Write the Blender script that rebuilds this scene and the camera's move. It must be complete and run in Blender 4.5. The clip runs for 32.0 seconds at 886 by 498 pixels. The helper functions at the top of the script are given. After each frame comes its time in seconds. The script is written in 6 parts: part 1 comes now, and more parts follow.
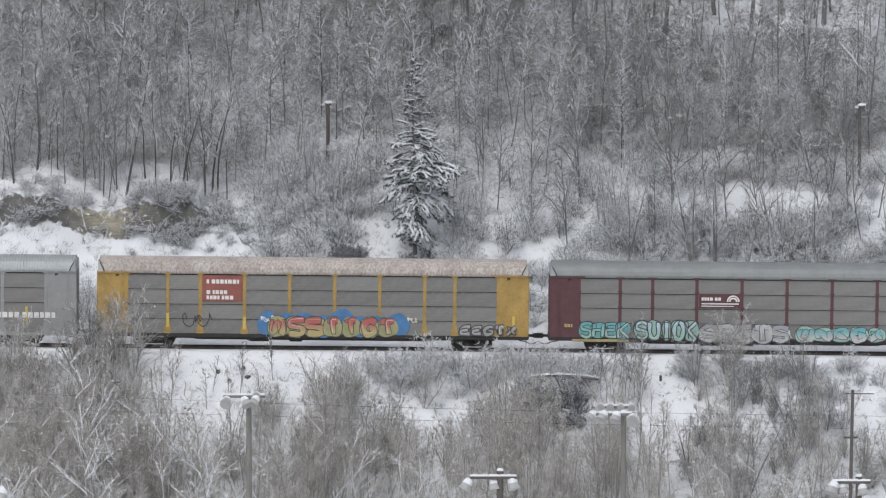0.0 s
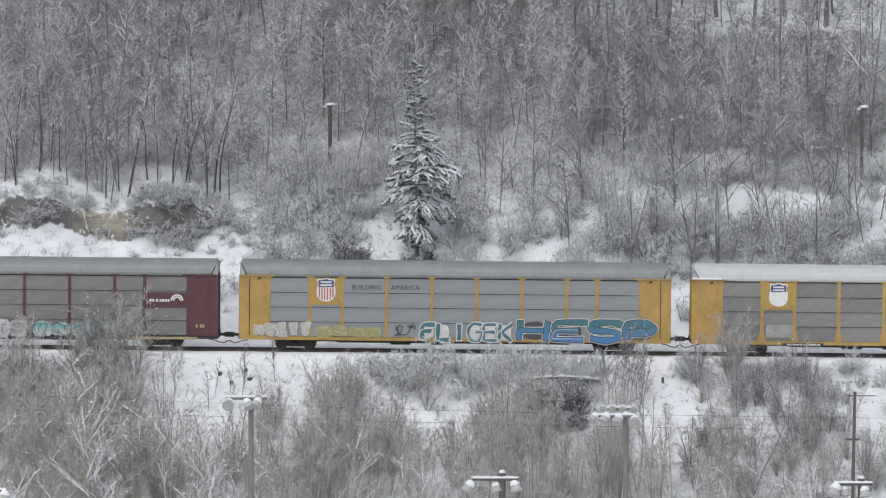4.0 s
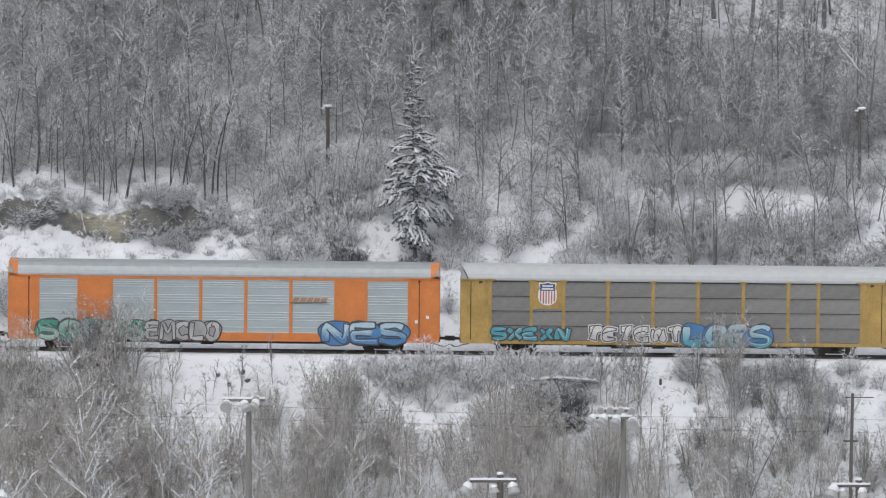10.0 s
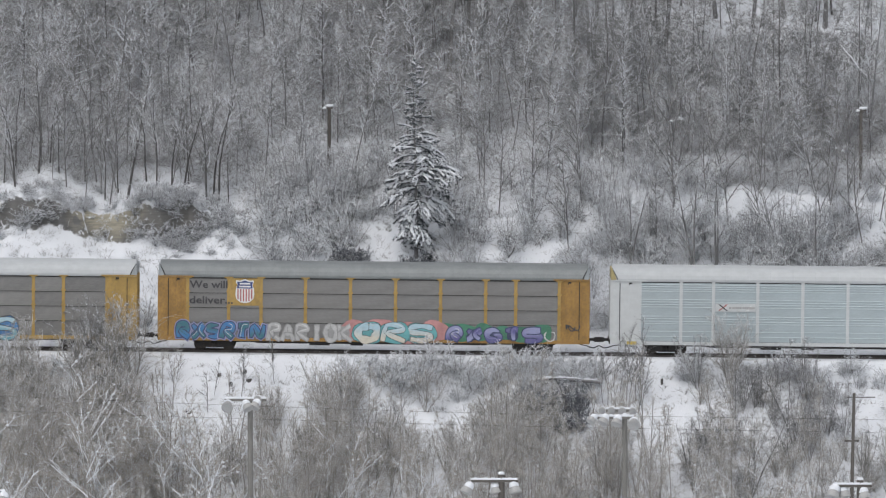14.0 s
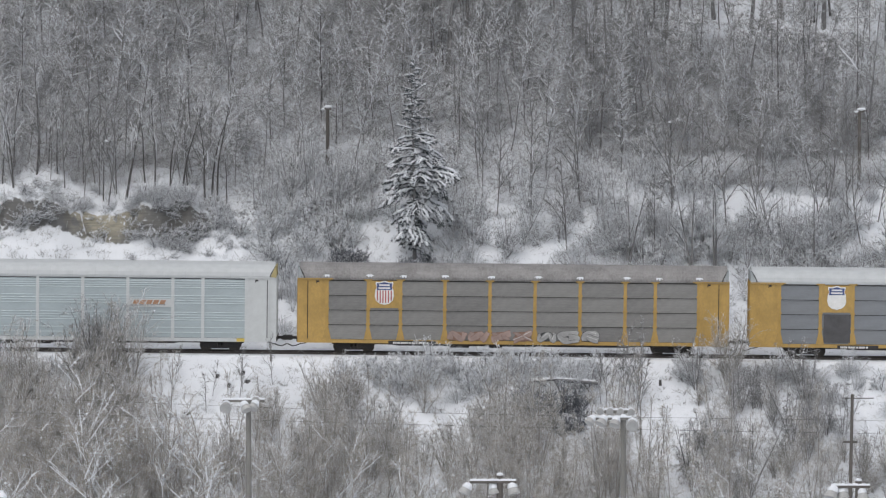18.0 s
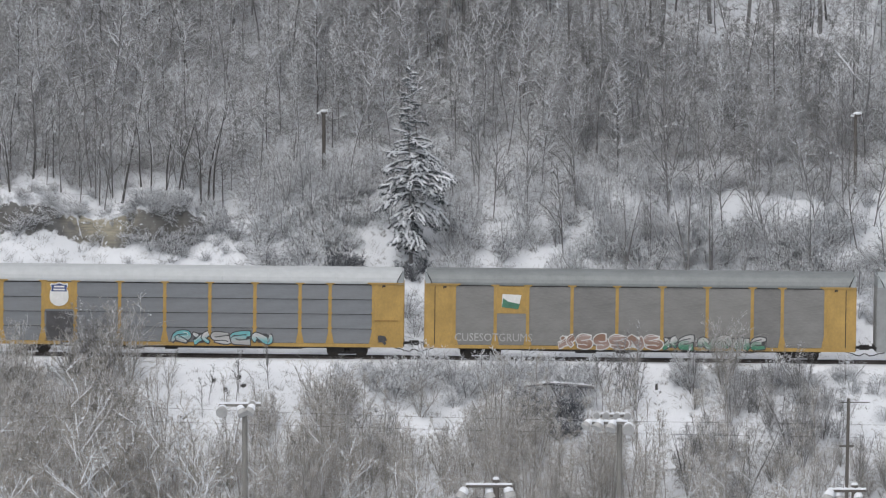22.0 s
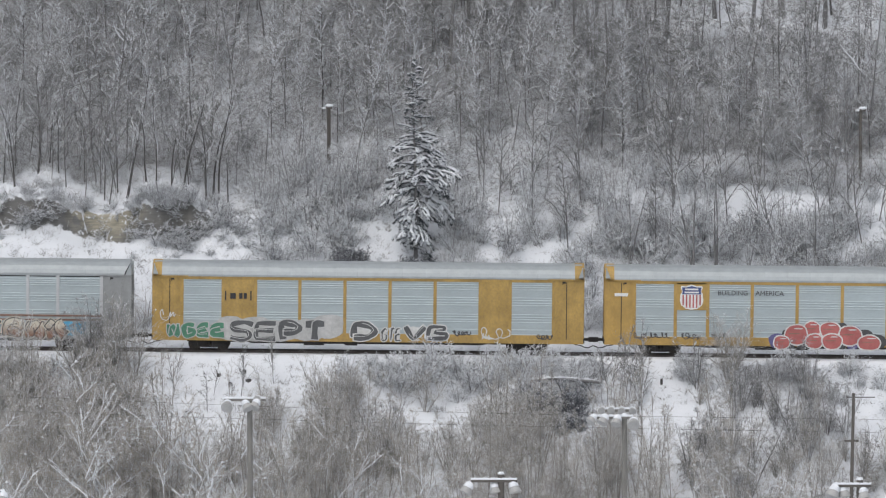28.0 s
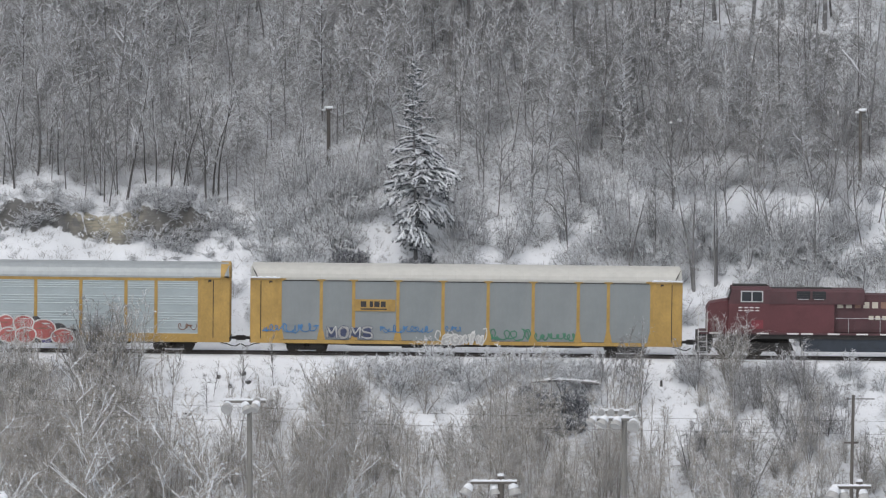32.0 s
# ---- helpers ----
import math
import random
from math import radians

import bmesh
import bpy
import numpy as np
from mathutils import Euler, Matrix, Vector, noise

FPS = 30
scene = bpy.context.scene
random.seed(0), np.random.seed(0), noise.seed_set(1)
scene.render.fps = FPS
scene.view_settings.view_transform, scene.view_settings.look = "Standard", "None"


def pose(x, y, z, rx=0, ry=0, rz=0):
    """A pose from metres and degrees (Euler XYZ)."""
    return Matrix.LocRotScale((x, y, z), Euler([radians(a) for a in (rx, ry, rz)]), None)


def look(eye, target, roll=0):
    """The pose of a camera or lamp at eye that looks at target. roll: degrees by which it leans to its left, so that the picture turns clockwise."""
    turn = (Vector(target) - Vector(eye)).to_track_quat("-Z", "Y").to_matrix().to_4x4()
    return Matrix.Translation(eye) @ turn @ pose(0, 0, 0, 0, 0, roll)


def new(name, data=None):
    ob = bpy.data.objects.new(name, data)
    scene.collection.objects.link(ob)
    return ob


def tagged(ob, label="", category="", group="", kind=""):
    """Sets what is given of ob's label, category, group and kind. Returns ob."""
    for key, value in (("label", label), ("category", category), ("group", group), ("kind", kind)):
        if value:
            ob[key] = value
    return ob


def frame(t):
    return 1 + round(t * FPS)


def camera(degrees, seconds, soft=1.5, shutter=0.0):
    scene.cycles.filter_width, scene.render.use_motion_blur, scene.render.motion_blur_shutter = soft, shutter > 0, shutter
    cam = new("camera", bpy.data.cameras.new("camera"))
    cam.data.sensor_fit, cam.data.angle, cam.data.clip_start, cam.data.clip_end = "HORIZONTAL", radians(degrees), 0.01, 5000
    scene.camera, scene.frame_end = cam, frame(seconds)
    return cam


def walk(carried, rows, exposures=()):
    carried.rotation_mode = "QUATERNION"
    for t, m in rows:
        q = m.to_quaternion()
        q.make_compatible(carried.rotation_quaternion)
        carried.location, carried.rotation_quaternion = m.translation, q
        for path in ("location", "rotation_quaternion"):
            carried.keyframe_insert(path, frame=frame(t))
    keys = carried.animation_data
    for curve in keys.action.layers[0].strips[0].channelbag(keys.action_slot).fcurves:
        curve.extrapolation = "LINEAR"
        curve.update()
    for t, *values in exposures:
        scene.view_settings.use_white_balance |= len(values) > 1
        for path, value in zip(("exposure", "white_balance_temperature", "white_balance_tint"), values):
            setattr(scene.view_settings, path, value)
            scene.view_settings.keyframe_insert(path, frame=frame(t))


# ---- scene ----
FOV = 9.055
EYE = (0.0, -354.4, 28.45)
STEP = 0.005787  # degrees


def aim(dx, dy):
    """The camera's pose, turned a little to its left (dx) and upward (dy)."""
    return pose(*EYE, 86.465 + dy * STEP, 0, dx * STEP)


cam = camera(FOV, 32.0, 1.2)
walk(cam, [
    (0.0, aim(-0.0, -6.9)),
    (0.5, aim(-0.1, -5.8)),
    (1.0, aim(0.0, -3.8)),
    (1.5, aim(1.1, -2.2)),
    (2.0, aim(1.1, -2.2)),
    (2.5, aim(1.1, 2.1)),
    (3.0, aim(1.6, -2.4)),
    (3.5, aim(3.9, -4.2)),
    (5.5, aim(1.2, 0.6)),
    (6.0, aim(-0.4, -0.9)),
    (6.5, aim(-0.4, -3.9)),
    (7.0, aim(-0.4, -5.5)),
    (7.5, aim(-1.9, -3.9)),
    (8.0, aim(-1.9, -1.3)),
    (8.5, aim(-2.2, 2.1)),
    (9.0, aim(-0.4, 3.7)),
    (9.5, aim(-0.4, 2.2)),
    (10.0, aim(-0.2, -0.6)),
    (10.5, aim(-0.2, -0.9)),
    (11.0, aim(3.1, -3.9)),
    (11.5, aim(2.8, -3.9)),
    (12.0, aim(2.8, -0.9)),
    (12.5, aim(2.5, 0.5)),
    (13.0, aim(2.7, -2.4)),
    (13.5, aim(3.4, -2.5)),
    (14.0, aim(2.3, -0.9)),
    (14.5, aim(0.9, -1.1)),
    (16.5, aim(1.1, 0.7)),
    (17.0, aim(-2.0, 2.4)),
    (17.5, aim(-0.1, 0.8)),
    (18.0, aim(-0.6, 0.9)),
    (18.5, aim(-2.4, 3.7)),
    (19.0, aim(-3.1, 3.0)),
    (19.5, aim(-1.7, 2.2)),
    (20.0, aim(-1.6, -0.7)),
    (20.5, aim(-3.5, 0.7)),
    (21.0, aim(-9.2, 2.4)),
    (21.5, aim(-6.1, 5.3)),
    (22.0, aim(-7.3, 8.3)),
    (22.5, aim(-5.1, 9.5)),
    (23.0, aim(-4.3, 8.3)),
    (23.5, aim(-1.9, 5.3)),
    (24.0, aim(-0.7, 5.0)),
    (24.5, aim(-0.4, 2.2)),
    (25.0, aim(1.4, 2.1)),
    (25.5, aim(0.6, 2.6)),
    (27.5, aim(1.4, 2.0)),
    (28.0, aim(1.6, -0.9)),
    (28.5, aim(1.1, -0.9)),
    (29.0, aim(1.4, -0.9)),
    (29.5, aim(4.5, -3.9)),
    (30.0, aim(2.7, -5.5)),
    (30.5, aim(5.6, -5.6)),
    (31.0, aim(5.7, -3.1)),
    (31.5, aim(-0.3, 0.7)),
    (32.0, aim(1.2, 2.2)),
], exposures=[(0.0, 0.10), (3.0, 0.13), (6.0, 0.14), (8.5, 0.06), (13.0, 0.05), (14.5, 0.04), (17.0, 0.01), (18.5, 0.04), (32.0, 0.06)])

# ---- light: a flat overcast winter sky ----
world = bpy.data.worlds.new("overcast")
scene.world = world
world.use_nodes = True
wn = world.node_tree.nodes
sky = wn.new("ShaderNodeTexSky")
sky.sky_type = "NISHITA"
sky.sun_disc = False
sky.sun_elevation, sky.sun_rotation = radians(57), radians(200)
sky.dust_density = 3.0
grey_sky = wn.new("ShaderNodeHueSaturation")
grey_sky.inputs["Saturation"].default_value = 0.36
world.node_tree.links.new(sky.outputs[0], grey_sky.inputs["Color"])
world.node_tree.links.new(grey_sky.outputs[0], wn["Background"].inputs[0])
wn["Background"].inputs[1].default_value = 0.13
sun = new("sun", bpy.data.lights.new("sun", "SUN"))
sun.data.energy, sun.data.angle, sun.data.color = 0.95, radians(85), (1.0, 0.99, 0.985)
sun.matrix_basis = look((-25, -70, 115), (0, 0, 0))


# ---- materials ----
def nodes_of(name):
    m = bpy.data.materials.new(name)
    m.use_nodes = True
    t = m.node_tree
    return m, t, t.nodes["Principled BSDF"]


def node(t, kind, **values):
    n = t.nodes.new("ShaderNode" + kind)
    for key, value in values.items():
        n.inputs[key.replace("_", " ")].default_value = value
    return n


def noise_of(t, scale, stretch=(1, 1, 1), detail=4.0, rough=0.6):
    c = t.nodes.new("ShaderNodeTexCoord")
    m = node(t, "Mapping")
    m.inputs["Scale"].default_value = stretch
    n = node(t, "TexNoise", Scale=scale, Detail=detail, Roughness=rough)
    t.links.new(c.outputs["Object"], m.inputs["Vector"])
    t.links.new(m.outputs[0], n.inputs["Vector"])
    return n.outputs[0]


def ramp(t, value, low, high, to=1.0):
    r = t.nodes.new("ShaderNodeMapRange")
    r.inputs["From Min"].default_value, r.inputs["From Max"].default_value = low, high
    r.inputs["To Max"].default_value = to
    t.links.new(value, r.inputs["Value"])
    return r.outputs[0]


def blend(t, factor, a, b):
    m = t.nodes.new("ShaderNodeMix")
    m.data_type = "RGBA"
    for value, slot in ((factor, 0), (a, 6), (b, 7)):
        if isinstance(value, bpy.types.NodeSocket):
            t.links.new(value, m.inputs[slot])
        else:
            m.inputs[slot].default_value = value if slot == 0 else (*value[:3], 1)
    return m.outputs[2]


def times(t, a, b):
    m = t.nodes.new("ShaderNodeMath")
    m.operation = "MULTIPLY"
    for i, value in enumerate((a, b)):
        if isinstance(value, bpy.types.NodeSocket):
            t.links.new(value, m.inputs[i])
        else:
            m.inputs[i].default_value = value
    return m.outputs[0]


def relief(t, shader, value, strength, distance):
    b = node(t, "Bump", Strength=strength, Distance=distance)
    t.links.new(value, b.inputs["Height"])
    t.links.new(b.outputs[0], shader.inputs["Normal"])


def shade(c, k):
    return tuple(min(1.0, v * k) for v in c)


def surface(name, base, rough=0.7, metal=0.0, vary=0.25, scale=2.0, stretch=(1, 1, 1), dirt=(0.12, 0.11, 0.1),
            amount=0.35, bump=0.15, spread=0.0):
    """Paint, metal or wood: a base colour with broad and fine variation, dirt in streaks and a fine relief."""
    m, t, s = nodes_of(name)
    broad = noise_of(t, scale, stretch)
    fine = noise_of(t, scale * 9, stretch, 3.0)
    col = blend(t, ramp(t, broad, 0.3, 0.7), shade(base, 1 - vary), shade(base, 1 + vary * 0.6))
    col = blend(t, ramp(t, fine, 0.35, 0.8, amount), col, dirt)
    if spread:
        info = t.nodes.new("ShaderNodeObjectInfo")
        col = blend(t, ramp(t, info.outputs["Random"], 0, 1, spread), col, shade(dirt, 1.5))
    t.links.new(col, s.inputs["Base Color"])
    s.inputs["Roughness"].default_value, s.inputs["Metallic"].default_value = rough, metal
    relief(t, s, fine, bump, 0.02)
    return m


SNOW_WHITE = (0.73, 0.75, 0.78)


def snowy(name, bark, cover=0.5, low=0.05, high=0.45, scale=2.5, alt=None):
    """Bark, needles or stalks with snow lying on what faces up."""
    m, t, s = nodes_of(name)
    g = t.nodes.new("ShaderNodeNewGeometry")
    z = t.nodes.new("ShaderNodeSeparateXYZ")
    t.links.new(g.outputs["Normal"], z.inputs[0])
    patch = noise_of(t, scale, detail=3.0)
    grain = noise_of(t, scale * 12, (1, 1, 0.3), 2.0)
    col = blend(t, ramp(t, grain, 0.3, 0.7), shade(bark, 0.65), alt or shade(bark, 1.35))
    lies = times(t, ramp(t, z.outputs[2], low, high), ramp(t, patch, 0.62 - cover * 0.4, 0.72 - cover * 0.4))
    t.links.new(blend(t, lies, col, SNOW_WHITE), s.inputs["Base Color"])
    s.inputs["Roughness"].default_value = 0.85
    return m


def snow_ground():
    m, t, s = nodes_of("snow_ground")
    g = t.nodes.new("ShaderNodeNewGeometry")
    z = t.nodes.new("ShaderNodeSeparateXYZ")
    t.links.new(g.outputs["Normal"], z.inputs[0])
    broad, mid, fine = noise_of(t, 0.35), noise_of(t, 1.6), noise_of(t, 9.0)
    layer = noise_of(t, 2.6, (0.25, 0.25, 3.0), 5.0)
    spot = t.nodes.new("ShaderNodeVectorMath")
    spot.operation = "DISTANCE"
    t.links.new(t.nodes.new("ShaderNodeTexCoord").outputs["Object"], spot.inputs[0])
    spot.inputs[1].default_value = (-22.4, 15.4, 8.4)
    soil = blend(t, ramp(t, broad, 0.38, 0.62), (0.13, 0.13, 0.13), (0.172, 0.168, 0.158))
    soil = blend(t, times(t, ramp(t, spot.outputs["Value"], 2.9, 1.6), ramp(t, noise_of(t, 0.9), 0.34, 0.46)), soil, (0.36, 0.332, 0.26))
    soil = blend(t, ramp(t, layer, 0.46, 0.66, 0.55), soil, (0.09, 0.088, 0.085))
    soil = blend(t, ramp(t, mid, 0.65, 0.68), soil, SNOW_WHITE)
    white = blend(t, ramp(t, broad, 0.3, 0.7), (0.68, 0.70, 0.73), SNOW_WHITE)
    litter = times(t, ramp(t, mid, 0.56, 0.66), ramp(t, fine, 0.5, 0.6))
    white = blend(t, times(t, litter, 0.55), white, (0.2, 0.19, 0.17))
    uneven = t.nodes.new("ShaderNodeMath")
    uneven.operation = "MULTIPLY_ADD"
    t.links.new(noise_of(t, 2.2, detail=6.0), uneven.inputs[0])
    uneven.inputs[1].default_value = -0.8
    t.links.new(z.outputs[2], uneven.inputs[2])
    bare = ramp(t, uneven.outputs[0], 0.19, 0.07)
    t.links.new(blend(t, bare, white, soil), s.inputs["Base Color"])
    s.inputs["Roughness"].default_value = 0.9
    relief(t, s, fine, 0.5, 0.15)
    return m


SNOW_GROUND = snow_ground()
SNOW = surface("snow", SNOW_WHITE, 0.9, vary=0.04, scale=3, dirt=(0.62, 0.64, 0.68), amount=0.3, bump=0.4)
BARK = snowy("bark", (0.185, 0.182, 0.182), 0.3, 0.35, 0.8)
LIMB = snowy("snow_lined_limbs", (0.14, 0.138, 0.139), 1.0, -0.15, 0.2, 1.2)
BARK_FROST = snowy("frosted_stems", (0.25, 0.25, 0.255), 0.5, 0.1, 0.6)
LIMB_WHITE = snowy("snow_plastered_limbs", (0.17, 0.168, 0.168), 1.0, -0.95, -0.45, 1.2)
TRUNK_DARK = snowy("dark_bark", (0.085, 0.082, 0.08), 0.3, 0.35, 0.8)
TWIG = snowy("grey_twigs", (0.108, 0.106, 0.107), 0.28, 0.2, 0.6)
TWIG_HAZE = snowy("frosted_grey_twigs", (0.262, 0.257, 0.255), 0.38, 0.3, 0.8)
TWIG_SNOWY = snowy("snowy_twigs", (0.25, 0.252, 0.258), 0.88, 0.1, 0.5)
TWIG_DRY = snowy("brown_twigs", (0.365, 0.336, 0.295), 0.45, 0.3, 0.7)
LIMB_DRY = snowy("pale_brown_limbs", (0.28, 0.268, 0.25), 0.62, 0.25, 0.55, 1.2)
TWIG_DARK = snowy("dark_twigs", (0.112, 0.120, 0.138), 0.5, 0.4, 0.8)
TWIG_WHITE = snowy("snow_laden_twigs", (0.14, 0.135, 0.13), 0.9, 0.0, 0.35)
TWIG_SNARL = snowy("tangled_twigs", (0.16, 0.16, 0.168), 0.8, 0.1, 0.5)
NEEDLE = snowy("spruce_needles", (0.075, 0.088, 0.094), 0.75, 0.0, 0.5, 1.6)
STEEL = surface("rail_steel", (0.09, 0.08, 0.075), 0.5, 0.6, bump=0.1)
BLACK = surface("grimy_black_steel", (0.028, 0.027, 0.028), 0.7, 0.2, dirt=(0.10, 0.09, 0.08), amount=0.4)
WHEEL = surface("worn_wheel_steel", (0.05, 0.045, 0.042), 0.55, 0.5, dirt=(0.12, 0.10, 0.08))
WOOD = surface("weathered_pole_wood", (0.105, 0.095, 0.085), 0.85, stretch=(6, 6, 0.5), scale=3)
CONCRETE = surface("grey_pole", (0.20, 0.195, 0.18), 0.8, stretch=(4, 4, 0.6))


# ---- mesh building ----
class Build:
    """Vertices and faces of one mesh."""

    def __init__(self):
        self.v, self.f = [], []

    def box(self, x0, x1, y0, y1, z0, z1):
        n = len(self.v)
        self.v += [(x, y, z) for z in (z0, z1) for y in (y0, y1) for x in (x0, x1)]
        self.f += [tuple(n + i for i in q) for q in ((0, 2, 3, 1), (4, 5, 7, 6), (0, 1, 5, 4), (2, 6, 7, 3), (0, 4, 6, 2), (1, 3, 7, 5))]
        return self

    def slab(self, outline, y0, y1):
        """A plate whose outline lies in x and z, from y0 to y1."""
        n, k = len(self.v), len(outline)
        self.v += [(x, y0, z) for x, z in outline] + [(x, y1, z) for x, z in outline]
        self.f += [tuple(n + i for i in range(k)), tuple(n + k + i for i in reversed(range(k)))]
        self.f += [(n + i, n + k + i, n + k + (i + 1) % k, n + (i + 1) % k) for i in range(k)]
        return self

    def loft(self, rings, closed=True, caps=True):
        """Rings of equally many points, skinned one to the next."""
        n, k = len(self.v), len(rings[0])
        for ring in rings:
            self.v += [tuple(p) for p in ring]
        for r in range(len(rings) - 1):
            for i in range(k if closed else k - 1):
                a, b = n + r * k + i, n + r * k + (i + 1) % k
                self.f.append((a, b, b + k, a + k))
        if caps:
            self.f += [tuple(n + i for i in reversed(range(k))), tuple(n + (len(rings) - 1) * k + i for i in range(k))]
        return self

    def pipe(self, points, radius, k=6):
        """A round bar along a line of points; radius: one number or one for each point."""
        pts = [Vector(p) for p in points]
        rad = radius if isinstance(radius, (list, tuple)) else [radius] * len(pts)
        rings = []
        for i, p in enumerate(pts):
            d = (pts[min(i + 1, len(pts) - 1)] - pts[max(i - 1, 0)]).normalized()
            u = d.cross(Vector((0, 0, 1)) if abs(d.z) < 0.9 else Vector((1, 0, 0))).normalized()
            w = d.cross(u)
            rings.append([p + rad[i] * (math.cos(a) * u + math.sin(a) * w) for a in (2 * math.pi * j / k for j in range(k))])
        return self.loft(rings)

    def wheel(self, centre, radius, half, k=20):
        """A disc with its axle along y."""
        x, y, z = centre
        ring = lambda r, yy: [(x + r * math.cos(2 * math.pi * j / k), yy, z + r * math.sin(2 * math.pi * j / k)) for j in range(k)]
        return self.loft([ring(radius * 0.55, y - half * 0.55), ring(radius * 0.82, y - half * 0.5), ring(radius * 0.86, y - half), ring(radius, y - half),
                          ring(radius, y + half), ring(radius * 0.86, y + half), ring(radius * 0.55, y + half * 0.55)])

    def ball(self, c, rx, ry, rz, k=8, m=5):
        n = len(self.v)
        rings = []
        for j in range(1, m):
            a = math.pi * j / m - math.pi / 2
            rings.append([(c[0] + rx * math.cos(a) * math.cos(2 * math.pi * i / k), c[1] + ry * math.cos(a) * math.sin(2 * math.pi * i / k),
                           c[2] + rz * math.sin(a)) for i in range(k)])
        return self.loft(rings)

    def mesh(self, name, material):
        me = bpy.data.meshes.new(name)
        me.from_pydata(self.v, [], self.f)
        if material:
            me.materials.append(material)
        return me


def part(name, built, material, parent, label="", at=(0, 0, 0)):
    """One mesh object under a thing or a part; built is a Build or a mesh."""
    ob = new(name, built.mesh(name, material) if isinstance(built, Build) else built)
    ob.parent = parent
    ob.location = at
    return tagged(ob, label) if label else ob


def thing(name, label, category, m=None, group="", kind=""):
    ob = new(name)
    if m is not None:
        ob.matrix_basis = m
    return tagged(ob, label, category, group, kind)


def solid(name, built, material, label, category="", group="", kind="", m=None):
    """A thing that is one mesh."""
    ob = new(name, built.mesh(name, material) if isinstance(built, Build) else built)
    if m is not None:
        ob.matrix_basis = m
    return tagged(ob, label, category, group, kind)


def fast_mesh(name, v, quads, *materials, tris=None, slots=None, smooth=False):
    """A mesh from arrays of vertices, four-cornered faces and, after them, triangles."""
    quads = np.asarray(quads, dtype=np.int32).reshape(-1, 4)
    tris = np.zeros((0, 3), np.int32) if tris is None else np.asarray(tris, dtype=np.int32)
    me = bpy.data.meshes.new(name)
    me.vertices.add(len(v))
    me.vertices.foreach_set("co", np.ascontiguousarray(v, dtype=np.float32).ravel())
    corners = np.concatenate([quads.ravel(), tris.ravel()])
    me.loops.add(len(corners))
    me.loops.foreach_set("vertex_index", corners)
    me.polygons.add(len(quads) + len(tris))
    starts = np.concatenate([np.arange(len(quads)) * 4, len(quads) * 4 + np.arange(len(tris)) * 3]).astype(np.int32)
    me.polygons.foreach_set("loop_start", starts)
    for material in materials:
        me.materials.append(material)
    if slots is not None:
        me.polygons.foreach_set("material_index", np.ascontiguousarray(slots, dtype=np.int32))
    if smooth:
        me.polygons.foreach_set("use_smooth", np.ones(len(starts), dtype=bool))
    me.update(calc_edges=True)
    return me


# ---- the lie of the land ----
GRADE = -0.0103  # the line falls towards +x


def waves(x, y, seed, size, octaves=3):
    """Smooth uneven ground between about -1 and 1."""
    r = np.random.RandomState(seed)
    out = np.zeros_like(np.asarray(x, dtype=float) + np.asarray(y, dtype=float))
    for o in range(octaves):
        for _ in range(4):
            a, p = r.uniform(0, 2 * math.pi, 2)
            k = 2 * math.pi / size * 1.9 ** o * r.uniform(0.7, 1.3)
            out = out + np.sin(k * (x * math.cos(a) + y * math.sin(a)) + p) * 0.42 / 1.8 ** o
    return out


def step(v, a, b):
    s = np.clip((v - a) / (b - a), 0, 1)
    return s * s * (3 - 2 * s)


PROFILE_Y = [-3000, -430, -355, -350, -220, -62, -40, -24, -14, -4.2, -2.6, 2.8, 4.2, 5.6, 15.4, 16.2, 20.5, 40, 80, 160, 3000]
PROFILE_Z = [48, 31, 26.75, 25.5, -19.72, -19.72, -16.64, -12.75, -7.85, -1.14, -0.14, -0.14, -0.19, 0.09, 6.99, 7.56, 10.05, 22.17, 43.16, 78, 130]


def ground(x, y):
    """The height of the snow at x, y."""
    x, y = np.asarray(x, dtype=float), np.asarray(y, dtype=float)
    z = np.interp(y, PROFILE_Y, PROFILE_Z)
    # a low cliff of bare sand cut into the bank, and the ledge above it
    edge = y + 0.35 * np.sin(x * 0.9) + 0.25 * np.sin(x * 2.3 + 1.0) + 0.14 * np.sin(x * 5.9) + 0.10 * np.sin(x * 11.3 + 2.0) + 0.06 * np.sin(x * 17.9)
    z = z - step(-x, 13.0, 17.0) * (0.30 + 0.55 * step(x, -26.5, -22.0)) * step(y, 11.0, 14.8) * (1 - step(edge, 15.25, 15.6))
    cut = step(-x, 14.0, 17.0) * step(edge, 15.25, 15.6) * (1 - step(y, 17.0, 27.0))
    z = z + cut * (0.95 + 0.3 * np.sin(x * 0.7 + 2.0))
    rough = step(np.abs(y), 3.0, 6.0)
    z = z + rough * (0.30 * waves(x, y, 3, 7.0) + 0.10 * waves(x, y, 4, 1.9))
    # a smooth hollow of drifted snow beside the spruce
    z = z - 0.5 * np.exp(-((x + 4.7) / 1.6) ** 2 - ((y - 12.5) / 3.0) ** 2)
    return z + GRADE * np.clip(x, -120, 120)


def height(x, y):
    return float(ground(x, y))


def spaced(low, high, fine, reach):
    """Even steps from low to high, then ever wider ones out to reach."""
    mid = list(np.arange(low, high, fine))
    out, d = [], fine
    while not out or out[-1] < reach:
        d *= 1.35
        out.append((out[-1] if out else 0) + d)
    return np.array([low - o for o in reversed(out)] + mid + [mid[-1] + o for o in out])


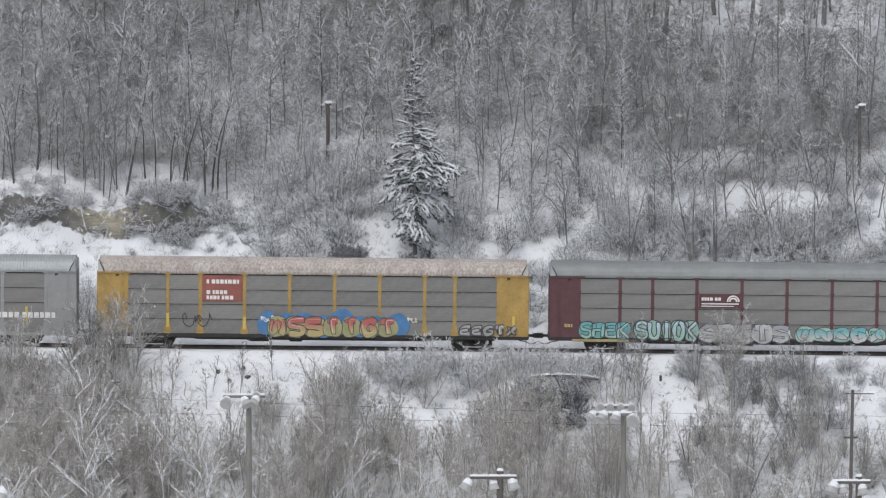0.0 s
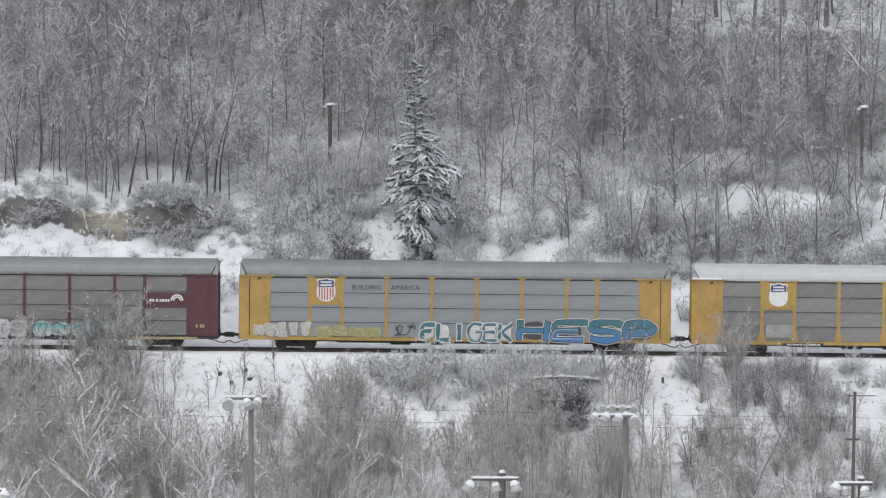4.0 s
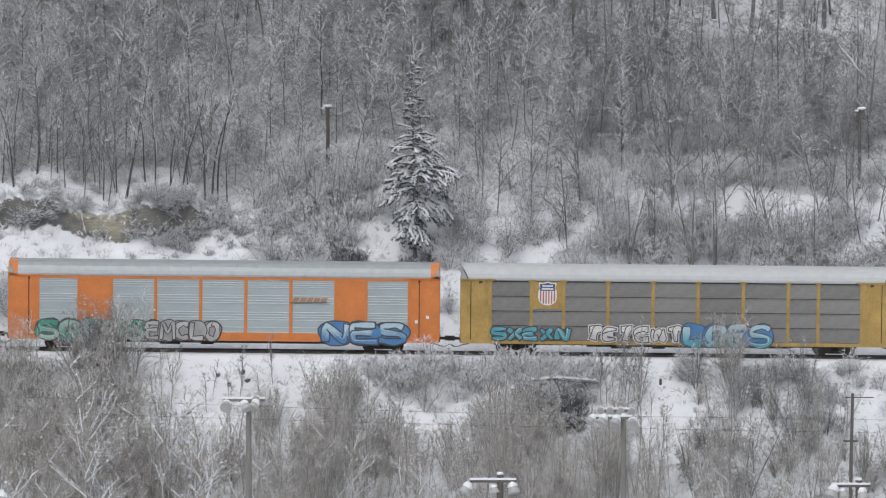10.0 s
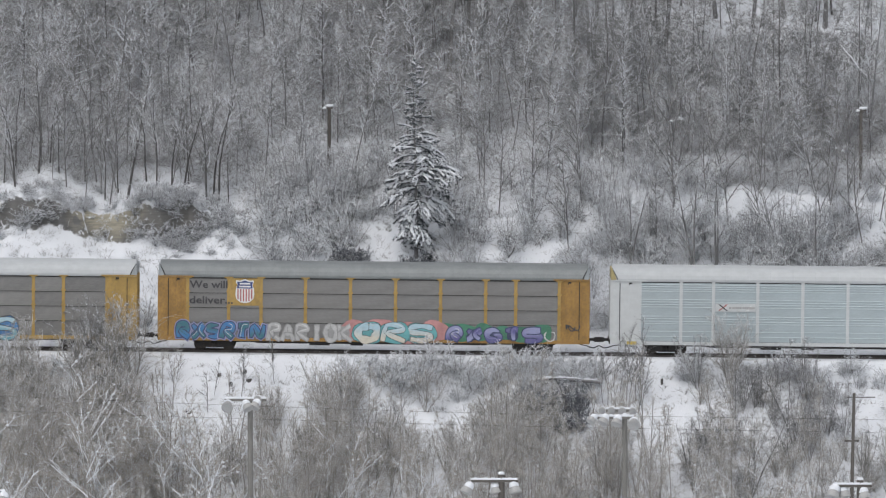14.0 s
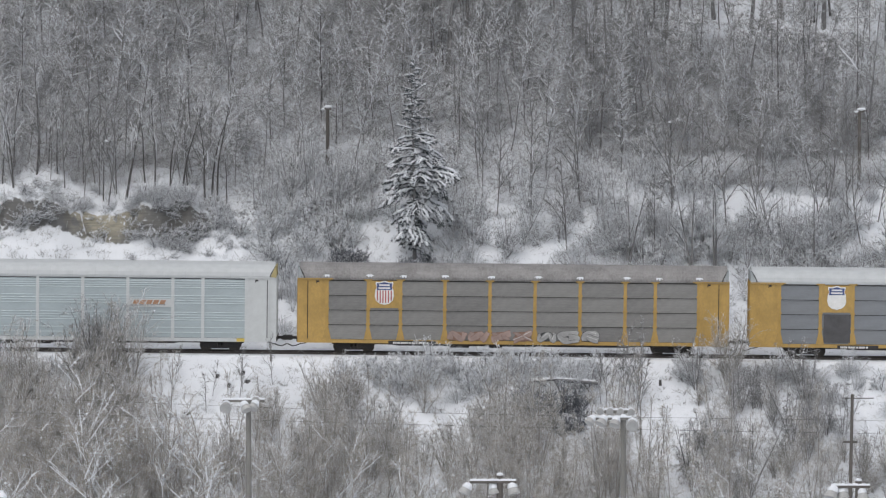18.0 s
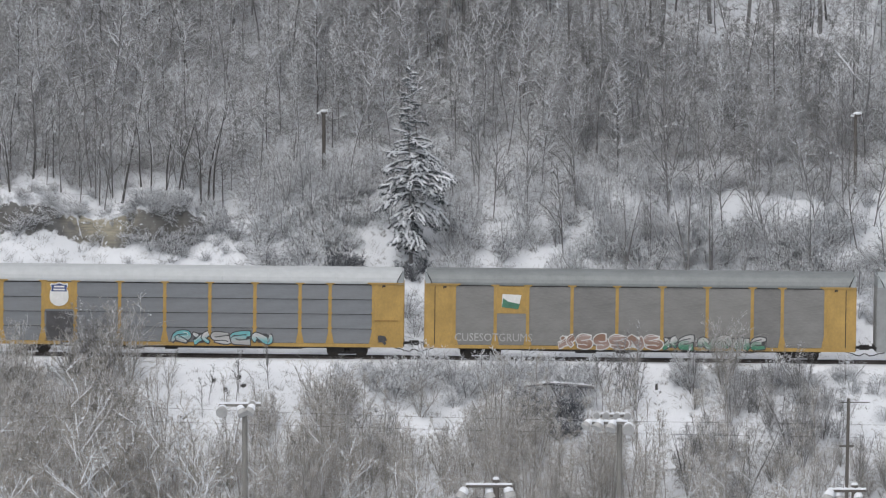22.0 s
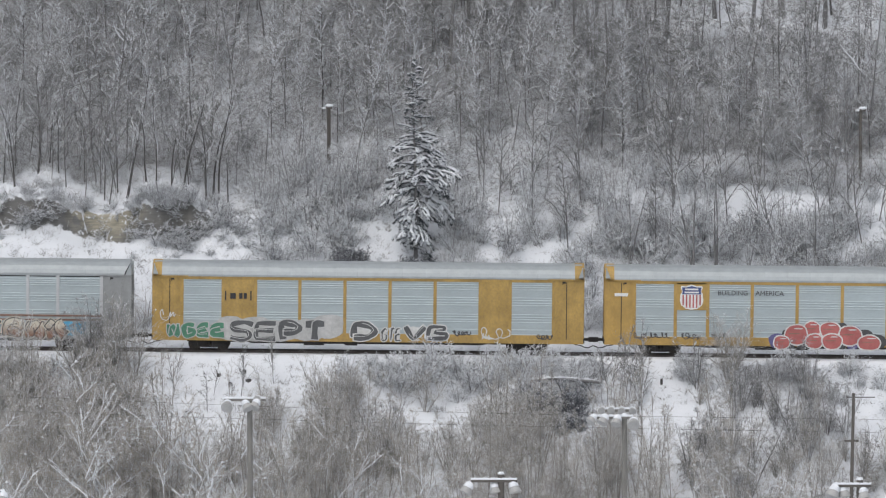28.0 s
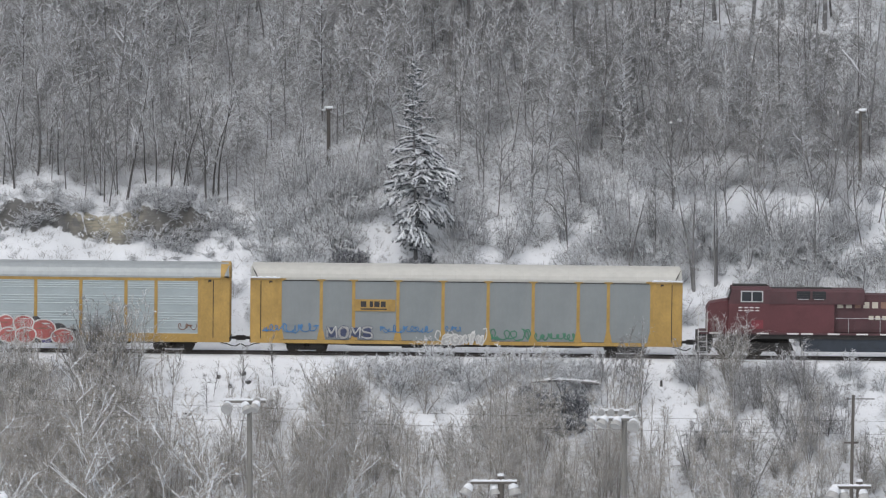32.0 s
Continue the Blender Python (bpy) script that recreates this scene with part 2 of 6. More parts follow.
def build_ground():
    xs, ys = spaced(-46, 46, 0.4, 2500), spaced(-34, 48, 0.4, 2500)
    ys = np.unique(np.round(np.concatenate([ys, np.arange(14.4, 17.0, 0.1), np.arange(-380.0, -215.0, 3.0)]), 3))
    gx, gy = np.meshgrid(xs, ys)
    v = np.stack([gx, gy, ground(gx, gy)], -1).reshape(-1, 3)
    n, k = len(ys), len(xs)
    i = (np.arange(n - 1)[:, None] * k + np.arange(k - 1)[None, :]).ravel()
    me = fast_mesh("ground", v, np.stack([i, i + 1, i + k + 1, i + k], -1), SNOW_GROUND, smooth=True)
    tagged(new("ground", me), "snow-covered hillside and railway embankment with bare sandy cuts", "ground", kind="structure")


build_ground()


def build_track():
    bed = thing("track", "single railway track half buried in snow on an embankment", "railway track", kind="structure")
    for y in (-0.755, 0.755):
        b = Build()
        for x in range(-130, 130, 13):
            z0, z1 = GRADE * x, GRADE * (x + 13)
            sec = [(-0.07, -0.17), (0.07, -0.17), (0.075, -0.15), (0.012, -0.12), (0.012, -0.04), (0.036, -0.03), (0.036, 0), (-0.036, 0), (-0.036, -0.03), (-0.012, -0.04), (-0.012, -0.12), (-0.075, -0.15)]
            b.loft([[(x, y + a, z0 + c) for a, c in sec], [(x + 13, y + a, z1 + c) for a, c in sec]])
        part("rail", b, STEEL, bed)


build_track()
# ---- the train ----
LENGTH = 27.35
PITCH = 28.6
SIDE = -1.52  # the face of the panels
BAYS = [1.9, 4.5, 6.55, 9.35, 12.2, 15.05, 17.9, 20.75, 22.65, 25.4]

# how far the train has rolled, second by second, in metres
ROLLED = [-0.00, 12.11, 24.19, 36.28, 48.35, 60.38, 72.42, 84.45, 96.35, 108.10, 120.01, 131.96, 143.93, 155.86, 167.83, 179.85, 191.90, 203.98, 216.11, 228.28, 240.49, 252.74, 265.03, 277.37, 289.76, 302.17, 314.63, 327.16, 339.76, 352.43, 365.15, 377.94, 390.74]

YELLOW = surface("rail_yellow_paint", (0.455, 0.292, 0.082), 0.6, vary=0.22, scale=0.8, stretch=(1, 1, 0.7), dirt=(0.19, 0.13, 0.07), amount=0.4, bump=0.04)
YELLOW_DULL = surface("dull_yellow_paint", (0.45, 0.295, 0.085), 0.7, vary=0.3, scale=0.8, stretch=(1, 1, 0.7), dirt=(0.16, 0.12, 0.08), amount=0.5, bump=0.04)
YELLOW_BROWN = surface("rusty_yellow_paint", (0.38, 0.22, 0.06), 0.7, vary=0.35, scale=0.9, stretch=(1, 1, 0.7), dirt=(0.14, 0.09, 0.06), amount=0.55, bump=0.04)
ORANGE = surface("orange_paint", (0.64, 0.205, 0.05), 0.6, vary=0.15, scale=0.7, dirt=(0.22, 0.12, 0.07), amount=0.3)
MAROON = surface("maroon_paint", (0.108, 0.043, 0.050), 0.6, vary=0.25, dirt=(0.09, 0.06, 0.06))
SILVER = surface("aluminium_paint", (0.50, 0.51, 0.52), 0.55, 0.1, vary=0.12, dirt=(0.3, 0.3, 0.3), amount=0.3)
GREY_BODY = surface("grey_body_paint", (0.30, 0.31, 0.31), 0.6, 0.1, vary=0.15, dirt=(0.2, 0.2, 0.2))
WHITE = surface("white_car_paint", (0.54, 0.56, 0.56), 0.6, vary=0.08, dirt=(0.4, 0.4, 0.39), amount=0.3)
PANEL_DARK = surface("dark_grey_galvanised_panel", (0.172, 0.17, 0.166), 0.65, 0.1, vary=0.28, scale=0.7, stretch=(0.5, 1, 2.5), dirt=(0.27, 0.265, 0.25), amount=0.5, spread=0.25)
PANEL_BLUE = surface("blue_grey_panel", (0.205, 0.22, 0.238), 0.6, 0.1, vary=0.15, scale=0.9, stretch=(0.5, 1, 2.5), dirt=(0.15, 0.15, 0.15), amount=0.35, spread=0.2)
PANEL_MID = surface("mid_grey_galvanised_panel", (0.225, 0.225, 0.22), 0.6, 0.15, vary=0.25, scale=0.7, stretch=(0.5, 1, 2.5), dirt=(0.16, 0.15, 0.14), amount=0.5, spread=0.3)
PANEL_LIGHT = surface("light_galvanised_panel", (0.40, 0.465, 0.485), 0.5, 0.1, vary=0.1, scale=0.9, stretch=(0.5, 1, 2.5), dirt=(0.22, 0.22, 0.22), amount=0.25, spread=0.12)
PANEL_SILVER = surface("weathered_silver_panel", (0.275, 0.298, 0.312), 0.55, 0.1, vary=0.15, scale=0.9, stretch=(0.4, 1, 2.5), dirt=(0.2, 0.2, 0.2), amount=0.35, spread=0.12)
PANEL_SMOOTH = surface("smooth_blue_grey_panel", (0.245, 0.272, 0.28), 0.6, 0.1, vary=0.12, scale=0.7, stretch=(1, 1, 0.5), dirt=(0.2, 0.2, 0.2), amount=0.25, spread=0.1)
ROOF_GREY = surface("grey_roof", (0.215, 0.232, 0.232), 0.6, 0.2, vary=0.15, scale=0.8, dirt=(0.3, 0.3, 0.3), amount=0.3)
ROOF_PALE = surface("pale_galvanised_roof", (0.36, 0.39, 0.40), 0.5, 0.25, vary=0.1, dirt=(0.3, 0.3, 0.3), amount=0.25)
ROOF_WHITE = surface("white_roof", (0.455, 0.475, 0.485), 0.6, vary=0.08, dirt=(0.42, 0.41, 0.39), amount=0.3)
ROOF_RUST = surface("rusty_white_roof", (0.46, 0.44, 0.42), 0.7, vary=0.25, scale=0.55, stretch=(1.6, 1, 0.9), dirt=(0.20, 0.125, 0.085), amount=0.95)
ROOF_CREAM = surface("cream_roof", (0.49, 0.485, 0.455), 0.6, vary=0.08, dirt=(0.4, 0.38, 0.33), amount=0.3)
ROOF_RIBBED = surface("grimy_ribbed_roof", (0.235, 0.225, 0.22), 0.7, 0.1, vary=0.3, scale=1.0, dirt=(0.5, 0.5, 0.5), amount=0.35)
# near-black colour in place of the shade inside the cars
INSIDE = surface("car_inside_black", (0.05, 0.05, 0.05), 0.9)
SIGN_RED = surface("faded_red_sign", (0.30, 0.095, 0.075), 0.7, vary=0.2, scale=1.2)
SIGN_MAROON = surface("deep_red_sign", (0.22, 0.03, 0.045), 0.6)
LETTER_WHITE = surface("white_lettering", (0.74, 0.74, 0.72), 0.7, vary=0.08, amount=0.2)
LETTER_BLACK = surface("black_lettering", (0.03, 0.03, 0.035), 0.7, amount=0.2)
SHIELD_BLUE = surface("shield_blue", (0.045, 0.075, 0.23), 0.6)
SHIELD_RED = surface("shield_red", (0.45, 0.10, 0.10), 0.6)
STENCIL = surface("dark_stencil_grey", (0.075, 0.075, 0.08), 0.8)

made = {}


def shared(key, make, material):
    """A mesh that is built once for each material."""
    k = (key, material.name if material else "")
    if k not in made:
        made[k] = make().mesh(key.split()[0], material)
    return made[k]


def post_shape(clips=True, flare=True):
    b = Build().box(-0.1, 0.1, -0.045, 0.02, 1.0, 4.82)
    if flare:
        b.slab([(-0.26, 1.02), (0.26, 1.02), (0.11, 1.72), (-0.11, 1.72)], -0.052, 0.0)
    if clips or flare:
        b.slab([(-0.11, 4.68), (0.11, 4.68), (0.15, 4.74), (0.27, 4.77), (0.27, 4.84), (-0.27, 4.84), (-0.27, 4.77), (-0.15, 4.74)], -0.052, 0.0)
    for z in (2.0, 2.95, 3.9) if clips else ():
        b.box(-0.145, 0.145, -0.04, 0.0, z - 0.05, z + 0.05)
    return b


def plate_shape(w, h):
    """A flat pressed panel with a folded rim."""
    def make():
        b = Build().box(0, w, -0.01, 0.03, 0, h)
        b.box(0.02, w - 0.02, -0.03, -0.008, h - 0.05, h - 0.005)
        b.box(w * 0.5 - 0.02, w * 0.5 + 0.02, -0.035, -0.008, h - 0.12, h - 0.02)
        return b
    return make


def slatted_shape(w, h):
    """A panel pressed into tiers of level ribs with a smooth band under each tier."""
    def make():
        pts = [(0.03, 0.0), (0.0, 0.0)]
        for z in [h - c for c in (3.42, 3.10, 2.62, 2.46, 2.30, 2.14, 1.56, 1.40, 1.24, 1.08, 0.56, 0.42, 0.28, 0.14)]:
            pts += [(0.0, z), (-0.030, z + 0.006), (-0.030, z + 0.012), (0.0, z + 0.060)]
        pts += [(0.0, h), (0.03, h)]
        return Build().loft([[(0, y, zz) for y, zz in pts], [(w, y, zz) for y, zz in pts]])
    return make


def roof_shape(ribs, inset):
    def make():
        b = Build()
        arc = [(s * y, z) for s in (-1, 1) for y, z in (((1.58, 4.84), (1.58, 4.97), (1.50, 5.19), (1.32, 5.43), (1.0, 5.62), (0.5, 5.75), (0.0, 5.80)) if s < 0 else ((0.5, 5.75), (1.0, 5.62), (1.32, 5.43), (1.50, 5.19), (1.58, 4.97), (1.58, 4.84)))]
        ring = lambda x, lift: [(x, y * (1 + 0.6 * lift), z + lift) for y, z in arc]
        x0, x1 = inset, LENGTH - inset
        rows, n = [], (150 if ribs else 19)
        for i in range(n + 1):
            x = x0 + (x1 - x0) * i / n
            rows.append(ring(x, 0))
            if ribs and i < n:
                d = (x1 - x0) / n
                rows += [ring(x + d * 0.5, 0), ring(x + d * 0.55, 0.03), ring(x + d * 0.95, 0.03)]
            elif i < n:
                rows += [ring(x + 0.03, 0.005), ring(x + 0.09, 0.005), ring(x + 0.12, 0)]
        return b.loft(rows)
    return make


def roof_end_shape(right):
    """The pale gusset that closes the roof at one end."""
    def make():
        s = lambda x: LENGTH - x if right else x
        b = Build()
        b.slab([(s(0.06), 4.86), (s(0.42), 4.9), (s(0.12), 5.62)], -1.60, -1.0)
        b.box(min(s(0.05), s(0.16)), max(s(0.05), s(0.16)), -1.2, 1.2, 4.9, 5.6)
        return b
    return make


def roof_corner_shape(right):
    """The painted end of the roof, a hand's breadth proud of the rest."""
    def make():
        arc = [(-1.60, 4.84), (-1.60, 4.98), (-1.52, 5.21), (-1.34, 5.45), (-1.0, 5.645), (0, 5.825), (1.0, 5.645), (1.34, 5.45), (1.52, 5.21), (1.60, 4.98), (1.60, 4.84)]
        xs = (LENGTH - 0.62, LENGTH - 0.02) if right else (0.02, 0.62)
        return Build().loft([[(x, y, z) for y, z in arc] for x in xs])
    return make


def snow_cap_shape(right):
    def make():
        x0, x1 = (BAYS[-1] + 0.0, LENGTH - 0.02) if right else (0.02, BAYS[0])
        rows = []
        for i in range(12):
            x = x0 + (x1 - x0) * i / 11
            h = 0.05 + 0.06 * abs(math.sin(i * 1.9))
            rows.append([(x, SIDE - 0.14, 4.88), (x, SIDE - 0.15, 4.90 + h * 0.5), (x, SIDE - 0.08, 4.90 + h), (x, SIDE + 0.06, 4.90 + h * 0.8), (x, SIDE + 0.06, 4.88)])
        return Build().loft(rows)
    return make


def end_bay_shape(right, seams):
    def make():
        x0, x1 = (BAYS[-1] + 0.02, LENGTH - 0.05) if right else (0.05, BAYS[0] - 0.02)
        b = Build().box(x0, x1, SIDE - 0.01, -1.3, 0.98, 4.80)
        b.box(x0 - (0.4 if right else 0.03), x1 + (0.03 if right else 0.4), SIDE - 0.08, -1.3, 4.80, 4.885)
        for a in seams:
            x = x1 - a if right else x0 + a
            b.box(x - 0.05, x + 0.05, SIDE - 0.05, SIDE, 1.05, 4.78)
        return b
    return make


def end_door_shape(right, y0):
    """One leaf of the folding end doors with its stiffening rib."""
    def make():
        b, x = Build(), (LENGTH - 0.05 if right else 0.05)
        s = 1 if right else -1
        b.box(min(x, x - 0.06 * s), max(x, x - 0.06 * s), y0, y0 + 0.74, 1.05, 4.95)
        return b.box(min(x - 0.01 * s, x + 0.04 * s), max(x - 0.01 * s, x + 0.04 * s), y0 + 0.05, y0 + 0.12, 1.1, 4.9)
    return make


def slit_shade_shape(right):
    """Black bars in place of the shade in the curved slit between the roof and its end gusset."""
    def make():
        s = lambda x: LENGTH - x if right else x
        outer = [(0.50, 4.90), (0.44, 5.08), (0.33, 5.28), (0.22, 5.46), (0.15, 5.60)]
        b = Build()
        for (x0, z0), (x1, z1) in zip(outer, outer[1:]):
            b.slab([(s(x0), z0), (s(x1), z1), (s(x1 - 0.05), z1 - 0.01), (s(x0 - 0.07), z0)], -1.62 + (z0 - 4.9) * 0.3, -1.35)
        return b
    return make


def truck_frame_shape():
    b = Build()
    for y in (-1.0, 0.9):
        b.slab([(-1.25, 0.36), (-1.1, 0.62), (-0.55, 0.66), (-0.35, 0.80), (0.35, 0.80), (0.55, 0.66), (1.1, 0.62), (1.25, 0.36), (0.75, 0.34), (0.45, 0.20), (-0.45, 0.20), (-0.75, 0.34)], y, y + 0.12)
        for x in (-0.89, 0.89):
            b.box(x - 0.17, x + 0.17, y - 0.08, y + 0.14, 0.30, 0.56)
        for x in (-0.2, -0.0, 0.2):
            b.pipe([(x, y + 0.05, 0.25), (x, y + 0.05, 0.66)], 0.075, 8)
    b.box(-0.22, 0.22, -1.0, 1.0, 0.42, 0.74)
    return b


def wheelset_shape():
    b = Build()
    for y in (-0.75, 0.75):
        b.wheel((0, y, 0), 0.42, 0.07)
        for k in range(3):
            a = k * 2.094
            b.box(0.22 * math.cos(a) - 0.04, 0.22 * math.cos(a) + 0.04, y - 0.06, y + 0.06, 0.22 * math.sin(a) - 0.04, 0.22 * math.sin(a) + 0.04)
    return b.pipe([(0, -1.02, 0), (0, 1.02, 0)], 0.08, 10)


def coupler_shape(right):
    def make():
        s = 1 if right else -1
        x = LENGTH if right else 0
        b = Build()
        b.box(min(x - 0.5 * s, x + 0.35 * s), max(x - 0.5 * s, x + 0.35 * s), -0.08, 0.08, 0.78, 0.95)
        b.box(min(x + 0.32 * s, x + 0.66 * s), max(x + 0.32 * s, x + 0.66 * s), -0.2, 0.16, 0.72, 1.02)
        b.box(min(x - 0.1 * s, x + 0.02 * s), max(x - 0.1 * s, x + 0.02 * s), -1.45, 1.45, 0.72, 1.0)
        return b
    return make


def hose_shape(right):
    def make():
        s = 1 if right else -1
        x = LENGTH if right else 0
        return Build().pipe([(x - 0.6 * s, -1.1, 0.62), (x - 0.2 * s, -1.0, 0.55), (x + 0.05 * s, -0.7, 0.42), (x + 0.3 * s, -0.45, 0.36), (x + 0.6 * s, -0.3, 0.5)], 0.035)
    return make


def under_shape():
    b = Build().box(2.2, 25.2, -0.3, 0.3, 0.5, 0.86)
    for x in range(6, 23, 2):
        b.box(x - 0.08, x + 0.08, -1.4, 1.4, 0.62, 0.86)
    b.slab([(5.4, 0.70), (6.4, 0.52), (20.8, 0.52), (21.8, 0.70)], -1.36, -1.28)
    b.pipe([(9.6, -0.9, 0.58), (10.9, -0.9, 0.58)], 0.2, 10).box(12.2, 13.0, -1.0, -0.5, 0.4, 0.72)
    return b


def autorack(label, spec):
    """A covered railway car for carrying motor cars."""
    car = thing("autorack", label, "railway car", group="cars of the train")
    body, panel, roof = spec["body"], spec["panel"], spec["roof"]
    post = spec.get("post", body)
    slatted = spec.get("slatted", False)
    sill = spec.get("sill", body)
    full = spec.get("solid", ())
    part("side_sill", shared("side_sill", lambda: Build().box(0.04, LENGTH - 0.04, -1.56, -1.2, 0.78, 1.0), sill), None, car)
    part("deck", shared("deck", lambda: Build().box(0.04, LENGTH - 0.04, -1.2, 1.2, 0.85, 1.0), BLACK), None, car)
    part("side_sill", shared("side_sill", lambda: None, sill), None, car, at=(0, 2.76, 0))
    part("underframe", shared("underframe", under_shape, BLACK), None, car)
    # solid block standing in for the shaded inside behind the panel gaps
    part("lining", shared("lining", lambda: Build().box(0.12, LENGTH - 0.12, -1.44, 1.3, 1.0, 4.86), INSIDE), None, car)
    part("far_side", shared("far_side", lambda: Build().box(0.06, LENGTH - 0.06, 1.3, 1.5, 1.0, 4.86), panel), None, car)
    part("top_rail", shared("top_rail", lambda: Build().box(0.06, LENGTH - 0.06, SIDE - 0.03, -1.3, 4.785, 4.845), spec.get("rail", body if spec.get("corner") else roof)), None, car)
    part("roof", shared("roof ribbed" if spec.get("ribs") else "roof", roof_shape(spec.get("ribs"), 0.14), roof), None, car)
    for right in (False, True):
        key = "right" if right else "left"
        part("roof_end", shared("roof_end " + key, roof_end_shape(right), spec.get("cap", ROOF_PALE)), None, car)
        if spec.get("corner"):
            part("roof_corner", shared("roof_corner " + key, roof_corner_shape(right), spec["corner"]), None, car)
        if spec.get("snowcap"):
            part("snow_cap", shared("snow_cap " + key, snow_cap_shape(right), SNOW), None, car)
        part("end_bay", shared("end_bay " + key, end_bay_shape(right, spec.get("seams", (0.55,))), body), None, car)
        for a in spec.get("seams", ()):
            x = LENGTH - 0.05 - a if right else 0.05 + a
            part("seam", shared("seam", lambda: Build().box(-0.025, 0.025, -0.004, 0.02, 1.05, 4.7), BLACK), None, car, at=(x + (0.08 if not right else -0.08), SIDE - 0.012, 0))
        part("door_latch", shared("door_latch", lambda: Build().box(-0.10, 0.10, -0.05, 0.02, 4.62, 4.72).box(-0.1, -0.06, -0.05, 0.02, 4.55, 4.63), BLACK), None, car, at=(LENGTH - 1.3 if right else 1.3, SIDE, 0))
        for y0 in (-1.5, -0.75, 0.01, 0.76):
            part("end_door", shared("end_door %s %g" % (key, y0), end_door_shape(right, y0), body), None, car)
        part("coupler", shared("coupler " + key, coupler_shape(right), BLACK), None, car)
        part("air_hose", shared("air_hose " + key, hose_shape(right), BLACK), None, car)
        if not spec.get("corner"):
            # solid black bars drawn for the shade in the slit
            part("roof_slit", shared("roof_slit " + key, slit_shade_shape(right), BLACK), None, car)
    if spec.get("lodged"):
        for i, x in enumerate(BAYS):
            part("snow_patch", shared("snow_patch", lambda: Build().ball((0, -1.56, 5.02), 0.26, 0.05, 0.10, 9, 6), SNOW), None, car, at=(x + 0.1 * (i % 3), 0, 0.03 * (i % 2)))
    if spec.get("corner"):
        part("sill_plate", shared("sill_plate", lambda: Build().box(BAYS[0], BAYS[-1], SIDE - 0.04, SIDE + 0.03, 0.98, 1.32), body), None, car)
        part("head_plate", shared("head_plate", lambda: Build().box(BAYS[0], BAYS[-1], SIDE - 0.04, SIDE + 0.03, 4.66, 4.80), body), None, car)
    kind = "bare" if slatted else "plain" if spec.get("plain") else "straight" if spec.get("straight") else "clipped"
    for i, x in enumerate(BAYS):
        part("post", shared("post " + kind, lambda: post_shape(kind == "clipped" or kind == "straight", kind in ("clipped", "plain")), post), None, car, at=(x, SIDE, 0))
    for i in range(9):
        x0, x1 = BAYS[i] + 0.05, BAYS[i + 1] - 0.05
        w = round(x1 - x0, 3)
        if i in full:
            part("solid_panel", shared("solid_panel %g" % w, lambda: Build().box(0, w, -0.02, 0.03, 1.0, 4.74), body), None, car, at=(x0, SIDE, 0))
        elif slatted:
            part("panel", shared("slatted %g" % w, slatted_shape(w, 3.70), panel), None, car, at=(x0, SIDE, 1.02))
        elif spec.get("plain"):
            part("panel", shared("plain %g" % w, plate_shape(w, 3.70), panel), None, car, at=(x0, SIDE, 1.02))
        else:
            for k in range(4):
                part("panel", shared("plate %g" % w, plate_shape(w, 0.89), panel), None, car, at=(x0, SIDE, 1.02 + k * 0.93))
    for x in (3.6, LENGTH - 3.6):
        truck = part("truck", shared("truck", truck_frame_shape, BLACK), None, car, at=(x, 0, 0))
        for dx in (-0.89, 0.89):
            part("wheelset", shared("wheelset", wheelset_shape, WHEEL), None, truck, at=(dx, 0, 0.42))
    for extra in spec.get("marks", ()):
        extra(car)
    # the rack sits low on its frame; the running gear stays on the rails
    for child in car.children:
        if not child.name.startswith(("truck", "underframe", "coupler", "air_hose")):
            child.location.z -= 0.11
    return car
# ---- trees ----
def tubes(p0, p1, r0, r1, k, rng, roll=None):
    """Thin tapered bars with k sides: vertices and quads."""
    p0, p1 = np.asarray(p0, float).reshape(-1, 3), np.asarray(p1, float).reshape(-1, 3)
    r0, r1 = np.asarray(r0, float)[:, None, None], np.asarray(r1, float)[:, None, None]
    ring = rings(p1 - p0, k, rng, roll)
    v = np.concatenate([p0[:, None, :] + r0 * ring, p1[:, None, :] + r1 * ring], 1).reshape(-1, 3)
    j = np.arange(k)
    q = np.stack([j, (j + 1) % k, (j + 1) % k + k, j + k], -1)
    return v, (np.arange(len(p0))[:, None, None] * 2 * k + q[None]).reshape(-1, 4)


def rings(d, k, rng, roll=None):
    d = d / (np.linalg.norm(d, axis=1)[:, None] + 1e-9)
    ref = np.where((np.abs(d[:, 2]) > 0.92)[:, None], [[1.0, 0, 0]], [[0, 0, 1.0]])
    u = np.cross(d, ref)
    u /= np.linalg.norm(u, axis=1)[:, None] + 1e-9
    w = np.cross(u, d)
    a = (rng.uniform(0, 6.28, len(d)) if roll is None else np.full(len(d), roll))[:, None] + np.arange(k)[None, :] * (2 * math.pi / k)
    return np.cos(a)[..., None] * u[:, None, :] + np.sin(a)[..., None] * w[:, None, :]


def tips(p0, p1, r0, rng):
    """Three-sided twigs that run out to a point: vertices and triangles."""
    p0, p1 = np.asarray(p0, float).reshape(-1, 3), np.asarray(p1, float).reshape(-1, 3)
    ring = rings(p1 - p0, 3, rng)
    v = np.concatenate([p0[:, None, :] + np.asarray(r0, float)[:, None, None] * ring, p1[:, None, :]], 1).reshape(-1, 3)
    t = np.array([[0, 1, 3], [1, 2, 3], [2, 0, 3]])
    return v, (np.arange(len(p0))[:, None, None] * 4 + t[None]).reshape(-1, 3)


